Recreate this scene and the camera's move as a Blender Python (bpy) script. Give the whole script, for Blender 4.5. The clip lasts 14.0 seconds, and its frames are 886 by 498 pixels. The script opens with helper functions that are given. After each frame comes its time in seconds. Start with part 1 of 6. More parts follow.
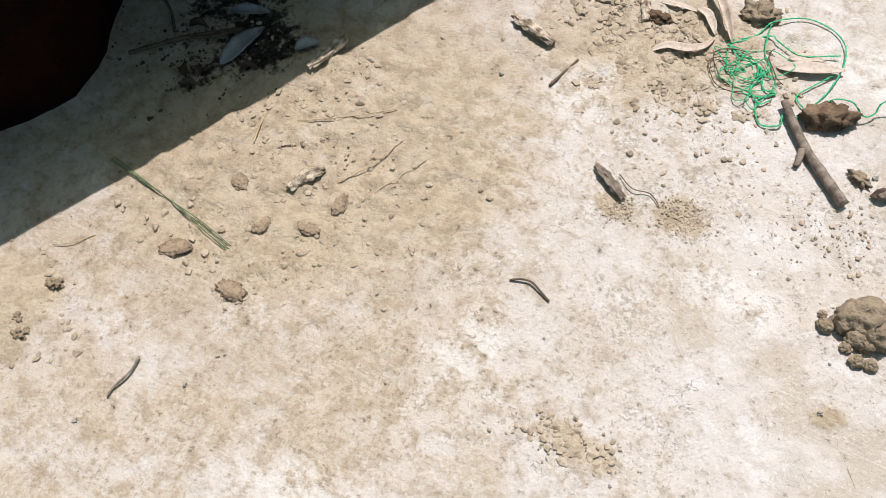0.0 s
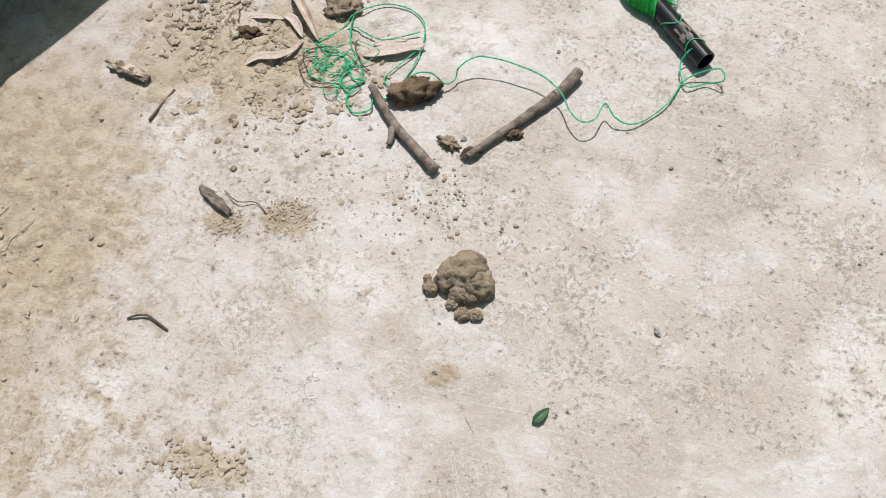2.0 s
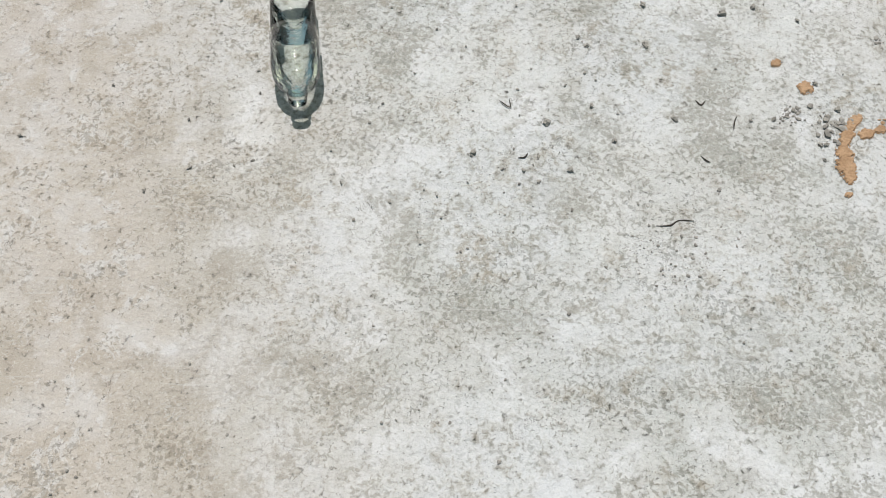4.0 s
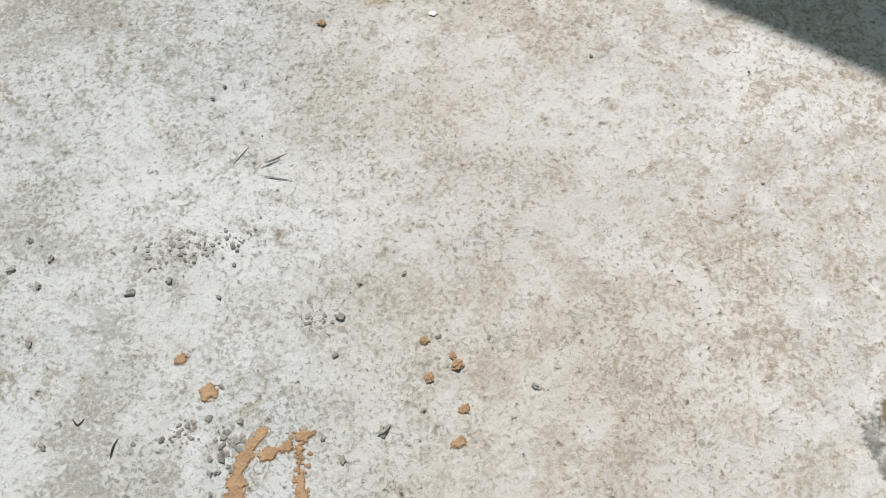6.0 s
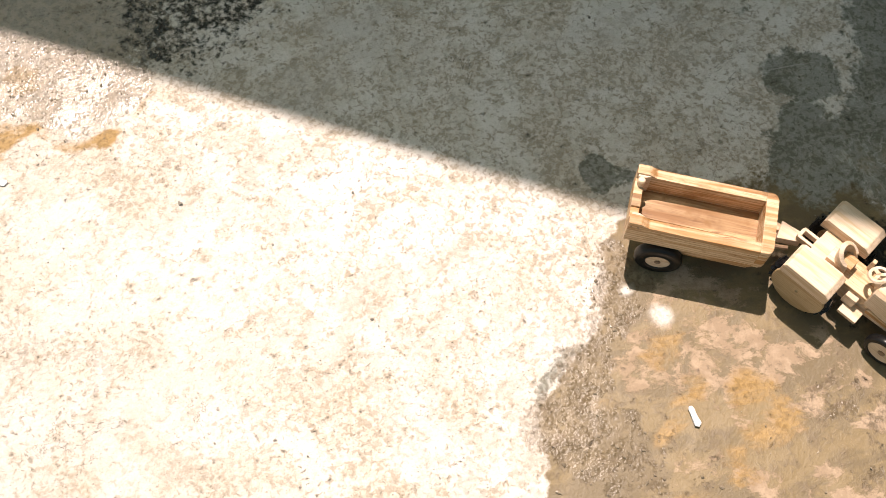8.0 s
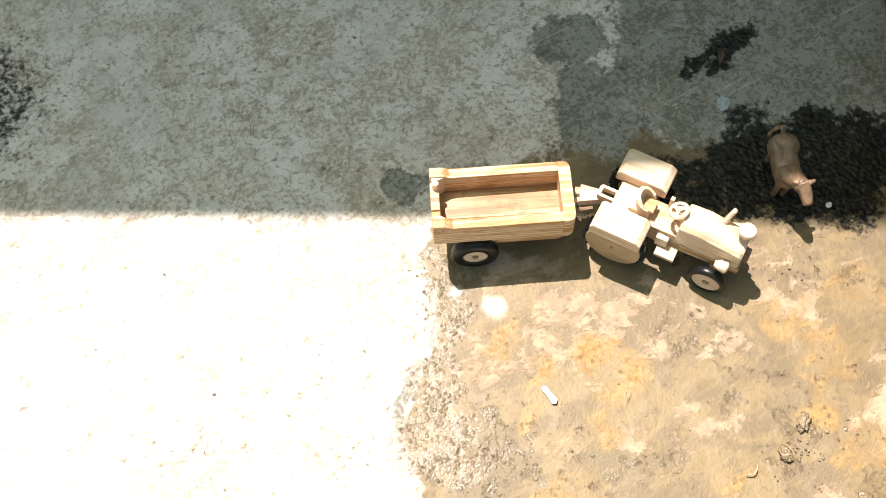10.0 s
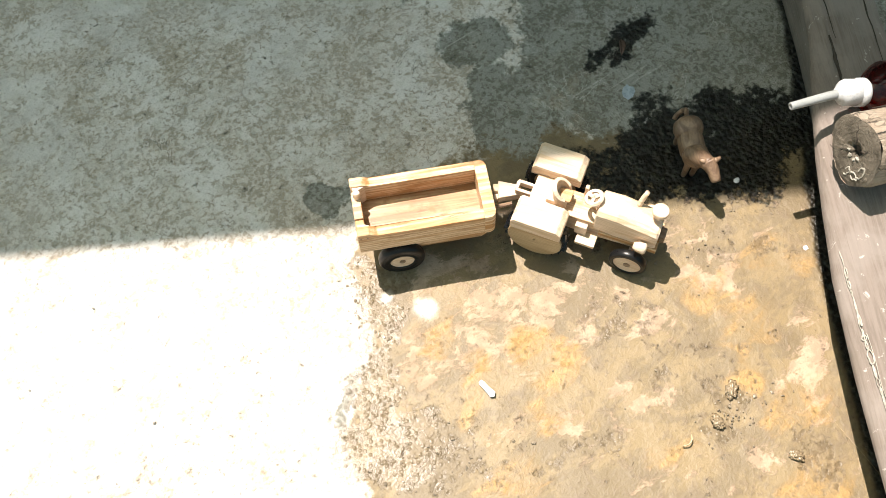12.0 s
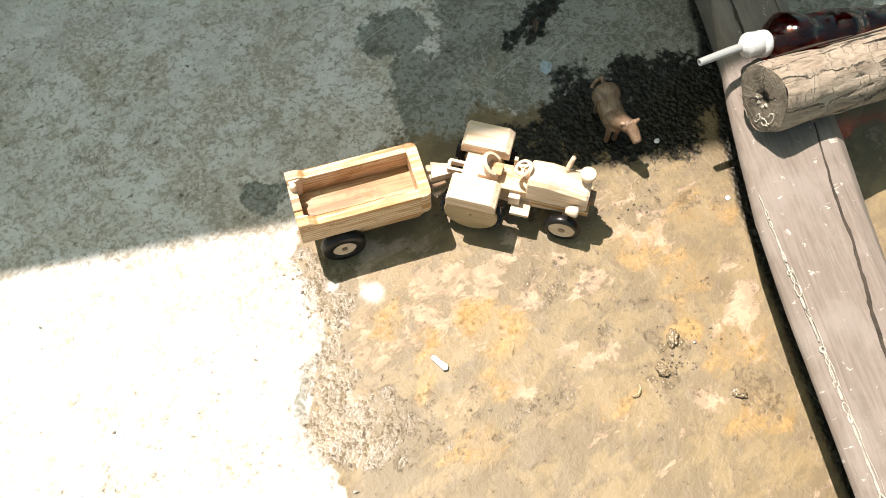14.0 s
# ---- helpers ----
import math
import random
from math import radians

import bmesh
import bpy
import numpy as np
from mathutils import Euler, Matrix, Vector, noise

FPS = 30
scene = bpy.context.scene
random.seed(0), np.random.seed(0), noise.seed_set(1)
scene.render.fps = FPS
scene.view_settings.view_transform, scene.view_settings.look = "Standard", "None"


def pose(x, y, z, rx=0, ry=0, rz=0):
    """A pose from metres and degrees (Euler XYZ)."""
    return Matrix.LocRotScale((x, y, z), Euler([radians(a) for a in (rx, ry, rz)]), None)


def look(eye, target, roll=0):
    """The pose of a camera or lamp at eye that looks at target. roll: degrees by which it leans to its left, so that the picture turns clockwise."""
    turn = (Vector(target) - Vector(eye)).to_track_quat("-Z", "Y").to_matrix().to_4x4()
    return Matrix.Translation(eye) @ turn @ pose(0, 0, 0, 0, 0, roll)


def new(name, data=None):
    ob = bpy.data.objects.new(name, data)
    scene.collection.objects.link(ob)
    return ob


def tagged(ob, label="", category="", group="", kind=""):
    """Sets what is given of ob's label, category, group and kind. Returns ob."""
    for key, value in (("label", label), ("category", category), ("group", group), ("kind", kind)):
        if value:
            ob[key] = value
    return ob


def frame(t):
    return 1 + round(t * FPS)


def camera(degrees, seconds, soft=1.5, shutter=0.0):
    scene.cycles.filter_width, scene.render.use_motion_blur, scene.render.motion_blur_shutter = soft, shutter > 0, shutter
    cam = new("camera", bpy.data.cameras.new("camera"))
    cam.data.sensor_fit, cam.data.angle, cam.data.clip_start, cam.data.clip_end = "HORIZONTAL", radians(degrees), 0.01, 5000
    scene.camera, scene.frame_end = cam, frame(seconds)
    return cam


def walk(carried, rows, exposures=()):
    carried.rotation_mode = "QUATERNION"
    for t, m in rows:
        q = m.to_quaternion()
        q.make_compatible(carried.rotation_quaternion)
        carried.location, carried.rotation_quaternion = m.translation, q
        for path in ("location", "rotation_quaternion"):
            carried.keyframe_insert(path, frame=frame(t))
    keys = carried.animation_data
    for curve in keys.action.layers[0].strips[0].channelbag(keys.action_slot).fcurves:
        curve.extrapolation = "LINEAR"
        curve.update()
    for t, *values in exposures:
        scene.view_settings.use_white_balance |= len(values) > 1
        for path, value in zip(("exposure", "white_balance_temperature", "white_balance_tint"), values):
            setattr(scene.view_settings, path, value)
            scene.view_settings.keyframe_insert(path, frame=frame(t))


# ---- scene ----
cam = camera(49.0, 14.0, soft=0.8)


PATH = [
    (0, (0.289, -1.633, 1.159), (-0.247, -0.882, -0.615), -7.3),
    (0.5, (0.33, -1.611, 1.151), (-0.143, -0.816, -0.622), -9.9),
    (1, (0.44, -1.586, 1.15), (0.024, -0.764, -0.625), -8.4),
    (1.5, (0.553, -1.561, 1.142), (0.165, -0.703, -0.622), -9.6),
    (2, (0.642, -1.534, 1.137), (0.301, -0.642, -0.62), -8.1),
    (2.5, (0.735, -1.452, 1.131), (0.51, -0.523, -0.626), -3.7),
    (3, (0.913, -1.359, 1.124), (0.795, -0.403, -0.629), -1.4),
    (3.2, (1.018, -1.313, 1.136), (0.97, -0.362, -0.623), 0.3),
    (5.3, (1.918, -0.811, 1.164), (1.922, 0.027, -0.652), 1.2),
    (5.5, (1.985, -0.763, 1.164), (1.996, 0.064, -0.657), 1.4),
    (6, (2.201, -0.573, 1.166), (2.232, 0.219, -0.67), 0.3),
    (6.5, (2.387, -0.487, 1.144), (2.464, 0.336, -0.677), 1.1),
    (7, (2.558, -0.446, 1.131), (2.696, 0.379, -0.685), 3.1),
    (7.5, (2.621, -0.418, 1.127), (2.778, 0.385, -0.698), 1.4),
    (8, (2.653, -0.412, 1.124), (2.828, 0.393, -0.699), -0.5),
    (8.5, (2.694, -0.429, 1.115), (2.969, 0.361, -0.701), -0.9),
    (9, (2.748, -0.434, 1.118), (3.075, 0.336, -0.698), -5.2),
    (11.3, (2.774, -0.451, 1.123), (3.19, 0.308, -0.68), -3.2),
    (11.5, (2.775, -0.454, 1.126), (3.206, 0.293, -0.678), -3.0),
    (12, (2.769, -0.464, 1.134), (3.246, 0.26, -0.668), -3.0),
    (12.5, (2.757, -0.471, 1.143), (3.27, 0.247, -0.652), -2.5),
    (13, (2.739, -0.478, 1.14), (3.291, 0.229, -0.648), -1.5),
    (13.5, (2.741, -0.488, 1.141), (3.309, 0.196, -0.651), -1.2),
    (14, (2.734, -0.498, 1.145), (3.326, 0.158, -0.649), -1.0),
]
walk(cam, [(t, look(eye, aim, roll)) for t, eye, aim, roll in PATH],
     ((0.0, 0.30, 5900, 16), (1.5, 0.16, 5850, 15), (3.0, -0.02, 5700, 13), (5.5, -0.18, 5800, 9), (6.0, -0.13, 5780, 10), (6.5, -0.05, 6200, 15), (7.0, 0.17, 6450, 17), (7.5, 0.40, 6650, 19), (8.0, 0.66, 6850, 20), (8.5, 0.95, 7000, 21), (9.0, 1.14, 6850, 18), (12.0, 1.26, 6450, 12), (14.0, 1.22, 6450, 12)))

# ---- light ----
SUN_WAY = Vector((-0.06, 0.40, 1.0)).normalized()
sun_data = bpy.data.lights.new("sun", "SUN")
sun_data.energy, sun_data.angle, sun_data.color = 4.2, radians(0.55), (1.0, 0.91, 0.81)
sun = new("sun", sun_data)
sun.matrix_world = look(SUN_WAY * 12, (0, 0, 0))

world = bpy.data.worlds.new("sky")
scene.world = world
world.use_nodes = True
wt = world.node_tree
sky = wt.nodes.new("ShaderNodeTexSky")
sky.sky_type, sky.sun_disc = "NISHITA", False
sky.dust_density, sky.ozone_density, sky.air_density = 2.5, 1.0, 1.0
sky.sun_elevation, sky.sun_rotation = radians(68), radians(-8.5)
haze = wt.nodes.new("ShaderNodeMix")
haze.data_type, haze.blend_type = "RGBA", "MULTIPLY"
haze.inputs["Factor"].default_value = 1.0
haze.inputs[7].default_value = (0.91, 1.0, 0.70, 1)
wt.links.new(sky.outputs[0], haze.inputs[6])
wt.links.new(haze.outputs[2], wt.nodes["Background"].inputs[0])
wt.nodes["Background"].inputs[1].default_value = 0.089


# ---- building helpers ----
def thing(name, label, category, m=None, group="", kind=""):
    """A top-level empty at the base of a thing."""
    ob = new(name)
    ob.empty_display_size = 0.02
    if m is not None:
        ob.matrix_basis = m
    return tagged(ob, label, category, group, kind)


def mesh_of(name, bm, material, smooth=False):
    bmesh.ops.recalc_face_normals(bm, faces=bm.faces)
    me = bpy.data.meshes.new(name)
    bm.to_mesh(me)
    bm.free()
    me.materials.append(material)
    if smooth:
        me.polygons.foreach_set("use_smooth", [True] * len(me.polygons))
    return me


def part(name, bm, material, parent, label="", smooth=False):
    ob = new(name, mesh_of(name, bm, material, smooth))
    ob.parent = parent
    return tagged(ob, label)


def solo(name, bm, material, label, category, m=None, smooth=False, group="", kind=""):
    """A top-level thing of one mesh."""
    ob = new(name, mesh_of(name, bm, material, smooth))
    if m is not None:
        ob.matrix_basis = m
    return tagged(ob, label, category, group, kind)


def box(bm, x, y, z, sx, sy, sz, bevel=0.0, m=None, segments=2):
    made = bmesh.ops.create_cube(bm, size=1.0)["verts"]
    for v in made:
        v.co = Vector((v.co.x * sx, v.co.y * sy, v.co.z * sz))
    if bevel:
        edges = list({e for v in made for e in v.link_edges})
        made = list({v for f in bmesh.ops.bevel(bm, geom=edges, offset=bevel, segments=segments, affect="EDGES", profile=0.6)["faces"] for v in f.verts} | {v for v in made if v.is_valid})
    place = Matrix.Translation((x, y, z)) @ (m or Matrix())
    bmesh.ops.transform(bm, matrix=place, verts=made)
    return made


def prism(bm, outline, lo, hi, axis="y", bevel=0.0):
    """An outline of (a, b) pairs pushed from lo to hi along an axis."""
    def at(a, b, c):
        return {"y": (a, c, b), "x": (c, a, b), "z": (a, b, c)}[axis]
    one = [bm.verts.new(at(a, b, lo)) for a, b in outline]
    two = [bm.verts.new(at(a, b, hi)) for a, b in outline]
    n = len(one)
    faces = [bm.faces.new(one), bm.faces.new(two[::-1])]
    for i in range(n):
        faces.append(bm.faces.new((one[i], two[i], two[(i + 1) % n], one[(i + 1) % n])))
    if bevel:
        edges = list({e for f in faces for e in f.edges})
        bmesh.ops.bevel(bm, geom=edges, offset=bevel, segments=2, affect="EDGES", profile=0.6)


def lathe(bm, profile, m=None, steps=28):
    """A profile of (radius, height) turned round z."""
    rings, m = [], m or Matrix()
    for r, h in profile:
        if r < 1e-6:
            rings.append([bm.verts.new(m @ Vector((0, 0, h)))])
        else:
            rings.append([bm.verts.new(m @ Vector((r * math.cos(2 * math.pi * i / steps), r * math.sin(2 * math.pi * i / steps), h))) for i in range(steps)])
    for a, b in zip(rings, rings[1:]):
        for i in range(steps):
            j = (i + 1) % steps
            if len(a) == 1 and len(b) == 1:
                continue
            if len(a) == 1:
                bm.faces.new((a[0], b[i], b[j]))
            elif len(b) == 1:
                bm.faces.new((a[i], a[j], b[0]))
            else:
                bm.faces.new((a[i], a[j], b[j], b[i]))


def curve_points(points, step):
    """Points along a smooth line through the given ones."""
    pts = [Vector(p) for p in points]
    if len(pts) == 2:
        n = max(2, int((pts[1] - pts[0]).length / step))
        return [pts[0].lerp(pts[1], i / n) for i in range(n + 1)]
    out = []
    for i in range(len(pts) - 1):
        p0, p1, p2, p3 = pts[max(i - 1, 0)], pts[i], pts[i + 1], pts[min(i + 2, len(pts) - 1)]
        n = max(2, int((p2 - p1).length / step))
        for k in range(n):
            u = k / n
            out.append(0.5 * ((2 * p1) + (p2 - p0) * u + (2 * p0 - 5 * p1 + 4 * p2 - p3) * u * u + (3 * p1 - p0 - 3 * p2 + p3) * u ** 3))
    return out + [pts[-1]]


def tube(bm, points, radius, sides=8, step=0.006, rough=0.0, taper=None, flat=1.0, seed=0):
    """A round bar along a line; rough bends its skin, taper(u) scales its radius."""
    pts = curve_points(points, step)
    rings = []
    for i, p in enumerate(pts):
        way = (pts[min(i + 1, len(pts) - 1)] - pts[max(i - 1, 0)]).normalized()
        side = way.cross(Vector((0, 0, 1)))
        side = side.normalized() if side.length > 1e-4 else Vector((1, 0, 0))
        up = side.cross(way).normalized()
        r = radius * (taper(i / (len(pts) - 1)) if taper else 1)
        ring = []
        for k in range(sides):
            a = 2 * math.pi * k / sides
            w = 1 + rough * noise.noise(Vector((p.x * 90 + seed, p.y * 90 + 2 * math.cos(a), p.z * 90 + 2 * math.sin(a))))
            ring.append(bm.verts.new(p + (side * math.cos(a) + up * math.sin(a) * flat) * r * w))
        rings.append(ring)
    for a, b in zip(rings, rings[1:]):
        for k in range(sides):
            bm.faces.new((a[k], a[(k + 1) % sides], b[(k + 1) % sides], b[k]))
    bm.faces.new(rings[0][::-1])
    bm.faces.new(rings[-1])


def lump(bm, size, detail=3, rough=0.25, freq=2.2, seed=0, m=None, flatten=True):
    """An uneven clod; size is (x, y, z) half lengths, its base cut flat at z = 0."""
    made = bmesh.ops.create_icosphere(bm, subdivisions=detail, radius=1.0)["verts"]
    off = Vector((seed * 3.7, seed * 1.3, seed * 7.1))
    for v in made:
        n = v.co.normalized()
        d = 1 + rough * noise.noise(n * freq + off) + 0.45 * rough * noise.noise(n * freq * 2.7 + off) - 0.3 * rough * abs(noise.noise(n * freq * 4.5 + off))
        v.co = Vector((n.x * d * size[0], n.y * d * size[1], n.z * d * size[2]))
        if flatten and v.co.z < -0.45 * size[2]:
            v.co.z = -0.45 * size[2]
    bmesh.ops.transform(bm, matrix=(m or Matrix()) @ Matrix.Translation((0, 0, 0.42 * size[2] if flatten else 0)), verts=made)
    return made


# ---- node helpers ----
class Nodes:
    """Short writing for one material's nodes."""

    def __init__(self, name):
        self.mat = bpy.data.materials.new(name)
        self.mat.use_nodes = True
        self.tree = self.mat.node_tree
        self.tree.nodes.clear()
        self.out = self.tree.nodes.new("ShaderNodeOutputMaterial")

    def add(self, kind, *inputs, **settings):
        node = self.tree.nodes.new("ShaderNode" + kind)
        for key, value in settings.items():
            if key in node.inputs:
                self.put(node.inputs[key], value)
            elif key == "op":
                node.operation = value
            elif key == "mode":
                node.blend_type = value
            elif key == "dims":
                node.noise_dimensions = value
        for socket, value in zip(node.inputs, inputs):
            if value is not None:
                self.put(socket, value)
        return node

    def put(self, socket, value):
        if isinstance(value, bpy.types.NodeSocket):
            self.tree.links.new(value, socket)
        else:
            socket.default_value = value

    def math(self, op, a, b=0.0, clamp=False):
        node = self.add("Math", a, b, op=op)
        node.use_clamp = clamp
        return node.outputs[0]

    def mix(self, f, a, b, mode="MIX"):
        node = self.tree.nodes.new("ShaderNodeMix")
        node.data_type, node.blend_type = "RGBA", mode
        for name, value in (("Factor_Float", f), ("A_Color", a), ("B_Color", b)):
            socket = [s for s in node.inputs if s.identifier == name][0]
            if not isinstance(value, bpy.types.NodeSocket) and name != "Factor_Float":
                value = (*value[:3], 1)
            self.put(socket, value)
        return [s for s in node.outputs if s.identifier == "Result_Color"][0]

    def ramp(self, f, lo, hi):
        """0 at lo, 1 at hi, smooth between."""
        node = self.tree.nodes.new("ShaderNodeMapRange")
        node.interpolation_type = "SMOOTHSTEP"
        for socket, value in zip(node.inputs, (f, lo, hi, 0.0, 1.0)):
            self.put(socket, value)
        return node.outputs[0]

    def noise(self, where, scale, detail=3.0, rough=0.55, distort=0.0):
        node = self.tree.nodes.new("ShaderNodeTexNoise")
        self.put(node.inputs["Vector"], where)
        for key, value in (("Scale", scale), ("Detail", detail), ("Roughness", rough), ("Distortion", distort)):
            node.inputs[key].default_value = value
        return node.outputs[0]

    def coords(self, kind="Object", scale=None):
        node = self.tree.nodes.new("ShaderNodeTexCoord")
        if scale is None:
            return node.outputs[kind]
        mapping = self.tree.nodes.new("ShaderNodeMapping")
        self.tree.links.new(node.outputs[kind], mapping.inputs[0])
        mapping.inputs["Scale"].default_value = scale
        return mapping.outputs[0]

    def attribute(self, name):
        node = self.tree.nodes.new("ShaderNodeAttribute")
        node.attribute_name = name
        return node.outputs["Fac"]

    def bump(self, height, strength=0.4, distance=0.001, normal=None):
        node = self.tree.nodes.new("ShaderNodeBump")
        node.inputs["Strength"].default_value, node.inputs["Distance"].default_value = strength, distance
        self.put(node.inputs["Height"], height)
        if normal is not None:
            self.put(node.inputs["Normal"], normal)
        return node.outputs[0]

    def surface(self, colour, rough=0.7, normal=None, **more):
        node = self.tree.nodes.new("ShaderNodeBsdfPrincipled")
        if not isinstance(colour, bpy.types.NodeSocket):
            colour = (*colour[:3], 1)
        self.put(node.inputs["Base Color"], colour)
        self.put(node.inputs["Roughness"], rough)
        if normal is not None:
            self.put(node.inputs["Normal"], normal)
        for key, value in more.items():
            self.put(node.inputs[key.replace("_", " ")], value)
        self.tree.links.new(node.outputs[0], self.out.inputs[0])
        return self.mat


# ---- materials ----
def wood(name, light, dark, grain=(18, 240, 240), rough=0.55, knots=0.0, coat=0.0, rings=0.35, stain=0.35):
    """Sawn wood: growth lines along x, soft bands, stains, and knots where wanted."""
    n = Nodes(name)
    rand = n.add("ObjectInfo").outputs["Random"]
    where = n.add("VectorMath", n.coords("Object"), n.add("CombineXYZ", n.math("MULTIPLY", rand, 3.1), rand, n.math("MULTIPLY", rand, 1.7)).outputs[0], op="ADD").outputs[0]
    mapping = n.add("Mapping", where)
    mapping.inputs["Scale"].default_value = grain
    fine = n.noise(mapping.outputs[0], 4.0, 4.0, 0.6, 0.3)
    wide = n.noise(mapping.outputs[0], 0.7, 3.0, 0.55, 0.6)
    blotch, smear = n.noise(where, 30.0, 4.0, 0.6), n.noise(n.add("Mapping", where, None, None, (14, 60, 60)).outputs[0], 1.0, 5.0, 0.65, 0.8)
    waves = n.add("TexWave", mapping.outputs[0], Scale=0.42, Distortion=5.0, Detail=2.0)
    waves.wave_type, waves.bands_direction = "BANDS", "Z"
    colour = n.mix(n.ramp(wide, 0.40, 0.66), light, dark)
    colour = n.mix(n.math("MULTIPLY", n.ramp(waves.outputs["Fac"], 0.55, 0.95), rings * 0.8), colour, [c * 0.80 for c in dark])
    colour = n.mix(n.math("MULTIPLY", n.ramp(fine, 0.5, 0.72), rings), colour, [c * 0.62 for c in dark])
    colour = n.mix(n.math("MULTIPLY", n.ramp(blotch, 0.52, 0.74), stain), colour, [c * 0.72 for c in dark])
    colour = n.mix(n.math("MULTIPLY", n.ramp(smear, 0.56, 0.72), stain * 1.2), colour, (dark[0] * 0.60, dark[1] * 0.48, dark[2] * 0.40))
    if knots:
        cells = n.add("TexVoronoi", n.add("VectorMath", where, n.math("MULTIPLY", blotch, 0.02), op="ADD").outputs[0], Scale=46.0).outputs["Distance"]
        colour = n.mix(n.math("MULTIPLY", n.math("MULTIPLY", n.ramp(cells, 0.40, 0.10), n.ramp(blotch, 0.40, 0.58)), knots), colour, (0.26, 0.125, 0.04))
    height = n.math("ADD", n.math("MULTIPLY", fine, 0.7), n.math("ADD", wide, n.math("MULTIPLY", waves.outputs["Fac"], 0.25)))
    return n.surface(colour, n.math("ADD", rough - 0.08, n.math("MULTIPLY", fine, 0.16)), n.bump(height, 0.35, 0.0006), Coat_Weight=coat, Coat_Roughness=0.18)


M_PINE = wood("pale_pine", (0.74, 0.585, 0.45), (0.62, 0.445, 0.285), grain=(14, 200, 200), rings=0.30, stain=0.18)
M_BOARD = wood("trailer_pine", (0.70, 0.515, 0.335), (0.46, 0.225, 0.075), grain=(9, 150, 150), rings=0.65, stain=0.75)
M_FLOOR = wood("varnished_pine", (0.60, 0.42, 0.235), (0.28, 0.125, 0.04), grain=(7, 110, 110), rough=0.34, knots=0.85, coat=0.6, rings=0.7, stain=0.5)
M_DISC = wood("wheel_disc_wood", (0.55, 0.40, 0.235), (0.46, 0.31, 0.165), grain=(14, 190, 190), rings=0.4, stain=0.25)
M_TOYBULL = wood("brown_carved_wood", (0.29, 0.190, 0.122), (0.16, 0.098, 0.062), grain=(40, 160, 160), rough=0.38, stain=0.6)


def plain(name, colour, rough=0.5, second=None, scale=60.0, bump=0.25, distance=0.0008, fine=300.0, **more):
    """A surface of two tones with a fine grain."""
    n = Nodes(name)
    where = n.coords("Object")
    big, small = n.noise(where, scale, 3.0), n.noise(where, fine, 3.0)
    second = second or [c * 0.7 for c in colour]
    tone = n.mix(n.ramp(big, 0.38, 0.66), colour, second)
    tone = n.mix(n.math("MULTIPLY", n.ramp(small, 0.48, 0.7), 0.4), tone, [c * 0.6 for c in second])
    return n.surface(tone, n.math("ADD", rough - 0.06, n.math("MULTIPLY", small, 0.12)), n.bump(n.math("ADD", big, small), bump, distance), **more)


M_RUBBER = plain("black_rubber", (0.008, 0.008, 0.009), 0.30, (0.014, 0.013, 0.012), 90, 0.3, 0.0005, Specular_IOR_Level=0.3)
M_CLAY = plain("dried_clay", (0.285, 0.224, 0.150), 0.92, (0.20, 0.153, 0.10), 38, 0.8, 0.0035, 240)
M_CLOD = plain("dark_earth_clod", (0.14, 0.09, 0.05), 0.92, (0.06, 0.035, 0.02), 40, 0.9, 0.003, 240)
M_FLAKE = plain("orange_mud", (0.43, 0.275, 0.155), 0.9, (0.35, 0.215, 0.115), 60, 0.6, 0.0015, 320)
M_SOILFLAKE = plain("soil_flake", (0.31, 0.235, 0.155), 0.92, (0.20, 0.145, 0.095), 60, 0.8, 0.002, 240)
M_BARK = plain("grey_bark", (0.26, 0.21, 0.165), 0.85, (0.115, 0.088, 0.066), 70, 0.8, 0.0015, 420)
M_PALEBARK = plain("pale_bark", (0.55, 0.47, 0.36), 0.85, (0.20, 0.15, 0.10), 80, 0.9, 0.0015, 420)
M_TWIG = plain("brown_twig", (0.13, 0.092, 0.062), 0.8, (0.07, 0.05, 0.034), 90)
M_STRAW = plain("straw", (0.50, 0.40, 0.25), 0.7, (0.40, 0.30, 0.17), 90)
M_STEM = plain("green_stem", (0.10, 0.16, 0.05), 0.6, (0.06, 0.10, 0.035), 90)
M_DRYLEAF = plain("dry_leaf", (0.53, 0.45, 0.375), 0.75, (0.42, 0.335, 0.265), 50, 0.4, 0.0006, 200)
M_DARKLEAF = plain("rotten_leaf", (0.09, 0.055, 0.04), 0.75, (0.05, 0.03, 0.02), 50)
M_GREYLEAF = plain("grey_leaf", (0.30, 0.32, 0.33), 0.6, (0.20, 0.21, 0.22), 50)
M_GREENLEAF = plain("green_leaf", (0.055, 0.12, 0.045), 0.5, (0.04, 0.09, 0.035), 60)
M_CHIP = plain("white_plastic_scrap", (0.85, 0.85, 0.86), 0.4, (0.75, 0.75, 0.78), 60)
M_PIPE = plain("black_plastic_pipe", (0.008, 0.009, 0.011), 0.25, (0.014, 0.014, 0.016), 40, 0.15, 0.0004, Specular_IOR_Level=0.35)
M_DUSTCAP = plain("cement_crust", (0.24, 0.21, 0.17), 0.9, (0.12, 0.11, 0.095), 80, 0.8, 0.001)
M_YARN = plain("green_twine", (0.02, 0.46, 0.045), 0.55, (0.012, 0.34, 0.03), 120, 0.5, 0.0006, 900)
M_YARN_PALE = plain("faded_green_twine", (0.05, 0.46, 0.21), 0.6, (0.025, 0.33, 0.13), 120, 0.5, 0.0006, 900)
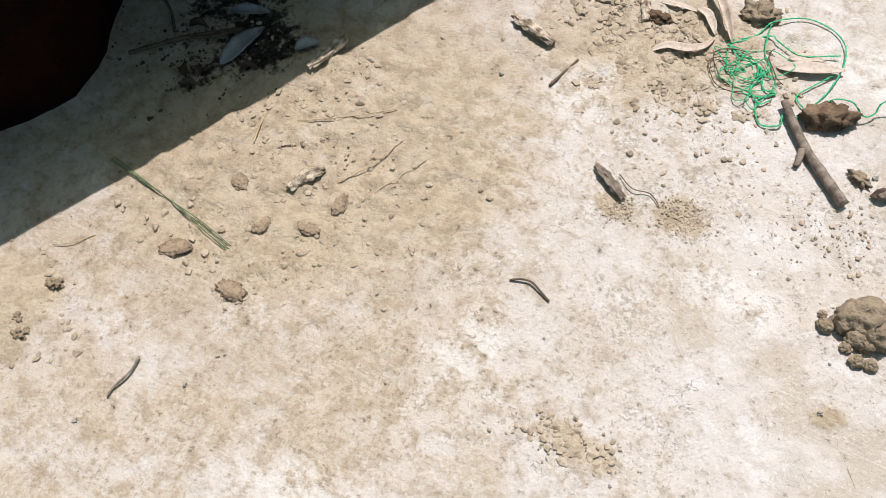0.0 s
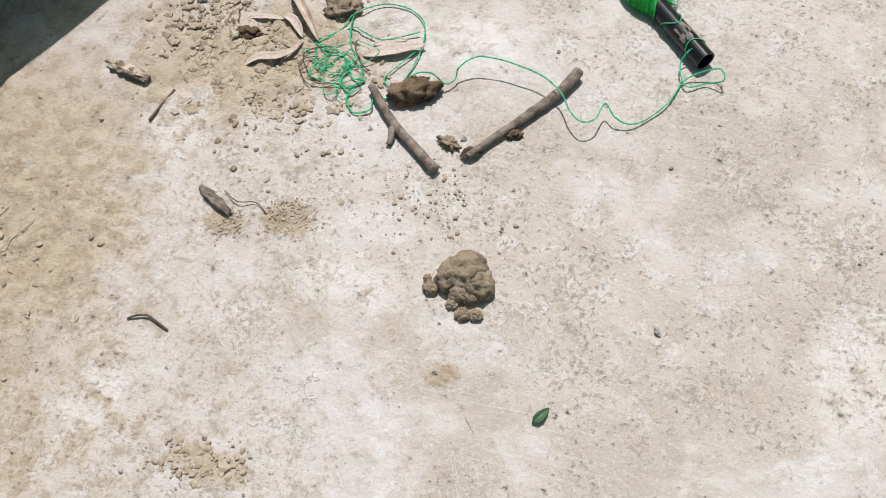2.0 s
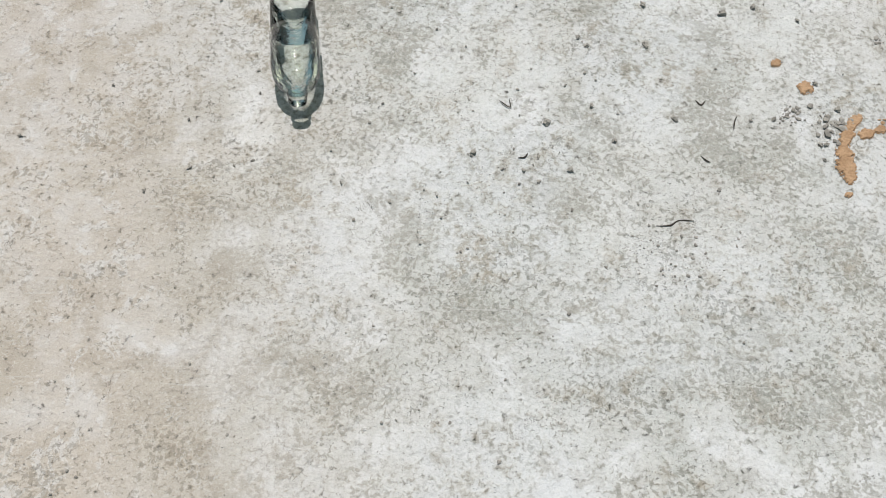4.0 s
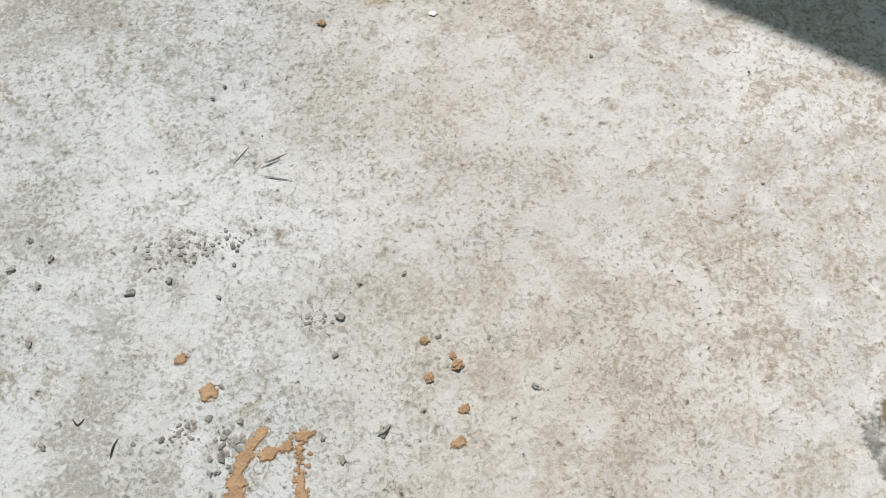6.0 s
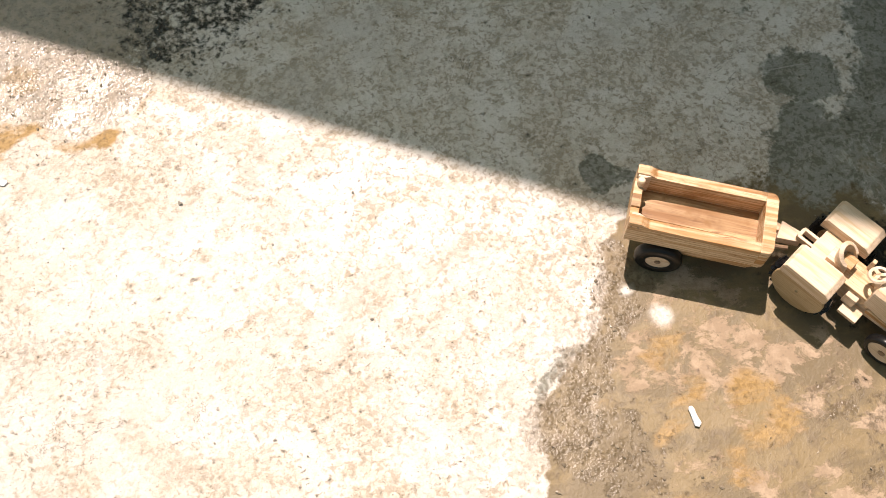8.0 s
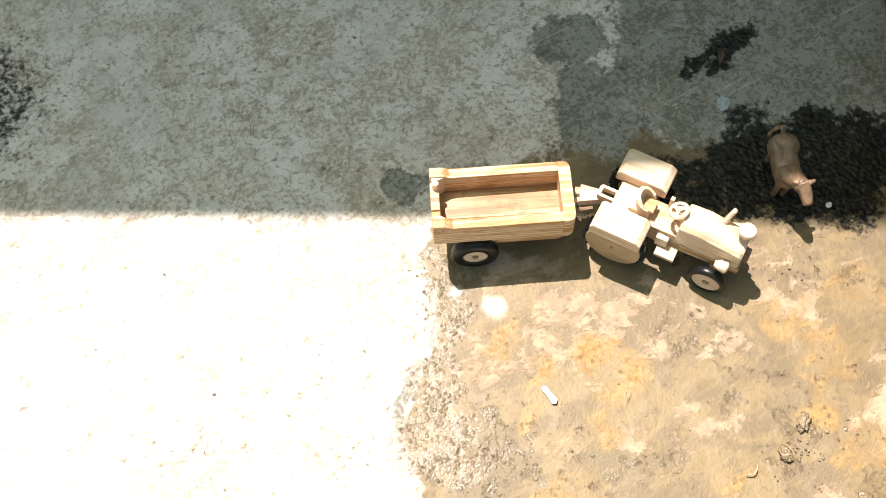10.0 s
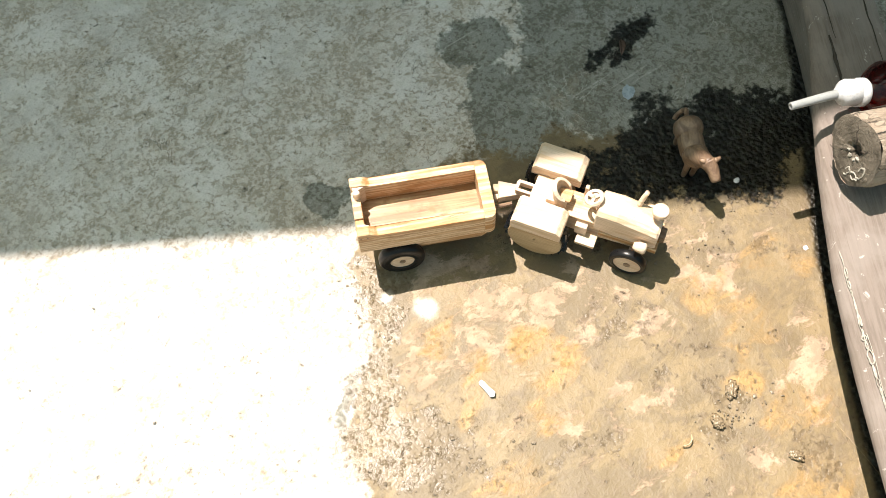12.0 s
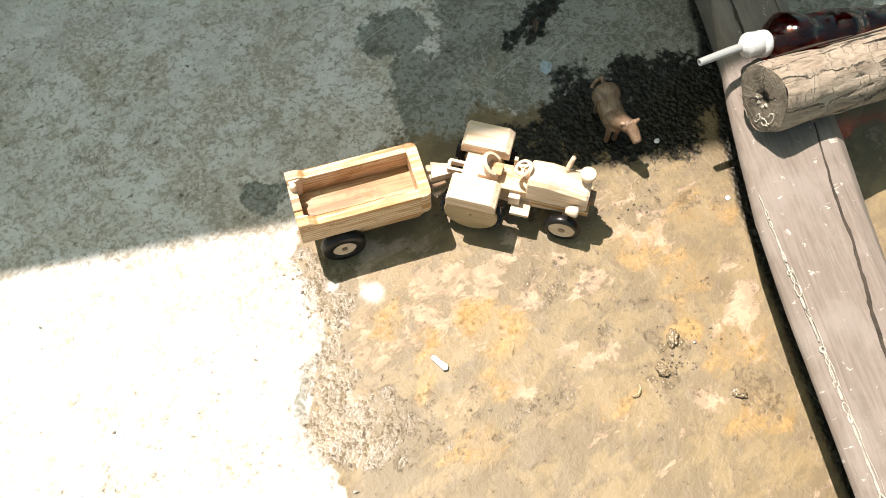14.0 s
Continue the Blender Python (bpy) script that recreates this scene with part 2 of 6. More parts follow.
M_CLOTH = plain("yellow_green_cloth", (0.46, 0.43, 0.09), 0.85, (0.34, 0.31, 0.06), 30, 1.0, 0.004, 170)
M_CAP = plain("white_plastic", (0.58, 0.58, 0.58), 0.35, (0.52, 0.52, 0.53), 40, 0.05)
M_SPOUT = plain("milky_plastic_tube", (0.42, 0.43, 0.42), 0.3, (0.38, 0.39, 0.38), 40, 0.05, Transmission_Weight=0.25)
# dark red pushed near black: deep shade is put into this colour
M_DARKRED = plain("near_black_red", (0.013, 0.003, 0.002), 0.95, (0.004, 0.002, 0.0015), 9, 0.5, 0.003, 120, Specular_IOR_Level=0.08)
M_PANEL = plain("brown_panel_sheet", (0.13, 0.11, 0.09), 0.8, (0.09, 0.07, 0.055), 4, 0.3, 0.002, 60)
# colour of an unseen panel, kept dark to cut bounced light
M_DARKPANEL = plain("dark_panel_sheet", (0.035, 0.030, 0.026), 0.85, (0.022, 0.018, 0.015), 4, 0.3, 0.002, 60)
M_WALL = plain("grey_plaster", (0.15, 0.145, 0.13), 0.9, (0.11, 0.105, 0.095), 3, 0.4, 0.002, 70)
M_CRUMB = plain("earth_crumbs", (0.44, 0.365, 0.270), 0.92, (0.34, 0.272, 0.192), 60, 0.6, 0.001, 260)
M_PEBBLE = plain("pebbles", (0.35, 0.322, 0.280), 0.9, (0.22, 0.200, 0.172), 25, 0.5, 0.001, 200)


def timber():
    n = Nodes("weathered_timber")
    where = n.coords("Object")
    grain, wide = n.noise(n.coords("Object", (5, 90, 90)), 3.0, 5.0, 0.65, 0.4), n.noise(where, 14.0, 5.0, 0.6)
    fleck, smear = n.noise(where, 70.0, 4.0, 0.65, 0.6), n.noise(n.coords("Object", (9, 40, 40)), 1.0, 5.0, 0.65, 0.8)
    thin = n.noise(n.coords("Object", (3, 160, 160)), 2.0, 3.0, 0.6, 0.2)
    colour = n.mix(n.ramp(grain, 0.40, 0.64), (0.198, 0.160, 0.136), (0.152, 0.122, 0.101))
    colour = n.mix(n.math("MULTIPLY", n.ramp(wide, 0.44, 0.62), 0.65), colour, (0.232, 0.197, 0.174))
    colour = n.mix(n.math("MULTIPLY", n.ramp(smear, 0.52, 0.68), 0.55), colour, (0.155, 0.128, 0.104))
    colour = n.mix(n.math("MULTIPLY", n.ramp(thin, 0.63, 0.70), 0.35), colour, (0.10, 0.08, 0.062))
    colour = n.mix(n.math("MULTIPLY", n.ramp(fleck, 0.64, 0.70), 0.8), colour, (0.42, 0.385, 0.35))
    return n.surface(colour, 0.85, n.bump(n.math("ADD", n.math("ADD", grain, wide), n.math("MULTIPLY", fleck, 0.5)), 0.5, 0.002))


def log_bark():
    n = Nodes("cracked_log_bark")
    where = n.coords("Object")
    grain, wide = n.noise(n.coords("Object", (16, 70, 70)), 2.2, 6.0, 0.68, 0.8), n.noise(where, 22.0, 5.0, 0.62)
    lump_ = n.noise(where, 55.0, 4.0, 0.6, 0.5)
    long_cells = n.add("TexVoronoi", n.add("VectorMath", n.coords("Object", (3.2, 26, 26)), n.math("MULTIPLY", wide, 0.6), op="ADD").outputs[0], Scale=1.0)
    long_cells.feature = "DISTANCE_TO_EDGE"
    split = n.math("MULTIPLY", n.ramp(long_cells.outputs["Distance"], 0.040, 0.0), n.ramp(lump_, 0.40, 0.56))
    # short checks round the log, across the grain
    short_cells = n.add("TexVoronoi", n.add("VectorMath", n.coords("Object", (62, 22, 22)), n.math("MULTIPLY", lump_, 1.3), op="ADD").outputs[0], Scale=1.0)
    short_cells.feature = "DISTANCE_TO_EDGE"
    check = n.math("MULTIPLY", n.ramp(short_cells.outputs["Distance"], 0.028, 0.0), n.ramp(wide, 0.46, 0.58))
    colour = n.mix(n.ramp(grain, 0.40, 0.62), (0.335, 0.270, 0.205), (0.215, 0.165, 0.120))
    colour = n.mix(n.math("MULTIPLY", n.ramp(wide, 0.46, 0.66), 0.6), colour, (0.370, 0.310, 0.245))
    colour = n.mix(n.math("MULTIPLY", n.ramp(lump_, 0.56, 0.70), 0.5), colour, (0.165, 0.125, 0.088))
    colour = n.mix(n.math("MULTIPLY", split, 0.85), colour, (0.040, 0.028, 0.020))
    colour = n.mix(n.math("MULTIPLY", check, 0.35), colour, (0.070, 0.050, 0.036))
    height = n.math("SUBTRACT", n.math("ADD", n.math("MULTIPLY", grain, 0.7), n.math("ADD", wide, n.math("MULTIPLY", lump_, 0.5))), n.math("ADD", n.math("MULTIPLY", split, 0.9), n.math("MULTIPLY", check, 0.4)))
    return n.surface(colour, 0.9, n.bump(height, 1.0, 0.0045))


def log_end():
    n = Nodes("sawn_log_end")
    where = n.coords("Object")
    wave = n.add("TexWave", where, Scale=60.0, Distortion=9.0, Detail=5.0)
    wave.wave_type, wave.rings_direction = "RINGS", "X"
    wide = n.noise(where, 60.0, 5.0, 0.65)
    colour = n.mix(n.math("MULTIPLY", wave.outputs["Fac"], 0.5), (0.150, 0.126, 0.096), (0.118, 0.098, 0.073))
    colour = n.mix(n.ramp(wide, 0.45, 0.66), colour, (0.080, 0.066, 0.048))
    return n.surface(colour, 0.92, n.bump(n.math("ADD", n.math("MULTIPLY", wave.outputs["Fac"], 0.10), n.noise(where, 130.0, 6.0, 0.72)), 1.0, 0.004))


M_TIMBER, M_LOG, M_LOGEND = timber(), log_bark(), log_end()


def clear(name, tint, gloss_rough=0.05):
    """Thin clear plastic: tinted see-through with a glossy skin."""
    n = Nodes(name)
    where = n.coords("Object")
    normal = n.bump(n.noise(where, 60.0, 3.0), 0.5, 0.004)
    pass_ = n.add("BsdfTransparent", (*tint, 1))
    gloss = n.add("BsdfGlossy", (0.95, 0.95, 0.95, 1), gloss_rough)
    n.put(gloss.inputs["Normal"], normal)
    fresnel = n.add("Fresnel", 1.45)
    n.put(fresnel.inputs["Normal"], normal)
    mixed = n.add("MixShader", n.math("MULTIPLY", fresnel.outputs[0], 1.0, True), pass_.outputs[0], gloss.outputs[0])
    n.tree.links.new(mixed.outputs[0], n.out.inputs[0])
    return n.mat


M_REDPET = clear("dark_red_drink_bottle", (0.72, 0.070, 0.050))
M_CLEARPET = clear("clear_bottle_plastic", (0.93, 0.95, 0.93))


# ---- ground ----
def lattice(x, y, cell, seed):
    """Smooth random values over the plan, with cells of that size."""
    rng = np.random.RandomState(seed)
    table = rng.rand(128, 128)
    u, v = x / cell, y / cell
    i, j = np.floor(u).astype(int), np.floor(v).astype(int)
    a, b = u - i, v - j
    a, b = a * a * (3 - 2 * a), b * b * (3 - 2 * b)
    t = lambda p, q: table[p % 128, q % 128]
    return (t(i, j) * (1 - a) + t(i + 1, j) * a) * (1 - b) + (t(i, j + 1) * (1 - a) + t(i + 1, j + 1) * a) * b


def smooth(v, lo, hi):
    u = np.clip((v - lo) / (hi - lo), 0, 1)
    return u * u * (3 - 2 * u)


def patch(x, y, cx, cy, rx, ry, turn=0.0, soft=0.35):
    """1 inside an oval, 0 outside."""
    a = radians(turn)
    dx, dy = x - cx, y - cy
    d = np.hypot((dx * math.cos(a) + dy * math.sin(a)) / rx, (dy * math.cos(a) - dx * math.sin(a)) / ry)
    return 1 - smooth(d, 1 - soft, 1 + soft)


def ground_lines(lo, hi, step):
    inner = np.arange(lo, hi + step / 2, step)
    outer = np.array([0.05, 0.2, 0.6, 1.5, 4.0, 10.0, 25.0, 60.0])
    return np.concatenate([lo - outer[::-1], inner, hi + outer])


gx, gy = ground_lines(-1.3, 4.1, 0.006), ground_lines(-1.95, 1.25, 0.006)
X, Y = np.meshgrid(gx, gy)
warp_x = (lattice(X, Y, 0.055, 1) - 0.5) * 0.035 + (lattice(X, Y, 0.02, 2) - 0.5) * 0.014
warp_y = (lattice(X, Y, 0.055, 3) - 0.5) * 0.035 + (lattice(X, Y, 0.02, 4) - 0.5) * 0.014
WX, WY = X + warp_x, Y + warp_y

# loose brown earth at the start of the yard
EX, EY = WX + 0.13 * (lattice(X, Y, 0.15, 31) - 0.5), WY + 0.13 * (lattice(X, Y, 0.15, 32) - 0.5)
earth = smooth(0.42 - WX - 0.55 * (WY + 1.1), -0.15, 0.75) * 0.55
earth = np.maximum(earth, patch(EX, EY, -0.33, -1.10, 0.34, 0.27, 40, 0.6))
earth = np.maximum(earth, 0.8 * patch(EX, EY, 0.07, -0.72, 0.22, 0.13, 20, 0.6))
earth = np.maximum(earth, 0.9 * patch(WX, WY, -0.54, -1.48, 0.09, 0.09))
for cx, cy, rx, ry in ((0.206, -0.957, 0.038, 0.028), (0.119, -0.982, 0.024, 0.020), (0.20, -1.307, 0.055, 0.026), (0.452, -1.135, 0.02, 0.015)):
    earth = np.maximum(earth, 0.85 * patch(WX, WY, cx, cy, rx, ry, 20, 0.5))
# cool grey cement farther on
grey = smooth(WX + 0.25 * WY, 0.75, 1.35) * (1 - smooth(WX + 0.1 * WY, 1.9, 2.35))
grey = np.maximum(grey, 0.7 * patch(WX, WY, 1.62, -0.18, 0.32, 0.25))
# where water stands: right of this line
BX, BY = X + 0.45 * warp_x, Y + 0.45 * warp_y
bound = np.interp(BY, [-0.6, -0.4, -0.31, -0.27, -0.24, -0.207, -0.15, -0.115, -0.08, -0.05, -0.01, 0.03, 0.07, 0.10, 0.16, 0.28, 0.5], [2.80, 2.76, 2.749, 2.765, 2.812, 2.818, 2.829, 2.853, 2.897, 2.918, 2.943, 2.952, 2.985, 3.15, 3.22, 3.24, 3.28])
ochre = smooth(BX - bound, -0.018, 0.020)
# silt stops just past the shade edge, painting the shade's greyer tone in
silt_shade_edge = 1 - smooth(0.52 * WX + 0.854 * WY + 0.05 * lattice(X, Y, 0.09, 11), 1.72, 1.80)
ochre *= silt_shade_edge * smooth(WY, -1.45, -1.15) * (1 - smooth(WX, 3.75, 3.95))


def ovals(rows):
    """The union of soft-edged ovals: x, y, two radii, turn, weight."""
    out = np.zeros_like(X)
    for cx, cy, rx, ry, turn, much in rows:
        out = np.maximum(out, much * patch(WX, WY, cx, cy, rx, ry, turn, 0.45))
    return out


# wet gravel that glitters
glitter = ovals((
    (2.950, -0.025, 0.042, 0.085, -39, 0.78), (2.874, -0.182, 0.073, 0.050, -38, 0.85), (2.900, -0.106, 0.045, 0.055, -38, 0.78), (2.920, -0.235, 0.085, 0.050, -20, 0.55), (3.260, -0.120, 0.085, 0.024, -20, 0.55), (3.175, -0.217, 0.053, 0.038, -37, 0.52), (3.029, -0.320, 0.036, 0.020, -39, 0.55), (3.229, -0.372, 0.027, 0.016, -39, 0.9), (3.193, -0.389, 0.026, 0.013, -37, 0.9), (3.174, -0.301, 0.027, 0.033, -39, 0.45), (3.241, -0.335, 0.063, 0.037, -39, 0.4), (3.063, -0.322, 0.030, 0.020, -37, 0.6), (3.388, -0.243, 0.065, 0.021, -39, 0.5), (3.253, -0.487, 0.027, 0.041, -39, 0.6),
))
glitter = np.maximum(glitter, ovals((
    (2.310, 0.440, 0.105, 0.078, -6, 1), (2.235, 0.430, 0.035, 0.045, -5, 0.8), (2.377, 0.420, 0.045, 0.040, -6, 1.0),
)))
glitter = np.maximum(glitter, ovals(((2.31, 0.56, 0.17, 0.13, -6, 1.0),)))
# rust-coloured silt
rust = ovals((
    (3.080, -0.208, 0.049, 0.044, -39, 0.8), (2.987, -0.191, 0.015, 0.042, -37, 0.9), (3.004, -0.101, 0.021, 0.038, -39, 0.6), (3.302, -0.258, 0.043, 0.039, -37, 0.5), (3.314, -0.316, 0.042, 0.046, -38, 0.6), (3.260, -0.364, 0.028, 0.022, -38, 1), (3.038, -0.258, 0.041, 0.021, -38, 0.7), (3.293, -0.431, 0.041, 0.042, -39, 0.6), (3.410, -0.271, 0.051, 0.033, -39, 0.6), (3.243, -0.505, 0.040, 0.033, -39, 0.8), (3.132, -0.384, 0.041, 0.027, -38, 0.7), (2.968, -0.290, 0.052, 0.026, -38, 0.6), (2.902, -0.155, 0.021, 0.014, -39, 0.8),
))
rust = np.maximum(rust, ovals((
    (2.101, 0.419, 0.038, 0.033, -6, 0.8), (2.154, 0.352, 0.022, 0.022, -5, 0.7), (2.214, 0.374, 0.046, 0.015, -6, 0.5), (2.348, 0.342, 0.016, 0.013, -7, 0.9), (2.243, 0.466, 0.022, 0.014, -5, 0.9), (2.110, 0.435, 0.070, 0.036, -30, 1), (2.165, 0.385, 0.050, 0.035, 20, 1.0), (2.145, 0.345, 0.030, 0.014, 40, 0.9), (2.225, 0.362, 0.055, 0.016, 5, 0.9), (2.30, 0.352, 0.06, 0.010, -8, 0.6), (2.355, 0.342, 0.022, 0.018, 20, 1.0), (2.405, 0.380, 0.030, 0.012, 55, 0.8), (2.10, 0.52, 0.09, 0.07, 0, 1.0),
)))
# dry pinkish silt
pink = ovals((
    (3.085, -0.136, 0.085, 0.053, -38, 0.9), (3.019, -0.161, 0.063, 0.036, -38, 0.7), (3.203, -0.249, 0.035, 0.022, -37, 1), (3.336, -0.244, 0.043, 0.032, -38, 0.8), (3.325, -0.401, 0.035, 0.030, -39, 0.8), (3.294, -0.459, 0.026, 0.021, -37, 0.8), (3.060, -0.284, 0.061, 0.018, -38, 0.7), (3.216, -0.441, 0.040, 0.021, -39, 0.7), (2.975, -0.126, 0.050, 0.044, -38, 0.8), (3.330, -0.187, 0.029, 0.025, -38, 0.8), (3.138, -0.309, 0.041, 0.018, -39, 0.6), (2.985, -0.085, 0.055, 0.050, -38, 0.8), (3.045, -0.055, 0.060, 0.045, -30, 0.7), (3.115, -0.175, 0.060, 0.045, -38, 0.6), (3.20, -0.175, 0.050, 0.035, -38, 0.5),
))
# damp grey cement, its tone also painting the deeper shade near the beam
damp = ovals((
    (3.301, 0.230, 0.053, 0.045, -39, 1), (3.267, 0.137, 0.048, 0.052, -38, 1), (3.256, 0.073, 0.063, 0.050, -39, 1), (3.355, 0.104, 0.064, 0.067, -39, 0.8), (3.379, 0.035, 0.055, 0.056, -38, 0.8), (3.508, 0.045, 0.112, 0.088, -39, 0.8), (2.992, 0.141, 0.019, 0.022, -39, 1), (3.602, -0.030, 0.058, 0.117, -39, 0.8), (3.270, 0.004, 0.084, 0.045, -38, 1), (3.56, 0.03, 0.17, 0.13, -38, 1), (3.45, 0.09, 0.14, 0.10, -38, 0.9), (3.064, 0.089, 0.091, 0.026, -39, 0.6), (3.271, -0.042, 0.075, 0.026, -39, 0.8),
))
damp = np.maximum(damp, (0.62 + 0.25 * smooth(WX, 3.25, 3.5)) * smooth(WX - bound + 0.30 * (lattice(X, Y, 0.12, 41) - 0.55) + 0.06 * (lattice(X, Y, 0.04, 42) - 0.5), -0.02, 0.08) * (1 - smooth(WY - 0.3, 0.0, 0.25)) * (1 - ochre) * smooth(WY, -1.45, -1.15) * (1 - smooth(WX, 3.75, 3.95)))
# soaked ground, near black: the shade it lies in is painted too
soak = ovals((
    (3.495, 0.118, 0.040, 0.020, 12, 0.95), (3.450, 0.098, 0.036, 0.020, 35, 0.8), (3.420, 0.112, 0.022, 0.012, 0, 0.7),
    (3.300, -0.035, 0.085, 0.036, -25, 0.72), (3.385, -0.050, 0.060, 0.042, -30, 0.9), (3.425, -0.085, 0.085, 0.068, -30, 1.0), (3.350, -0.085, 0.080, 0.030, -32, 0.8), (3.490, -0.125, 0.075, 0.075, -30, 1.0), (3.440, -0.135, 0.060, 0.040, -30, 1.0), (3.440, 0.000, 0.022, 0.020, 0, 0.7), (3.510, -0.060, 0.050, 0.030, -40, 0.9), (3.545, -0.135, 0.050, 0.055, -30, 1.0), (3.560, -0.085, 0.030, 0.030, -30, 0.8),
    (3.245, -0.020, 0.040, 0.018, -30, 0.52),
))
soak = np.maximum(soak, ovals(((2.50, 0.57, 0.13, 0.12, -20, 0.52), (2.44, 0.50, 0.06, 0.05, -5, 0.52))))
# black band painted along the beam's foot, standing in for its shade
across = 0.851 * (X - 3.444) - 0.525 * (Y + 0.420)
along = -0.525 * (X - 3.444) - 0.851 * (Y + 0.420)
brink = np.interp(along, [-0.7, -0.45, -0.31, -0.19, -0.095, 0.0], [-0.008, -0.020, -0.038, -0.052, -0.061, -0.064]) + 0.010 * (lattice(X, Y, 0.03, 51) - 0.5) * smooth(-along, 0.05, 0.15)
beam_foot_shade = smooth(across - brink, -0.004, 0.004) * (1 - smooth(across, 0.04, 0.07)) * smooth(along, -0.8, -0.6) * (1 - smooth(along, 0.9, 1.2))
# darker patches on the earth at the start of the yard
soak = np.maximum(soak, 0.80 * patch(EX, EY, -0.475, -0.985, 0.085, 0.060, 50, 0.5))
soak = np.maximum(soak, 0.70 * patch(EX, EY, -0.56, -0.92, 0.10, 0.05, 60, 0.6))
soak = np.maximum(soak, 0.62 * patch(EX, EY, -0.52, -1.08, 0.05, 0.03, 30, 0.6))
# chalky pale spots
pale = np.zeros_like(X)
for cx, cy, rx, ry in ((0.035, -1.245, 0.035, 0.045), (0.30, -1.03, 0.06, 0.035), (-0.02, -1.52, 0.12, 0.05), (0.0, -0.83, 0.045, 0.05), (0.95, -1.02, 0.05, 0.09), (1.12, -0.36, 0.03, 0.08), (0.36, -0.60, 0.09, 0.05), (2.0, 0.0, 0.2, 0.10), (2.15, 0.28, 0.12, 0.07), (2.45, 0.12, 0.16, 0.06)):
    pale = np.maximum(pale, patch(WX, WY, cx, cy, rx, ry, 0, 0.5))
for cx, cy, rx, ry in ((3.001, -0.062, 0.0145, 0.0125), (2.968, -0.023, 0.0080, 0.0070)):
    pale = np.maximum(pale, patch(X + 0.2 * warp_x, Y + 0.2 * warp_y, cx, cy, rx, ry, -35, 0.45))

# blotchy worn skin
mottle = 0.25 * smooth(WX, 0.9, 1.3) + 0.15 * smooth(WX, 1.9, 2.3) + 0.6 * smooth(WX + 0.3 * WY, 2.25, 2.75)
# chalky white film
chalky = 0.75 * smooth(lattice(X, Y, 0.21, 21) + 0.5 * lattice(X, Y, 0.09, 22), 0.75, 1.05) * smooth(WX, -0.4, 0.1)
chalky = np.maximum(chalky, 0.8 * ovals(((-0.28, -1.62, 0.30, 0.10, 15, 1.0), (0.18, -1.30, 0.26, 0.13, 30, 0.8), (0.12, -1.02, 0.14, 0.20, -20, 0.7), (0.46, -0.56, 0.12, 0.10, 0, 0.8), (1.95, -0.02, 0.20, 0.07, -20, 1.0), (2.40, 0.10, 0.22, 0.08, 20, 1.0), (2.02, -0.36, 0.10, 0.16, 10, 0.8), (1.50, -0.02, 0.22, 0.10, 25, 0.8), (1.72, -0.62, 0.20, 0.10, 20, 0.7))))

relief = 0.0022 * (lattice(X, Y, 0.16, 5) - 0.5) + 0.0016 * (lattice(X, Y, 0.05, 6) - 0.5) + 0.0012 * (lattice(X, Y, 0.02, 7) - 0.5)
mound = np.clip(patch(EX, EY, -0.33, -1.10, 0.30, 0.22, 40, 0.6) + patch(EX, EY, 0.07, -0.70, 0.20, 0.12, 20, 0.6) + 0.8 * patch(EX, EY, 0.20, -1.30, 0.06, 0.03, 15, 0.6), 0, 1)
clump = smooth(lattice(X, Y, 0.026, 9) + 0.5 * lattice(X, Y, 0.013, 10), 0.70, 1.05)
relief += earth * 0.0045 * (lattice(X, Y, 0.045, 8) - 0.4) + mound * (0.0060 * clump + 0.0030 * (lattice(X, Y, 0.013, 12) - 0.5))
relief += 0.0030 * np.clip(soak, 0, 1) * (lattice(X, Y, 0.014, 13) - 0.5)
relief += 0.012 * patch(X, Y, -0.56, -1.49, 0.06, 0.05, 0, 0.7)
Z = relief - 0.001
ny, nx = X.shape
quads = (np.arange(ny - 1)[:, None] * nx + np.arange(nx - 1)).reshape(-1)
faces = np.stack([quads, quads + 1, quads + nx + 1, quads + nx], 1)
me = bpy.data.meshes.new("ground")
me.vertices.add(X.size)
me.vertices.foreach_set("co", np.stack([X, Y, Z], -1).reshape(-1))
me.loops.add(faces.size)
me.loops.foreach_set("vertex_index", faces.reshape(-1))
me.polygons.add(len(faces))
me.polygons.foreach_set("loop_start", np.arange(len(faces)) * 4)
me.polygons.foreach_set("use_smooth", np.ones(len(faces), bool))
me.update()
for key, values in (("earth", earth), ("grey", grey), ("ochre", ochre), ("rust", rust), ("pink", pink), ("damp", damp), ("glitter", glitter), ("soak", soak), ("pale", pale), ("mottle", mottle), ("chalky", chalky), ("under", beam_foot_shade), ("pool", smooth(Y, 0.22, 0.30))):
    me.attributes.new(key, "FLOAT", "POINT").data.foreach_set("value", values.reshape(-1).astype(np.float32))


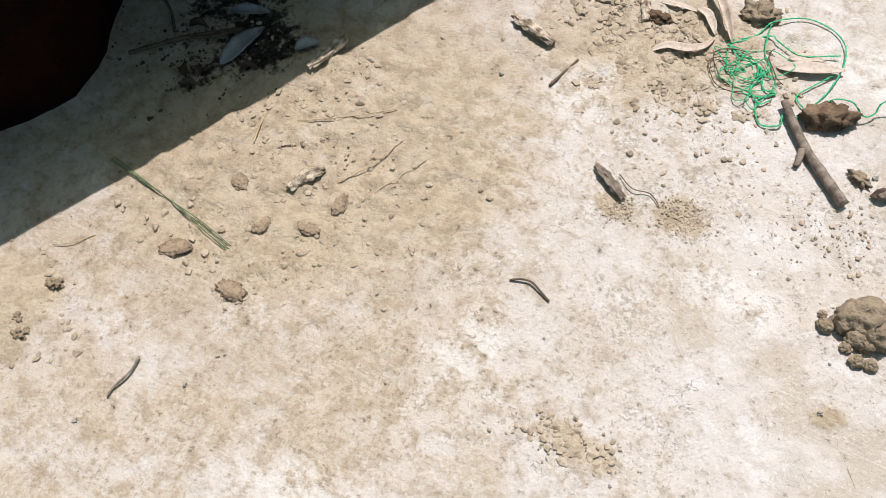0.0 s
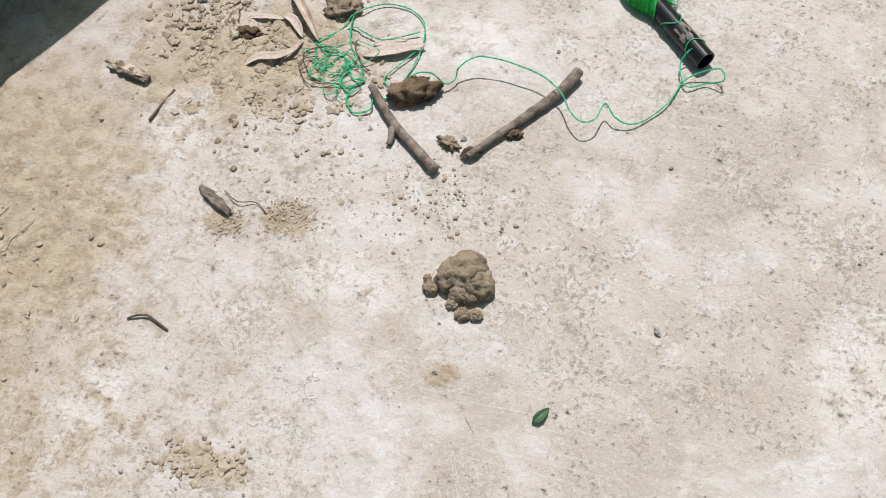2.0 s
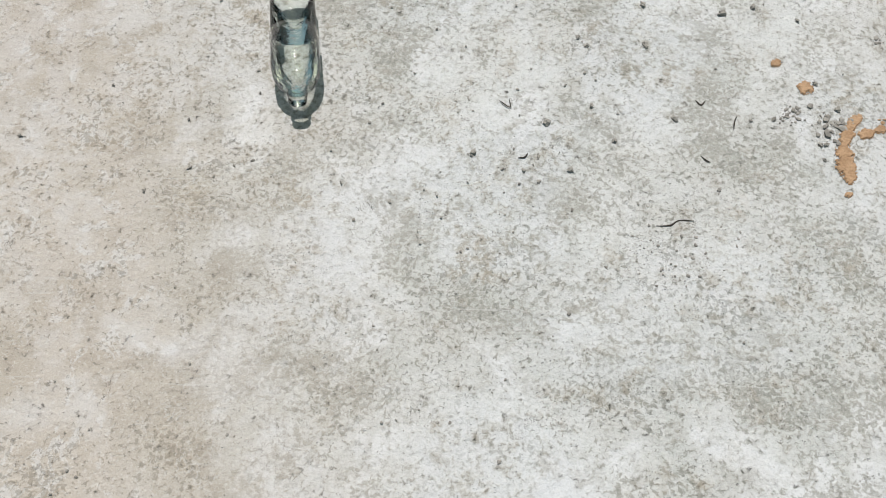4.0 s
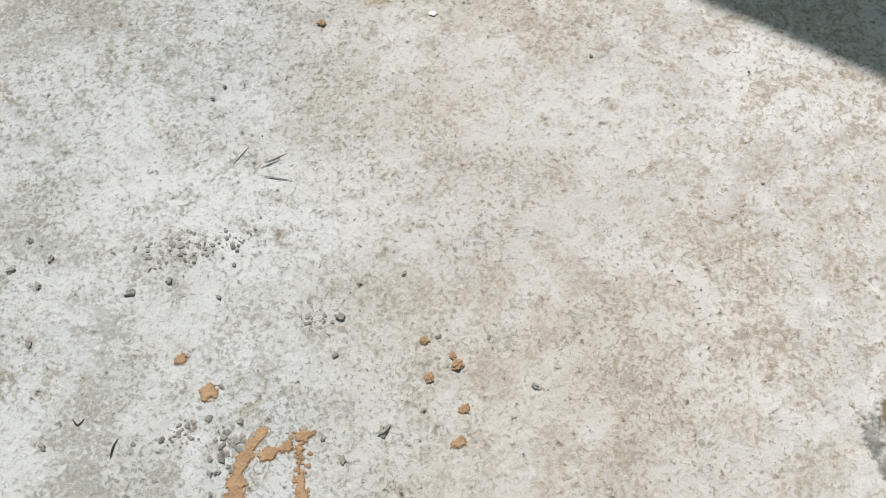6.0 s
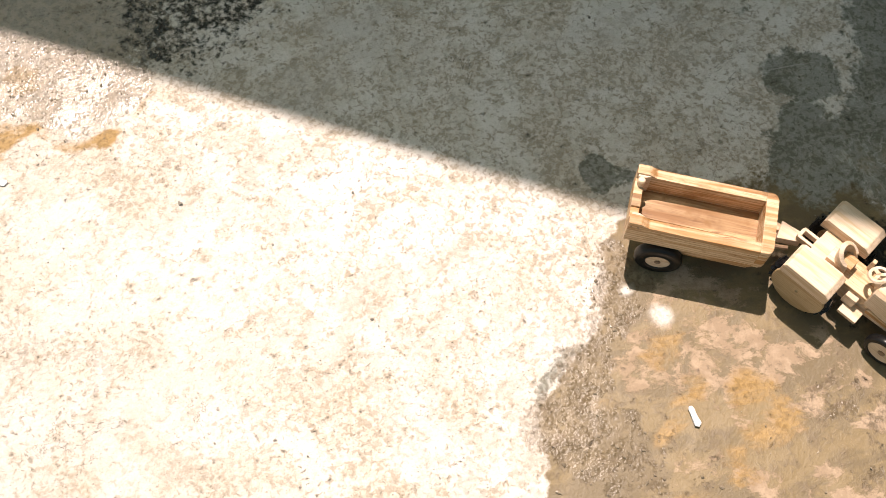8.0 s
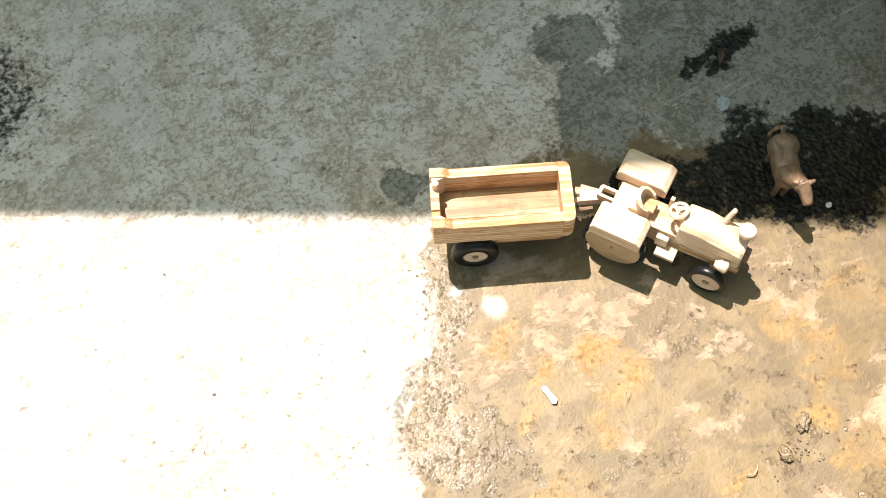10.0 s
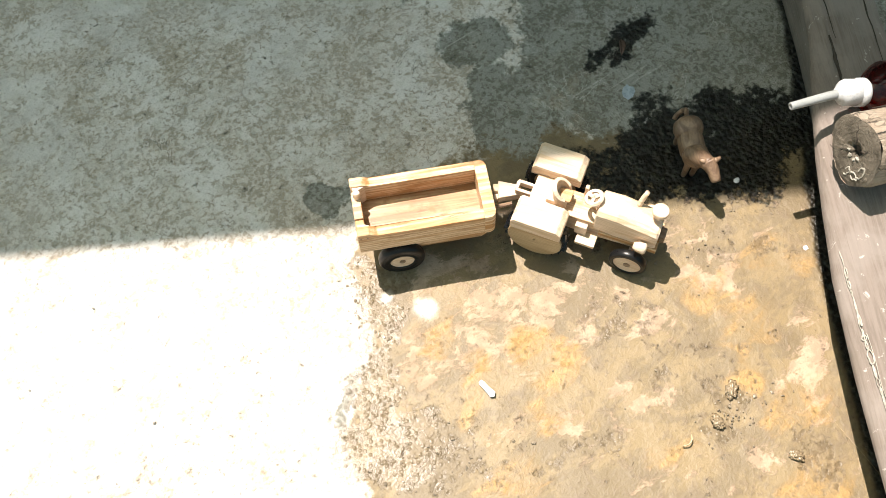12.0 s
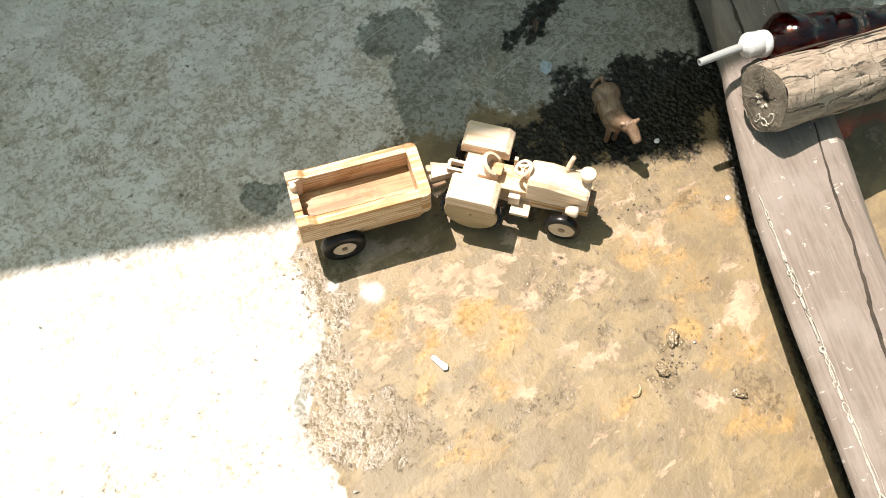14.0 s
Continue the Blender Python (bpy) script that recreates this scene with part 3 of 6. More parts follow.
def ground_material():
    n = Nodes("dusty_concrete")
    where = n.coords("Object")

    def cells(scale, distance_lo, distance_hi, rare, seed):
        """Scattered spots: one in some of the cells of that scale."""
        moved = n.add("VectorMath", n.add("VectorMath", where, (seed, seed * 0.7, 0), op="ADD").outputs[0], n.math("MULTIPLY", mid, 0.006), op="ADD").outputs[0]
        node = n.add("TexVoronoi", moved, Scale=scale, Randomness=1.0)
        node.voronoi_dimensions = "2D"
        pick = n.add("SeparateColor", node.outputs["Color"]).outputs[0]
        return n.math("MULTIPLY", n.ramp(node.outputs["Distance"], distance_hi, distance_lo), n.ramp(pick, 1 - rare - 0.04, 1 - rare + 0.04))

    fine, mid, wide = n.noise(where, 480.0, 3.0, 0.6), n.noise(where, 150.0, 4.0, 0.6, 0.3), n.noise(where, 38.0, 8.0, 0.60, 0.25)
    broad, great = n.noise(where, 8.0, 6.0, 0.62, 0.4), n.noise(where, 2.6, 4.0, 0.6, 0.6)
    soft = n.math("ADD", n.math("MULTIPLY", wide, 0.72), n.math("MULTIPLY", mid, 0.28))
    edge = n.math("MULTIPLY", n.math("SUBTRACT", n.math("ADD", n.math("MULTIPLY", mid, 0.7), n.math("MULTIPLY", wide, 1.3)), 1.0), 0.9)
    mask = lambda key, lo=0.35, hi=0.65: n.ramp(n.math("ADD", n.attribute(key), edge), lo, hi)
    scab, spot, tone = n.noise(where, 36.0, 6.0, 0.66, 0.5), n.noise(where, 150.0, 3.0, 0.55, 0.6), n.noise(where, 12.0, 5.0, 0.62, 0.5)
    cloud, speck = n.noise(where, 5.0, 5.0, 0.58, 0.8), n.noise(where, 215.0, 2.0, 0.5, 0.5)
    # pale trowelled cement: soft clouds of white, beige and dirt
    chalk = n.mix(n.ramp(great, 0.42, 0.60), (0.500, 0.456, 0.416), (0.470, 0.412, 0.348))
    chalk = n.mix(n.math("MULTIPLY", n.ramp(cloud, 0.47, 0.60), 0.9), chalk, (0.420, 0.365, 0.298))
    chalk = n.mix(n.math("MULTIPLY", n.ramp(broad, 0.47, 0.34), 0.8), chalk, (0.535, 0.497, 0.460))
    colour = n.mix(n.math("MULTIPLY", n.ramp(tone, 0.50, 0.66), 0.55), chalk, (0.370, 0.315, 0.252))
    colour = n.mix(n.math("MULTIPLY", n.ramp(soft, 0.52, 0.64), 0.38), colour, (0.336, 0.290, 0.239))
    # worn, blotchy skin
    worn = n.mix(n.ramp(tone, 0.42, 0.60), (0.705, 0.662, 0.624), (0.572, 0.508, 0.438))
    worn = n.mix(n.math("MULTIPLY", n.ramp(broad, 0.50, 0.60), 0.5), worn, (0.530, 0.465, 0.382))
    crowd = n.math("ADD", spot, n.math("MULTIPLY", n.math("SUBTRACT", n.math("ADD", scab, tone), 1.0), 0.45))
    worn = n.mix(n.math("MULTIPLY", n.ramp(scab, 0.50, 0.60), 0.50), worn, (0.440, 0.376, 0.306))
    worn = n.mix(n.math("MULTIPLY", n.ramp(crowd, 0.50, 0.585), 0.66), worn, (0.335, 0.276, 0.210))
    worn = n.mix(n.math("MULTIPLY", n.ramp(crowd, 0.44, 0.385), 0.6), worn, (0.725, 0.688, 0.650))
    # cool grey skin with gritty bands
    cool = n.mix(n.ramp(great, 0.42, 0.60), (0.532, 0.534, 0.512), (0.448, 0.446, 0.418))
    cool = n.mix(n.math("MULTIPLY", n.ramp(cloud, 0.48, 0.58), 0.75), cool, (0.399, 0.407, 0.374))
    cool = n.mix(n.math("MULTIPLY", n.ramp(broad, 0.46, 0.34), 0.8), cool, (0.617, 0.615, 0.613))
    gritty = n.math("MULTIPLY", n.ramp(n.math("ADD", spot, n.math("MULTIPLY", n.math("SUBTRACT", n.math("ADD", cloud, tone), 1.0), 0.8)), 0.50, 0.60), 0.75)
    cool = n.mix(gritty, cool, (0.268, 0.270, 0.238))
    cool = n.mix(n.math("MULTIPLY", n.ramp(soft, 0.49, 0.60), 0.55), cool, (0.328, 0.319, 0.290))
    colour = n.mix(n.attribute("grey"), colour, cool)
    blots = n.math("MAXIMUM", cells(120.0, 0.14, 0.34, 0.16, 4.1), cells(62.0, 0.14, 0.30, 0.09, 2.3))
    worn = n.mix(n.math("MULTIPLY", blots, n.math("MULTIPLY", n.ramp(tone, 0.32, 0.52), 0.42)), worn, (0.215, 0.182, 0.138))
    halo = n.math("MULTIPLY", cells(58.0, 0.30, 0.36, 0.30, 7.7), 0.55)
    worn = n.mix(halo, worn, (0.651, 0.618, 0.558))
    colour = n.mix(n.attribute("mottle"), colour, worn)
    colour = n.mix(n.math("MULTIPLY", n.math("MULTIPLY", n.attribute("chalky"), 0.8), n.ramp(soft, 0.58, 0.44)), colour, n.mix(n.attribute("grey"), (0.545, 0.510, 0.476), (0.590, 0.586, 0.582)))
    colour = n.mix(n.math("MULTIPLY", n.ramp(speck, 0.56, 0.66), n.math("ADD", 0.06, n.math("MULTIPLY", n.attribute("grey"), 0.20))), colour, n.mix(0.55, colour, (0.084, 0.076, 0.063)))
    colour = n.mix(n.math("MULTIPLY", n.ramp(speck, 0.42, 0.33), 0.28), colour, (0.638, 0.617, 0.588))
    # damp cement; its dark green-grey also carries the shade there
    colour = n.mix(n.math("MULTIPLY", mask("damp", 0.25, 0.55), 0.82), colour, n.mix(n.ramp(crowd, 0.44, 0.60), (0.195, 0.200, 0.170), (0.108, 0.110, 0.088)))
    # crisp white scuffs and gritty pockets
    scuff = n.noise(where, 24.0, 9.0, 0.70, 0.5)
    colour = n.mix(n.math("MULTIPLY", n.math("MULTIPLY", n.ramp(scuff, 0.545, 0.585), n.ramp(cloud, 0.60, 0.47)), n.math("SUBTRACT", 0.46, n.math("MULTIPLY", n.attribute("mottle"), 0.28))), colour, (0.620, 0.602, 0.585))
    pocket = n.math("MULTIPLY", n.ramp(n.math("ADD", spot, n.math("MULTIPLY", n.math("SUBTRACT", n.math("ADD", broad, scuff), 1.0), 0.7)), 0.575, 0.64), n.ramp(great, 0.40, 0.55))
    colour = n.mix(n.math("MULTIPLY", pocket, n.math("SUBTRACT", 0.55, n.math("MULTIPLY", n.attribute("mottle"), 0.50))), colour, n.mix(n.attribute("grey"), (0.215, 0.190, 0.150), (0.190, 0.192, 0.165)))
    # trowel wisps, brush scratches and hairline cracks
    wisp = n.math("ABSOLUTE", n.math("SUBTRACT", n.noise(where, 11.0, 5.0, 0.6, 1.6), 0.5))
    colour = n.mix(n.math("MULTIPLY", n.math("MULTIPLY", n.ramp(wisp, 0.022, 0.0), n.ramp(broad, 0.48, 0.6)), 0.5), colour, (0.571, 0.546, 0.512))
    scratch = n.noise(n.add("Mapping", where, None, (0, 0, radians(28)), (6.0, 150.0, 10.0)).outputs[0], 1.0, 3.0, 0.6, 0.2)
    colour = n.mix(n.math("MULTIPLY", n.math("MULTIPLY", n.ramp(scratch, 0.60, 0.68), n.ramp(cloud, 0.50, 0.60)), 0.35), colour, (0.588, 0.563, 0.529))
    hair = n.math("ABSOLUTE", n.math("SUBTRACT", n.noise(where, 6.0, 6.0, 0.62, 0.8), 0.5))
    crack = n.math("MULTIPLY", n.ramp(hair, 0.0040, 0.0), n.ramp(n.noise(where, 9.0, 3.0), 0.59, 0.64))
    colour = n.mix(n.math("MULTIPLY", crack, 0.75), colour, (0.109, 0.094, 0.076))
    # brown soil
    soil = n.mix(n.ramp(soft, 0.43, 0.58), (0.42, 0.338, 0.220), (0.315, 0.242, 0.150))
    soil = n.mix(n.math("MULTIPLY", n.ramp(broad, 0.5, 0.66), 0.6), soil, (0.44, 0.368, 0.275))
    colour = n.mix(n.math("MULTIPLY", n.ramp(n.math("ADD", n.attribute("earth"), n.math("ADD", n.math("MULTIPLY", edge, 1.0), n.math("MULTIPLY", n.math("SUBTRACT", broad, 0.5), 1.6))), 0.05, 0.95), 0.85), colour, soil)
    colour = n.mix(n.math("MULTIPLY", n.math("MULTIPLY", n.attribute("pale"), n.ramp(soft, 0.62, 0.44)), n.math("ADD", 0.45, n.math("MULTIPLY", n.attribute("ochre"), 0.45))), colour, (0.70, 0.68, 0.655))
    # fine dark dashes and pits
    pits = n.math("MAXIMUM", n.math("MULTIPLY", cells(105.0, 0.07, 0.18, 0.05, 0.3), n.ramp(great, 0.36, 0.56)), n.math("MULTIPLY", cells(270.0, 0.12, 0.27, 0.10, 1.7), n.ramp(broad, 0.40, 0.58)))
    pits = n.math("MAXIMUM", pits, n.math("MULTIPLY", n.ramp(mid, 0.67, 0.72), n.ramp(great, 0.46, 0.64)))
    colour = n.mix(n.math("MULTIPLY", pits, n.math("ADD", 0.14, n.math("MULTIPLY", n.attribute("grey"), 0.30))), colour, (0.12, 0.108, 0.09))
    colour = n.mix(n.math("MULTIPLY", n.ramp(fine, 0.54, 0.66), 0.20), colour, n.mix(0.55, colour, (0.07, 0.06, 0.05)))
    colour = n.mix(n.math("MULTIPLY", n.ramp(fine, 0.46, 0.36), 0.18), colour, n.mix(0.5, colour, (0.80, 0.77, 0.72)))
    # damp silt: ochre, flaking dry crust, rust streaks
    keep = n.math("SUBTRACT", 1.0, n.math("MULTIPLY", n.attribute("pale"), 0.9))
    flow = n.noise(n.add("Mapping", where, None, (0, 0, radians(35)), (19.0, 29.0, 10.0)).outputs[0], 1.0, 8.0, 0.70, 0.4)
    flow2 = n.noise(n.add("Mapping", where, (3, 1, 0), (0, 0, radians(50)), (11.0, 21.0, 10.0)).outputs[0], 1.0, 8.0, 0.67, 0.5)
    silt = n.mix(n.ramp(flow2, 0.42, 0.55), (0.222, 0.162, 0.082), (0.162, 0.120, 0.065))
    silt = n.mix(n.math("MULTIPLY", n.ramp(soft, 0.50, 0.58), 0.55), silt, (0.15, 0.108, 0.064))
    crust = n.ramp(n.math("ADD", flow, n.math("ADD", n.math("MULTIPLY", n.attribute("pink"), 0.190), n.math("MULTIPLY", edge, 0.30))), 0.590, 0.685)
    silt = n.mix(n.math("MULTIPLY", crust, 0.92), silt, n.mix(n.ramp(soft, 0.44, 0.58), (0.425, 0.318, 0.228), (0.325, 0.238, 0.164)))
    colour = n.mix(n.math("MULTIPLY", mask("ochre", 0.3, 0.7), keep), colour, silt)
    colour = n.mix(n.math("MULTIPLY", n.ramp(n.math("ADD", flow2, n.math("ADD", n.math("MULTIPLY", n.attribute("rust"), 0.22), n.math("MULTIPLY", edge, 0.16))), 0.54, 0.76), n.math("MULTIPLY", n.ramp(n.attribute("rust"), 0.0, 0.3), 0.92)), colour, n.mix(n.ramp(mid, 0.42, 0.6), (0.350, 0.218, 0.078), (0.255, 0.157, 0.054)))
    # wet gravel: silt with raised wet stones
    wet = n.math("MULTIPLY", n.ramp(n.math("ADD", n.attribute("glitter"), n.math("MULTIPLY", edge, 1.5)), 0.36, 0.70), keep)
    moved = n.add("VectorMath", where, n.math("MULTIPLY", mid, 0.004), op="ADD").outputs[0]
    stones = n.add("TexVoronoi", moved, Scale=170.0, Randomness=1.0)
    stones.voronoi_dimensions = "2D"
    tint = n.add("SeparateColor", stones.outputs["Color"]).outputs[1]
    raised = n.math("MULTIPLY", n.ramp(tint, 0.50, 0.75), n.ramp(stones.outputs["Distance"], 0.50, 0.10))
    colour = n.mix(n.math("MULTIPLY", wet, 0.72), colour, n.mix(n.ramp(n.math("ADD", n.math("MULTIPLY", tint, 0.2), soft), 0.50, 0.68), (0.205, 0.160, 0.108), (0.125, 0.097, 0.064)))
    soaked_shade = n.ramp(n.math("ADD", n.attribute("soak"), n.math("ADD", n.math("MULTIPLY", edge, 0.9), n.math("MULTIPLY", n.math("SUBTRACT", n.noise(where, 75.0, 4.0, 0.65), 0.5), 1.6))), 0.22, 0.74)
    # the beam's painted foot shade joins the soaked black
    soaked_shade = n.math("MAXIMUM", soaked_shade, n.attribute("under"))
    bead = n.add("TexVoronoi", moved, Scale=150.0, Randomness=1.0)
    bead.voronoi_dimensions, bead.feature = "2D", "SMOOTH_F1"
    pebbles = n.math("ADD", n.math("MULTIPLY", n.noise(where, 95.0, 3.0, 0.6), 0.7), n.math("MULTIPLY", n.noise(where, 260.0, 2.0, 0.55), 0.3))
    colour = n.mix(n.math("MULTIPLY", soaked_shade, 0.96), colour, n.mix(n.ramp(pebbles, 0.50, 0.62), (0.0035, 0.0035, 0.003), (0.026, 0.029, 0.022)))
    moist = n.math("MAXIMUM", n.math("MULTIPLY", n.math("MULTIPLY", n.attribute("ochre"), n.math("SUBTRACT", 1.0, crust)), 0.54), n.math("MAXIMUM", n.math("MULTIPLY", wet, n.math("ADD", n.math("ADD", 0.90, n.math("MULTIPLY", n.attribute("pool"), 0.08)), n.math("MULTIPLY", raised, 0.06))), n.math("MULTIPLY", soaked_shade, 0.72)))
    rough = n.math("SUBTRACT", 0.93, n.math("MULTIPLY", moist, 0.74))
    dry = n.math("ADD", n.math("ADD", n.math("MULTIPLY", fine, 0.05), n.math("MULTIPLY", mid, 0.26)), n.math("SUBTRACT", n.math("MULTIPLY", wide, 0.65), n.math("MULTIPLY", n.math("MULTIPLY", pits, n.math("SUBTRACT", 1.0, n.attribute("ochre"))), 0.20)))
    dry = n.math("ADD", dry, n.math("MULTIPLY", n.attribute("ochre"), n.math("ADD", n.math("MULTIPLY", crust, 0.10), n.math("MULTIPLY", fine, 0.03))))
    dry = n.math("ADD", dry, n.math("MULTIPLY", n.attribute("earth"), n.math("MULTIPLY", n.math("ADD", mid, n.math("MULTIPLY", wide, 1.0)), 0.24)))
    dry = n.math("ADD", 1.0, n.math("MULTIPLY", n.math("SUBTRACT", dry, 0.62), n.math("SUBTRACT", 1.0, n.math("MULTIPLY", n.attribute("ochre"), 0.6))))
    stony = n.math("ADD", n.math("MULTIPLY", n.noise(where, 70.0, 2.0, 0.5), 0.12), n.math("ADD", n.math("MULTIPLY", n.noise(where, 300.0, 3.0, 0.6), 0.09), n.math("MULTIPLY", raised, 0.07)))
    height = n.math("ADD", n.math("MULTIPLY", n.math("SUBTRACT", dry, 1.0), n.math("SUBTRACT", 1.0, wet)), n.math("MULTIPLY", n.math("SUBTRACT", stony, 0.22), wet))
    height = n.math("ADD", height, n.math("MULTIPLY", n.math("MULTIPLY", n.math("SUBTRACT", n.math("SUBTRACT", pebbles, bead.outputs["Distance"]), 0.15), soaked_shade), 0.55))
    shine = n.math("SUBTRACT", n.math("SUBTRACT", 0.5, n.math("MULTIPLY", wet, n.math("SUBTRACT", 0.27, n.math("MULTIPLY", n.attribute("pool"), 0.45)))), n.math("MULTIPLY", soaked_shade, 0.22))
    return n.surface(colour, rough, n.bump(height, 0.95, 0.0075), Specular_IOR_Level=shine)


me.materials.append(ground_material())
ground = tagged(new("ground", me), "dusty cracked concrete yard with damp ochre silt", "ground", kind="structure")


# ---- unseen panels and walls added to shade and bound the yard ----
def slab(name, corners, lo, hi, material, label, category):
    bm = bmesh.new()
    prism(bm, corners, lo, hi, "z")
    return solo(name, bm, material, label, category, kind="structure")


EDGE_WAY = Vector((0.854, -0.520, 0))          # along the shade panel's edge
BACK = Vector((0.520, 0.854, 0))           # towards the added back wall
edge0 = Vector((2.248 - 0.06 * 2.5, 0.552 + 0.40 * 2.5, 0))
# unseen panel invented to cast the shade across the upper yard
shade_panel = [edge0 - EDGE_WAY * 1.5, edge0 + EDGE_WAY * 4.0, edge0 + EDGE_WAY * 4.0 + BACK * 2.28, edge0 + EDGE_WAY * 0.9 + BACK * 2.28, edge0 + EDGE_WAY * 0.9 + BACK * 1.0, edge0 - EDGE_WAY * 1.5 + BACK * 1.0]
slab("roof_awning", [(p.x, p.y) for p in shade_panel], 2.5, 2.54, M_PANEL, "added unseen brown panel shading the yard from above", "roof")
# unseen wall added to keep sky light off the beam's end
side0 = edge0 + EDGE_WAY * 2.25
side_line = [side0 + BACK * 0.02, side0 + EDGE_WAY * 0.15 + BACK * 0.02, side0 + EDGE_WAY * 0.15 + BACK * 2.29, side0 + BACK * 2.29]
slab("wall_side", [(p.x, p.y) for p in side_line], 0.0, 2.49, M_WALL, "added unseen grey wall blocking sky light at the side", "wall")
# unseen wall added to close the yard behind the panel
wall_line = [edge0 - EDGE_WAY * 1.5 + BACK * 2.3, edge0 + EDGE_WAY * 4.0 + BACK * 2.3, edge0 + EDGE_WAY * 4.0 + BACK * 2.5, edge0 - EDGE_WAY * 1.5 + BACK * 2.5]
slab("wall_house", [(p.x, p.y) for p in wall_line], 0.0, 2.6, M_WALL, "added unseen grey wall behind the shade panel", "wall")
# unseen low panel invented to cast the shade at the yard's start
low_way, low_out = Vector((0.452, 0.892, 0)), Vector((-0.892, 0.452, 0))
low0 = Vector((-0.617 - 0.06 * 0.35, -1.413 + 0.40 * 0.35, 0))
low_panel = [low0 - low_way * 3.0, low0 + low_way * 3.0, low0 + low_way * 3.0 + low_out * 1.6, low0 - low_way * 3.0 + low_out * 1.6]
slab("roof_shed", [(p.x, p.y) for p in low_panel], 0.35, 0.39, M_DARKPANEL, "added unseen low dark panel shading the yard's start", "roof")
# unseen wall added behind it to darken that shade
back = [low0 - low_way * 3.0 + low_out * 0.9, low0 + low_way * 3.0 + low_out * 0.9, low0 + low_way * 3.0 + low_out * 1.0, low0 - low_way * 3.0 + low_out * 1.0]
slab("wall_shed", [(p.x, p.y) for p in back], 0.0, 0.35, M_DARKRED, "added unseen dark red wall behind the low panel", "wall")
# stand-in block for an unclear dark red shape
bm = bmesh.new()
foot = curve_points([(-0.86, -0.80, 0), (-0.775, -0.88, 0), (-0.745, -0.955, 0), (-0.705, -1.05, 0), (-0.679, -1.14, 0), (-0.692, -1.20, 0), (-0.739, -1.271, 0), (-0.80, -1.35, 0), (-0.90, -1.42, 0)], 0.03)
rim = [(p.x + 0.006 * noise.noise(p * 31), p.y + 0.006 * noise.noise(p * 31 + Vector((4, 4, 4)))) for p in foot] + [(-1.25, -1.42), (-1.25, -0.80)]
prism(bm, rim[::-1], -0.01, 0.33, "z")
solo("wall_plinth", bm, M_DARKRED, "low rounded dark red block in deep shade", "wall", kind="structure")


# ---- toy trailer ----
def wheel(parent, name, x, y, z, r, width, hub_r, side, lugs=0, disc=M_PINE, flat=False):
    """A tyre with a wooden disc, its axle along y; side: which way the outer face looks; flat: the disc covers the tyre's side."""
    ob = new(name)
    ob.empty_display_size = 0.01
    ob.parent = parent
    turn = Matrix.Translation((x, y, z)) @ Matrix.Rotation(radians(-90 * side), 4, "X")
    bm = bmesh.new()
    h = width / 2
    inner = hub_r * (0.80 if flat else 0.96)
    lathe(bm, [(inner, -h), (r * 0.86, -h), (r * 0.95, -h * 0.8), (r, -h * 0.45), (r, h * 0.45), (r * 0.95, h * 0.8), (r * 0.88, h), (r * 0.84, h * 0.94), (r * 0.80, h), (max(inner, hub_r * 1.02) if not flat else r * 0.78, h), (inner, h * 0.55), (inner, -h)], turn, 40)
    for k in range(lugs):
        a = 2 * math.pi * k / lugs
        for s in (-1, 1):
            m = turn @ Matrix.Rotation(a + s * 0.07, 4, "Z") @ Matrix.Translation((r * 1.01, 0, s * h * 0.45)) @ Matrix.Rotation(s * 0.75, 4, "X")
            made = bmesh.ops.create_cube(bm, size=1.0)["verts"]
            bmesh.ops.transform(bm, matrix=m @ Matrix.Diagonal((r * 0.11, r * 0.085, h * 1.05, 1)), verts=made)
    tyre = new("tyre", mesh_of("tyre", bm, M_RUBBER, lugs == 0))
    tyre.parent = ob
    tagged(tyre, "black rubber tyre")
    bm = bmesh.new()
    if flat:
        lathe(bm, [(0, -h * 0.9), (hub_r * 0.8, -h * 0.9), (hub_r * 0.8, h * 0.7), (hub_r, h * 0.75), (hub_r, h * 1.18), (hub_r * 0.975, h * 1.26), (0.0022, h * 1.26), (0.0016, h * 0.9), (0, h * 0.9)], turn, 44)
    else:
        lathe(bm, [(0, -h * 0.9), (hub_r, -h * 0.9), (hub_r, h * 0.76), (hub_r * 0.95, h * 0.86), (hub_r * 0.27, h * 0.86), (hub_r * 0.26, h * 0.7), (0, h * 0.7)], turn, 32)
    hub = new("hub", mesh_of("hub", bm, disc))
    hub.parent = ob
    tagged(hub, "pale turned wood disc")
    if not flat:
        bm = bmesh.new()
        lathe(bm, [(0, h * 0.6), (hub_r * 0.24, h * 0.6), (hub_r * 0.24, h * 0.98), (hub_r * 0.16, h * 1.06), (0, h * 1.06)], turn, 18)
        pin = new("axle_end", mesh_of("axle_end", bm, M_TOYBULL))
        pin.parent = ob
        tagged(pin, "brown axle end")
    return ob


def arc_corner(cx, cy, r, a0, a1, n=6):
    return [(cx + r * math.cos(radians(a0 + (a1 - a0) * k / n)), cy + r * math.sin(radians(a0 + (a1 - a0) * k / n))) for k in range(n + 1)]


TRAILER = thing("toy_trailer", "pale pine toy trailer with black wheels, open box", "toy trailer", pose(2.9885, 0.0578, 0, 0, 0, -26.1))
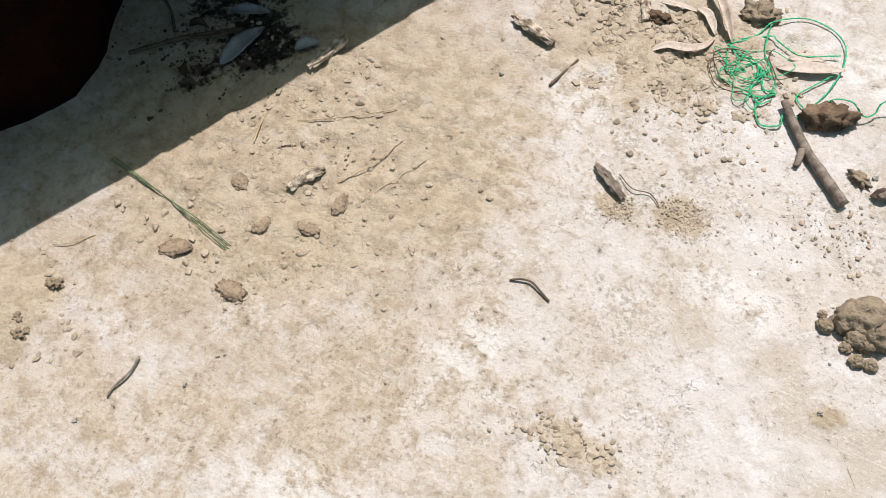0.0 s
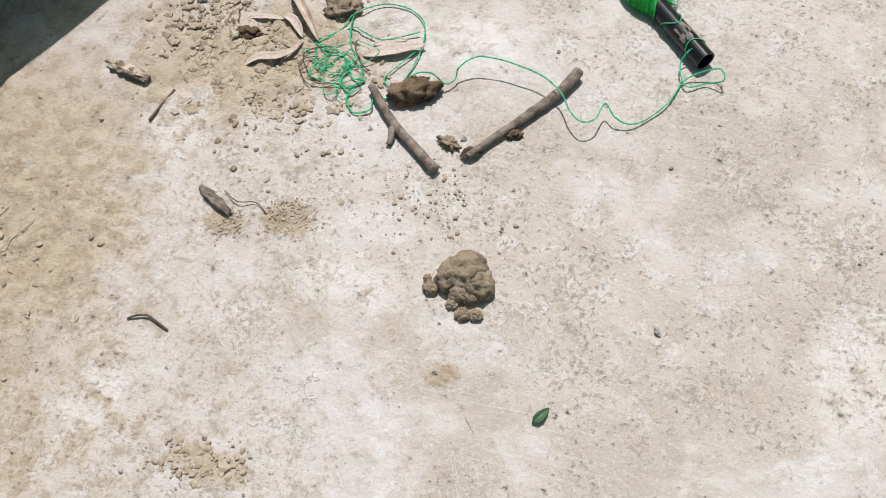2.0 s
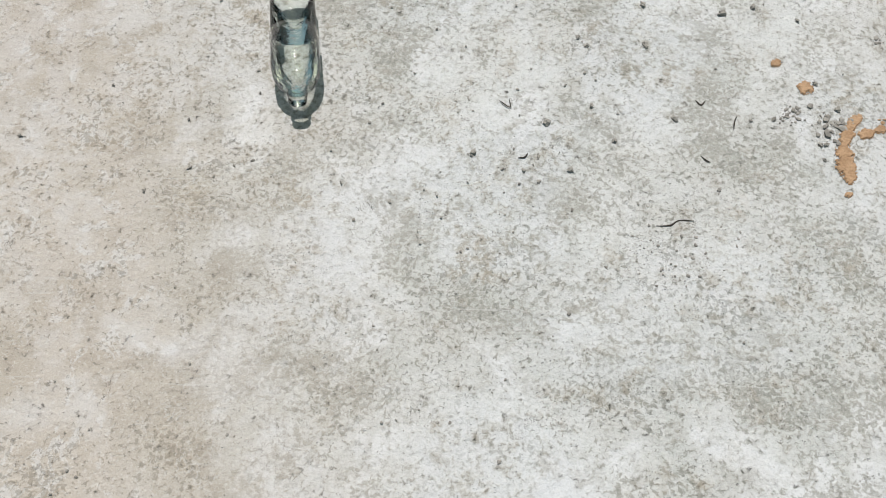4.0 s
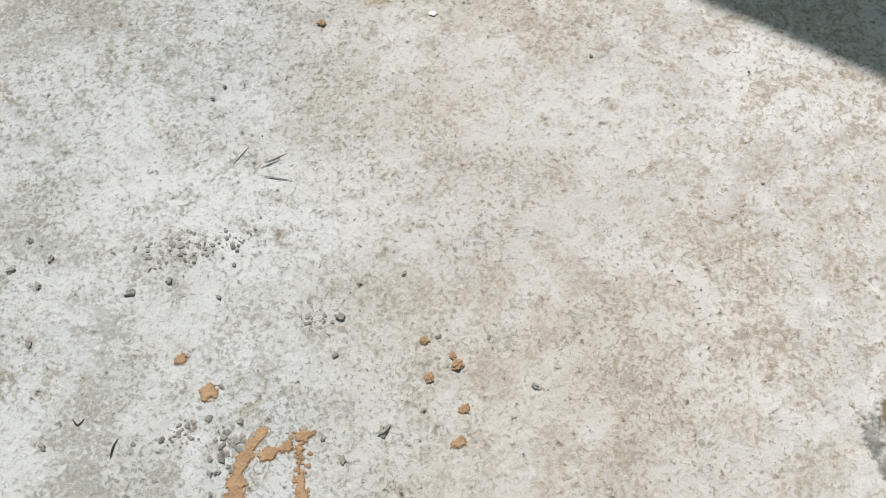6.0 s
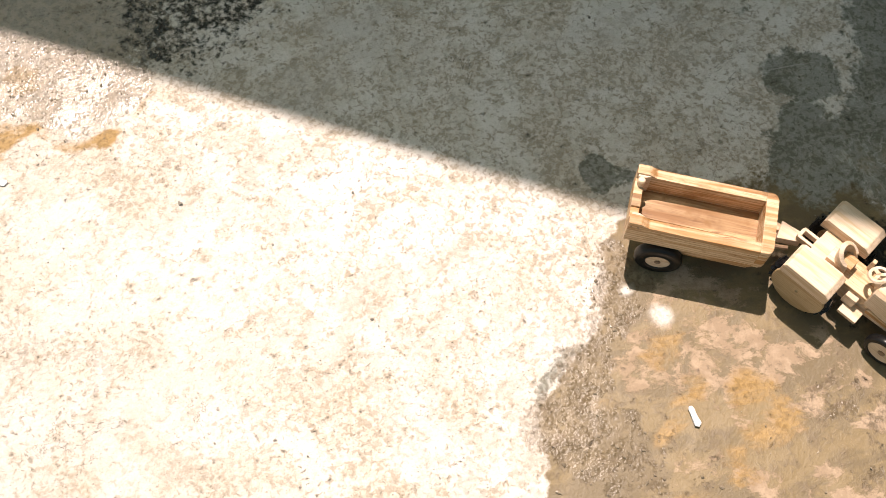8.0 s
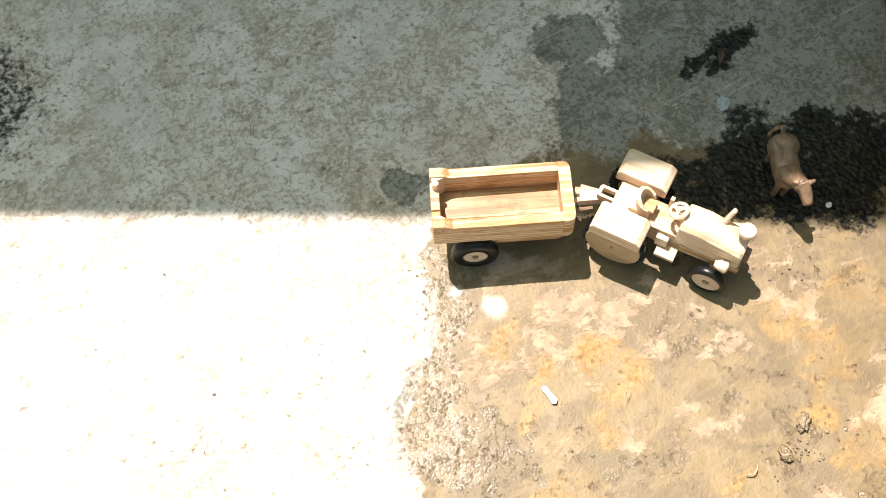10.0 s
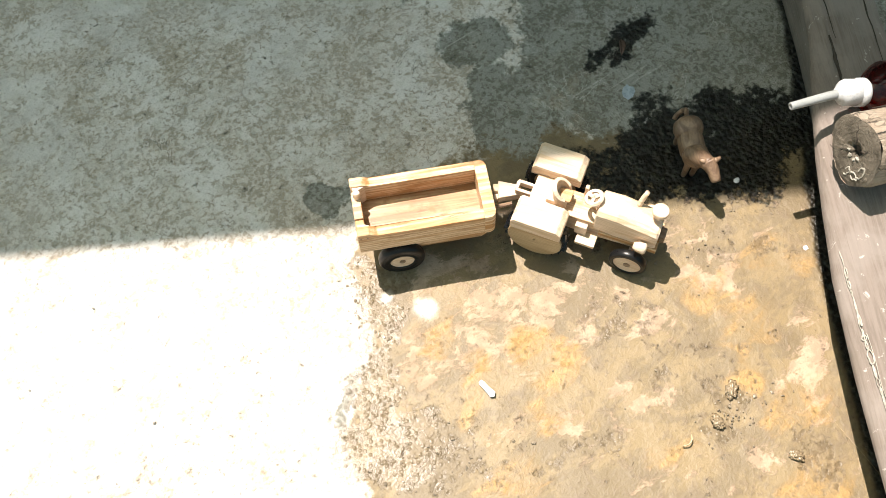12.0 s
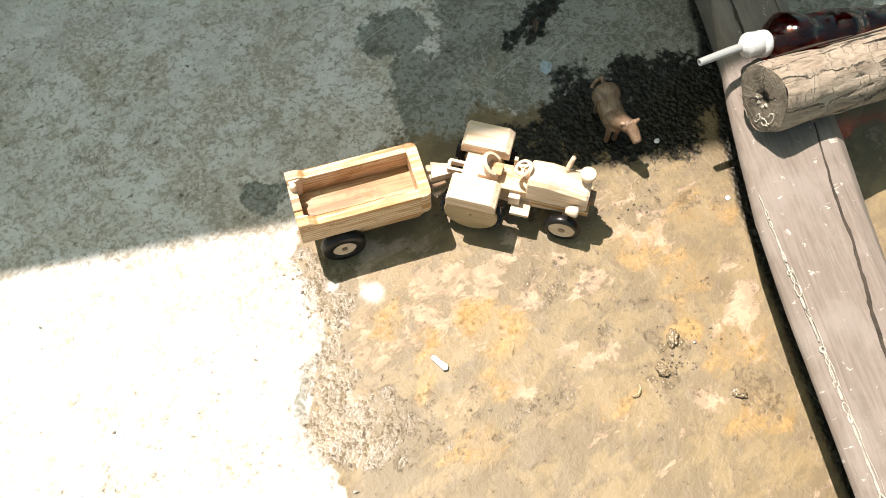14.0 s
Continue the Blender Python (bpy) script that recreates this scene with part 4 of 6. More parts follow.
# box 0.167 long from x = 0, 0.080 wide, rim at 0.100, the rear ends of the sides standing up as ears
for s in (-1, 1):
    bm = bmesh.new()
    prism(bm, [(-0.002, 0.062), (0.153, 0.062), (0.153, 0.100), (0.022, 0.100), (0.013, 0.1062), (-0.002, 0.1062)], s * 0.0340 - 0.0065, s * 0.0340 + 0.0065, "y", 0.0014)
    part("side_board", bm, M_BOARD, TRAILER)
    bm = bmesh.new()
    prism(bm, [(0.000, s * 0.0275), (0.000, s * 0.0240), (0.009, s * 0.0240), (0.016, s * 0.0275)][::s], 0.064, 0.1040, "z", 0.0010)
    part("corner_post", bm, M_PINE, TRAILER)
    # short peg ends showing in the rear end of the side
    bm = bmesh.new()
    for k in (-1, 1):
        lathe(bm, [(0, -0.001), (0.0011, -0.001), (0.0011, 0.0006), (0, 0.0008)], Matrix.Translation((0.006 + 0.004 * k, s * 0.0405, 0.0985)) @ Matrix.Rotation(radians(-90 * s), 4, "X"), 8)
    part("peg_end", bm, M_TOYBULL, TRAILER, "dark peg ends")
bm = bmesh.new()
prism(bm, [(0.1525, -0.0405)] + arc_corner(0.1590, -0.0325, 0.0080, -90, 0) + arc_corner(0.1590, 0.0325, 0.0080, 0, 90) + [(0.1525, 0.0405)], 0.060, 0.100, "z", 0.0012)
part("front_board", bm, M_BOARD, TRAILER, "thick front board with rounded corners")
bm = bmesh.new()
box(bm, 0.003, 0, 0.0785, 0.011, 0.054, 0.033, 0.0014)
part("tailgate", bm, M_BOARD, TRAILER, "lower board at the open end")
bm = bmesh.new()
box(bm, 0.003, -0.004, 0.0962, 0.0112, 0.017, 0.0030, 0.0008)
part("tailgate_patch", bm, M_FLOOR, TRAILER, "darker let-in wood patch")
bm = bmesh.new()
lathe(bm, [(0, 0.094), (0.0046, 0.094), (0.0046, 0.104), (0.0036, 0.1058), (0, 0.1062)], Matrix.Translation((0.0045, 0.0195, 0)), 16)
part("dowel", bm, M_PINE, TRAILER)
bm = bmesh.new()
box(bm, 0.081, 0, 0.0660, 0.146, 0.056, 0.006, 0.0008)
part("floor_board", bm, M_FLOOR, TRAILER, "varnished knotty floor board, shiny")
bm = bmesh.new()
prism(bm, [(0.074, 0.0400), (0.150, 0.0400), (0.160, 0.0500), (0.163, 0.0612), (0.062, 0.0612), (0.062, 0.0500)], -0.0345, 0.0345, "y", 0.0018)
part("chassis_block", bm, M_BOARD, TRAILER)
bm = bmesh.new()
box(bm, 0.020, 0, 0.0575, 0.030, 0.050, 0.008, 0.001)
part("rear_cross_bar", bm, M_BOARD, TRAILER)
bm = bmesh.new()
tube(bm, [(0.047, -0.040, 0.0295), (0.047, 0.040, 0.0295)], 0.004, 10, 0.01)
part("axle", bm, M_PINE, TRAILER)
bm = bmesh.new()
box(bm, 0.047, 0, 0.043, 0.020, 0.040, 0.036, 0.002)
part("axle_block", bm, M_BOARD, TRAILER)
for s in (-1, 1):
    wheel(TRAILER, "wheel", 0.047, s * 0.0395, 0.0295, 0.0295, 0.015, 0.0155, s)
bm = bmesh.new()
tube(bm, [(0.158, 0, 0.048), (0.176, 0, 0.046), (0.196, 0.001, 0.047)], 0.0030, 8, 0.01)
part("drawbar", bm, M_TOYBULL, TRAILER, "short brown drawbar")

# ---- toy tractor ----
TRACTOR_POSE = pose(3.2012, -0.0543, 0, 0, 0, -57.6)
TRACTOR = thing("toy_tractor", "pale carved wooden toy tractor with black tyres", "toy tractor", TRACTOR_POSE)
bm = bmesh.new()
prism(bm, [(-0.022, 0.034), (-0.022, 0.062), (0.028, 0.066), (0.070, 0.058), (0.134, 0.054), (0.134, 0.036), (0.060, 0.032)], -0.016, 0.016, "y", 0.002)
part("chassis", bm, M_PINE, TRACTOR)
# hood: flat top falling to the nose, its upper edges planed off, its cheeks drawn in below
bm = bmesh.new()
rings = []
for x, top, foot, half in ((0.0640, 0.0905, 0.056, 0.0175), (0.0655, 0.0945, 0.053, 0.0190), (0.0900, 0.0960, 0.050, 0.0195), (0.1180, 0.0905, 0.049, 0.0192), (0.1400, 0.0860, 0.049, 0.0188), (0.1430, 0.0835, 0.050, 0.0175)):
    rings.append([bm.verts.new((x, y, z)) for y, z in ((-half * 0.86, foot), (-half, foot + 0.006), (-half, top - 0.0045), (-half + 0.0042, top), (half - 0.0042, top), (half, top - 0.0045), (half, foot + 0.006), (half * 0.86, foot))])
for p, q in zip(rings, rings[1:]):
    for k in range(8):
        bm.faces.new((p[k], p[(k + 1) % 8], q[(k + 1) % 8], q[k]))
bm.faces.new(rings[0][::-1])
bm.faces.new(rings[-1])
hood = part("hood", bm, M_PINE, TRACTOR, "planed hood with faint growth lines")
bm = bmesh.new()
prism(bm, [(-0.0205, 0.046), (0.0205, 0.046), (0.0205, 0.054), (-0.0205, 0.054)], 0.072, 0.146, "x", 0.0012)
part("hood_rail", bm, M_BOARD, TRACTOR)
bm = bmesh.new()
box(bm, 0.1475, 0.006, 0.050, 0.008, 0.016, 0.014, 0.002)
part("front_hook", bm, M_TOYBULL, TRACTOR, "dark wood block at the nose")
for s in (-1, 1):
    # mudguards: flat tops with planed ends
    bm = bmesh.new()
    prism(bm, [(-0.0315, 0.0690), (-0.0310, 0.0830), (-0.0270, 0.0885), (0.0260, 0.0880), (0.0330, 0.0820), (0.0330, 0.0690)], s * 0.0405 - 0.0185, s * 0.0405 + 0.0185, "y", 0.0013)
    part("mudguard", bm, M_PINE, TRACTOR)
    wheel(TRACTOR, "rear_wheel", 0.0, s * 0.0400, 0.0405, 0.0385, 0.019, 0.0352, s, 20, M_DISC, True)
    wheel(TRACTOR, "front_wheel", 0.1180, s * 0.0310, 0.0240, 0.0240, 0.012, 0.0178, s)
    bm = bmesh.new()
    box(bm, 0.0605, s * 0.0290, 0.0415, 0.0250, 0.0180, 0.0055, 0.0012)
    box(bm, 0.0505, s * 0.0200, 0.0520, 0.0150, 0.0110, 0.0180, 0.001)
    part("footrest", bm, M_PINE, TRACTOR)
    bm = bmesh.new()
    m = Matrix.Translation((0.1235, s * 0.0275, 0.064)) @ Matrix.Rotation(radians(90), 4, "Y")
    lathe(bm, [(0, -0.006), (0.004, -0.006), (0.0065, 0.0), (0.0075, 0.008), (0.005, 0.0105), (0, 0.011)], m, 16)
    tube(bm, [(0.124, s * 0.014, 0.062), (0.124, s * 0.028, 0.064)], 0.0028, 8, 0.006)
    part("headlamp", bm, M_PINE, TRACTOR, smooth=True)
bm = bmesh.new()
tube(bm, [(0.0, -0.046, 0.0405), (0.0, 0.046, 0.0405)], 0.0045, 10, 0.02)
part("rear_axle", bm, M_PINE, TRACTOR)
bm = bmesh.new()
tube(bm, [(0.118, -0.034, 0.0240), (0.118, 0.034, 0.0240)], 0.0038, 10, 0.02)
box(bm, 0.118, 0, 0.034, 0.012, 0.018, 0.018, 0.001)
part("front_axle", bm, M_PINE, TRACTOR)
bm = bmesh.new()
box(bm, -0.004, 0, 0.0668, 0.034, 0.044, 0.012, 0.001)
part("seat_block", bm, M_PINE, TRACTOR)
bm = bmesh.new()
box(bm, 0.045, 0, 0.0645, 0.046, 0.036, 0.006, 0.001)
part("deck", bm, M_BOARD, TRACTOR, "flat deck before the seat")
bm = bmesh.new()
box(bm, 0.012, 0, 0.0755, 0.026, 0.026, 0.009, 0.0015)
part("seat_base", bm, M_PINE, TRACTOR)
# curved shell seat: a tall back that runs forward into two falling arms
bm = bmesh.new()
turns = np.linspace(-2.15, 2.15, 21)
outer = [(0.018 - 0.0135 * math.cos(a), 0.0150 * math.sin(a)) for a in turns]
inner = [(0.018 - 0.0092 * math.cos(a), 0.0106 * math.sin(a)) for a in turns]
tops = [0.0875 + 0.0155 * max(0.0, math.cos(a * 0.70)) ** 1.4 for a in turns]
for i in range(len(turns) - 1):
    ring = []
    for k in (i, i + 1):
        (ox, oy), (ix, iy), top = outer[k], inner[k], tops[k]
        ring.append([bm.verts.new(c) for c in ((ox, oy, 0.0785), (ix, iy, 0.0785), (ix - 0.0010, iy, top), (ox - 0.0020, oy, top - 0.0006))])
    p, q = ring
    for k in range(4):
        bm.faces.new((p[k], p[(k + 1) % 4], q[(k + 1) % 4], q[k]))
    if i == 0:
        bm.faces.new(p[::-1])
    if i == len(turns) - 2:
        bm.faces.new(q)
bmesh.ops.remove_doubles(bm, verts=bm.verts[:], dist=0.00001)
part("seat", bm, M_PINE, TRACTOR, "curved carved seat shell")
bm = bmesh.new()
box(bm, 0.021, 0, 0.0810, 0.016, 0.018, 0.003, 0.001)
part("seat_pad", bm, M_BOARD, TRACTOR)
# steering wheel: slotted disc on a column
tilt = Matrix.Translation((0.0555, 0.0, 0.0965)) @ Matrix.Rotation(radians(-24), 4, "Y")
bm = bmesh.new()
lathe(bm, [(0.0080, -0.0018), (0.0114, -0.0024), (0.0128, 0), (0.0114, 0.0024), (0.0080, 0.0018), (0.0080, -0.0018)], tilt, 28)
for a in (0, 120, 240):
    box(bm, 0, 0, 0, 0.0094, 0.0044, 0.0034, 0.0, tilt @ Matrix.Rotation(radians(a + 30), 4, "Z") @ Matrix.Translation((0.0045, 0, 0)))
steering = part("steering_wheel", bm, M_PINE, TRACTOR)
bm = bmesh.new()
tube(bm, [(0.066, 0, 0.070), (0.0565, 0, 0.0955)], 0.0036, 10, 0.01)
part("steering_column", bm, M_PINE, TRACTOR)
bm = bmesh.new()
box(bm, 0.043, 0.018, 0.076, 0.005, 0.006, 0.020, 0.001)
part("gear_lever", bm, M_PINE, TRACTOR)
bm = bmesh.new()
tube(bm, [(0.1085, 0.012, 0.089), (0.1105, 0.0165, 0.100), (0.1138, 0.0215, 0.112)], 0.0036, 10, 0.005, taper=lambda u: 1.1 - 0.30 * u)
part("exhaust_pipe", bm, M_PINE, TRACTOR, smooth=True)
bm = bmesh.new()
lathe(bm, [(0, 0.076), (0.0046, 0.076), (0.0046, 0.0955), (0.0088, 0.0970), (0.0102, 0.0990), (0.0102, 0.1040), (0.0094, 0.1052), (0, 0.1058)], Matrix.Translation((0.1355, 0.0075, 0)), 28)
part("air_filter", bm, M_PINE, TRACTOR, "round flat-topped knob on a short stem")
# hitch: wedge and slotted bar behind the seat, swung a little to one side
swing = Matrix.Translation((-0.036, 0, 0)) @ Matrix.Rotation(radians(20), 4, "Z")
bm = bmesh.new()
prism(bm, [(-0.029, -0.0125), (-0.029, 0.0125), (-0.001, 0.0065), (-0.001, -0.0065)], 0.046, 0.059, "z", 0.0010)
bmesh.ops.transform(bm, matrix=swing, verts=bm.verts[:])
part("hitch_wedge", bm, M_PINE, TRACTOR)
bm = bmesh.new()
for y in (-0.0062, 0.0062):
    box(bm, -0.0300, y, 0.0640, 0.0240, 0.0042, 0.0095, 0.001)
box(bm, -0.0410, 0, 0.0640, 0.0045, 0.0120, 0.0095, 0.001)
box(bm, -0.0200, 0, 0.0640, 0.0045, 0.0120, 0.0095, 0.001)
part("hitch_slot", bm, M_PINE, TRACTOR, "slotted bar, pale wood")
bm = bmesh.new()
box(bm, 0, 0, 0, 0.007, 0.010, 0.010, 0.001, swing @ Matrix.Translation((-0.0320, 0.004, 0.052)))
box(bm, 0, 0, 0, 0.005, 0.008, 0.008, 0.001, swing @ Matrix.Translation((-0.0320, -0.007, 0.049)))
part("hitch_pin", bm, M_PINE, TRACTOR)
bm = bmesh.new()
tube(bm, [(3.283, -0.176, 0.045), (3.298, -0.26, 0.020), (3.304, -0.336, 0.014), (3.303, -0.414, 0.012), (3.298, -0.538, 0.012), (3.285, -0.66, 0.010)], 0.00008, 5, 0.01)
bmesh.ops.transform(bm, matrix=TRACTOR_POSE.inverted(), verts=bm.verts[:])
part("pull_thread", bm, M_STRAW, TRACTOR, "thin white pull thread")


# ---- timber, log and bottle at the edge of the yard ----
BEAM_REACH = [0.024, 0.037, 0.045, 0.064, 0.079, 0.090, 0.099, 0.102, 0.105, 0.110]


def beam():
    """A squared, rounded timber lying along its x axis, cracked along the grain."""
    bm = bmesh.new()
    # section: rounded top, its edge standing out over a narrower foot
    outline = [(-0.030, 0.0), (-0.040, 0.03), (-0.062, 0.075), (-0.088, 0.100), (-0.095, 0.112), (-0.088, 0.122), (-0.062, 0.129), (-0.025, 0.133), (0.02, 0.134), (0.060, 0.131), (0.088, 0.118), (0.095, 0.10), (0.090, 0.04), (0.070, 0.0)]
    skin = [Vector((y, z, 0)) for y, z in outline]
    section = []
    for p, q in zip(skin, skin[1:] + skin[:1]):
        for k in range(max(1, int((q - p).length / 0.005))):
            section.append(p.lerp(q, k / max(1, int((q - p).length / 0.005))))
    steps = len(section)
    rings = []
    xs = np.linspace(-1.3, 1.3, 131)
    for x in xs:
        ring = []
        for p in section:
            reach = float(np.interp(x, [-0.9, -0.42, -0.35, -0.26, -0.18, -0.10, -0.02, 0.10, 0.30, 0.6], BEAM_REACH)) if p.x < 0 else float(np.interp(x, [-0.5, -0.12, 0.0, 0.09, 0.4], [0.060, 0.050, 0.038, 0.031, 0.026]))
            k = reach / 0.095 * (1 + 0.02 * noise.noise(Vector((x * 5, p.x * 20, p.y * 20))))
            y, z = p.x * k, p.y + 0.0022 * noise.noise(Vector((x * 9, p.x * 30, 3))) * (p.y > 0.02)
            ring.append(bm.verts.new((x, y, z)))
        rings.append(ring)
    for a, b in zip(rings, rings[1:]):
        for k in range(steps):
            bm.faces.new((a[k], a[(k + 1) % steps], b[(k + 1) % steps], b[k]))
    bm.faces.new(rings[0][::-1])
    bm.faces.new(rings[-1])
    ob = solo("timber_beam", bm, M_TIMBER, "weathered grey-brown timber beam with long cracks, on the ground", "beam", pose(3.444, -0.420, 0, 0, 0, -121.7), True)
    # dark open cracks set into the top, and a peeling pale edge
    for at, lean, x0, x1, wide, wave in ((-0.0035, -0.100, -0.13, 0.75, 0.0019, 0.004), (-0.0600, -0.10, 0.02, 0.16, 0.0009, 0.002), (-0.014, 0.02, -0.62, -0.34, 0.0008, 0.004), (0.024, -0.01, -0.70, -0.30, 0.0009, 0.004), (-0.036, -0.02, -0.345, -0.270, 0.0016, 0.002), (-0.038, -0.12, 0.26, 0.52, 0.0008, 0.003)):
        bm = bmesh.new()
        pts = []
        for x in np.linspace(x0, x1, 40):
            y = at + lean * x + wave * noise.noise(Vector((x * 11, at * 90, 0))) + 0.35 * wave * noise.noise(Vector((x * 47, at * 90, 4)))
            pts.append((x, y, 0.1338 - 0.9 * max(0.0, abs(y) - 0.03) ** 1.3))
        tube(bm, pts, wide, 6, 0.006, rough=0.7, flat=0.5, taper=lambda u: 0.30 + 1.1 * math.sin(math.pi * min(max(u, 0.03), 0.97)) ** 0.6)
        part("crack", bm, M_CRACK, ob, "dark open crack")
    # fork of thin cracks where the long one begins
    for side in (-1, 1):
        bm = bmesh.new()
        tube(bm, [(-0.130, 0.009, 0.1342), (-0.150, 0.009 + side * 0.012, 0.1340), (-0.158, 0.009 + side * 0.026, 0.1336)], 0.0007, 6, 0.003, 0.7, lambda u: 1.2 - 0.9 * u, 0.5, seed=side)
        part("crack", bm, M_PALEBARK, ob, "pale split fibre")
    # a broken chain of thin crust: small rings and runs along the yard-side edge
    bm = bmesh.new()
    rng = random.Random(11)
    x = -0.03
    while x < 0.62:
        length = rng.uniform(0.006, 0.022)
        wide = rng.choice((0.0006, 0.0009, 0.0014, 0.0024)) * (0.5 if x < 0.02 else 1.0)
        y0 = -0.087 + 0.004 * min(1.0, max(0.0, (x - 0.0) / 0.35)) - 0.010 * max(0.0, x - 0.2) + 0.0018 * noise.noise(Vector((x * 30, 3, 0)))
        pts = []
        for k in range(15):
            a = 2 * math.pi * k / 14
            px, py = x + length / 2 + length / 2 * math.cos(a), y0 + wide * math.sin(a) * (1 + 0.5 * noise.noise(Vector((a * 2, x * 50, 1))))
            pts.append((px, py, 0.1262 + 0.30 * (py + 0.086)))
        tube(bm, pts, rng.uniform(0.0005, 0.0009), 5, 0.0025, rough=0.8, seed=int(x * 900))
        x += length * rng.uniform(0.85, 1.35)
    for x0, x1, off in ((-0.05, 0.06, 0.0), (0.05, 0.30, 0.004), (0.30, 0.60, 0.006)):
        tube(bm, [(x, -0.088 + off + 0.003 * min(1.0, max(0.0, x / 0.35)) + 0.0020 * noise.noise(Vector((x * 40, off * 900, 0))), 0.1262 + 0.3 * off) for x in np.linspace(x0, x1, 50)], 0.0007, 5, 0.004, rough=0.9, taper=lambda u: 0.5 + 0.7 * abs(noise.noise(Vector((u * 23, 1, 2)))))
    part("peeling_fibre", bm, M_FUNGUS, ob, "pale crust and peeling fibre along the edge")
    return ob


M_FUNGUS = plain("pale_fungus", (0.44, 0.41, 0.35), 0.8, (0.34, 0.31, 0.26), 200)
M_SCRATCH = plain("scratch_grey", (0.27, 0.255, 0.22), 0.95, (0.2, 0.19, 0.165), 60)
M_CRACK = plain("crack_dark", (0.05, 0.038, 0.028), 0.95, (0.03, 0.022, 0.016), 60)
beam()


def log():
    ob = thing("log", "short weathered log with a hollow core, on the beam", "log", pose(3.464, -0.262, 0.186, 0, 9, -20.0))
    bm = bmesh.new()
    steps, rings = 48, []
    for x in np.linspace(0.0, 0.72, 90):
        ring = []
        for k in range(steps):
            a = 2 * math.pi * k / steps
            d = (0.0405 + 0.0025 * max(0.0, 1 - x / 0.045)) * (1 + 0.13 * noise.noise(Vector((x * 7, math.cos(a) * 1.6, math.sin(a) * 1.6))) + 0.07 * noise.noise(Vector((x * 22, math.cos(a) * 5, math.sin(a) * 5))))
            groove = noise.noise(Vector((x * 5 + 7, math.cos(a) * 4.5, math.sin(a) * 4.5)))
            d -= 0.0055 * max(0.0, 1 - abs(groove) * 9)
            if x == 0.0:
                d *= 0.95
            ring.append(bm.verts.new((x + 0.004 * noise.noise(Vector((math.cos(a) * 2, math.sin(a) * 2, 5))) * (x < 0.01), math.cos(a) * d, math.sin(a) * d)))
        rings.append(ring)
    for a, b in zip(rings, rings[1:]):
        for k in range(steps):
            bm.faces.new((a[k], a[(k + 1) % steps], b[(k + 1) % steps], b[k]))
    bm.faces.new(rings[-1])
    part("bark", bm, M_LOG, ob, "grey-brown cracked bark", True)
    bm = bmesh.new()
    rings = []
    for j, (s, x) in enumerate(((1.0, 0.0), (0.86, -0.0015), (0.6, -0.002), (0.32, -0.001), (0.19, 0.002), (0.14, 0.025))):
        ring = []
        for k in range(steps):
            a = 2 * math.pi * k / steps
            d = 0.0408 * s * (1 + 0.13 * noise.noise(Vector((0, math.cos(a) * 1.6, math.sin(a) * 1.6))) + (0.35 * noise.noise(Vector((9, math.cos(a) * 2, math.sin(a) * 2))) if s < 0.35 else 0))
            ring.append(bm.verts.new((x + 0.001 * noise.noise(Vector((j, math.cos(a) * 6, math.sin(a) * 6))), math.cos(a) * d, math.sin(a) * d)))
        rings.append(ring)
    for a, b in zip(rings, rings[1:]):
        for k in range(steps):
            bm.faces.new((a[k], b[k], b[(k + 1) % steps], a[(k + 1) % steps]))
    bm.faces.new(rings[-1])
    end = part("sawn_end", bm, M_LOGEND, ob, "sawn end with growth rings")
    for a, d0, d1 in ((0.9, 0.010, 0.040), (2.2, 0.012, 0.036), (5.4, 0.012, 0.041)):
        bm = bmesh.new()
        tube(bm, [(-0.0014, math.cos(a + 0.15 * k % 0.3) * (d0 + (d1 - d0) * k / 5), math.sin(a + 0.06 * (k % 2)) * (d0 + (d1 - d0) * k / 5)) for k in range(6)], 0.0008, 6, 0.003, 0.5, lambda u: 1.3 - 0.9 * u)
        part("end_crack", bm, M_CRACK, ob, "dark radial crack")
    bm = bmesh.new()
    tube(bm, [(0.012, -0.004, 0.002), (0.012, 0.004, -0.003), (0.012, 0.001, 0.006)], 0.007, 10, 0.003, rough=0.4)
    part("rotten_core", bm, M_CRACK, ob, "dark hollow core")
    bm = bmesh.new()
    for a0, d0, ry, rz, r in ((3.50, 0.0265, 0.0040, 0.0085, 0.0008), (3.95, 0.0285, 0.0062, 0.0042, 0.0008), (4.35, 0.0270, 0.0030, 0.0060, 0.0007)):
        cy, cz = math.cos(a0) * d0, math.sin(a0) * d0
        tube(bm, [(-0.0022, cy + ry * math.cos(a) * (1 + 0.5 * noise.noise(Vector((a * 1.3, a0 * 9, 0)))), cz + rz * math.sin(a) * (1 + 0.5 * noise.noise(Vector((a * 1.3, a0 * 9, 5))))) for a in np.linspace(0, 5.2, 22)], r, 6, 0.002, 0.8)
    for k, (a0, d0, s) in enumerate(((3.4, 0.0095, 0.0030), (4.1, 0.0100, 0.0026), (4.9, 0.0095, 0.0034), (5.6, 0.0098, 0.0022))):
        lump(bm, (0.0012, s, s * 0.7), 2, 0.8, seed=40 + k, m=Matrix.Translation((-0.0012, math.cos(a0) * d0, math.sin(a0) * d0)) @ Matrix.Rotation(a0, 4, "X"), flatten=False)
    tagged(part("white_fungus", bm, M_FUNGUS, ob, "white fungus crust on the end"), kind="stuff")
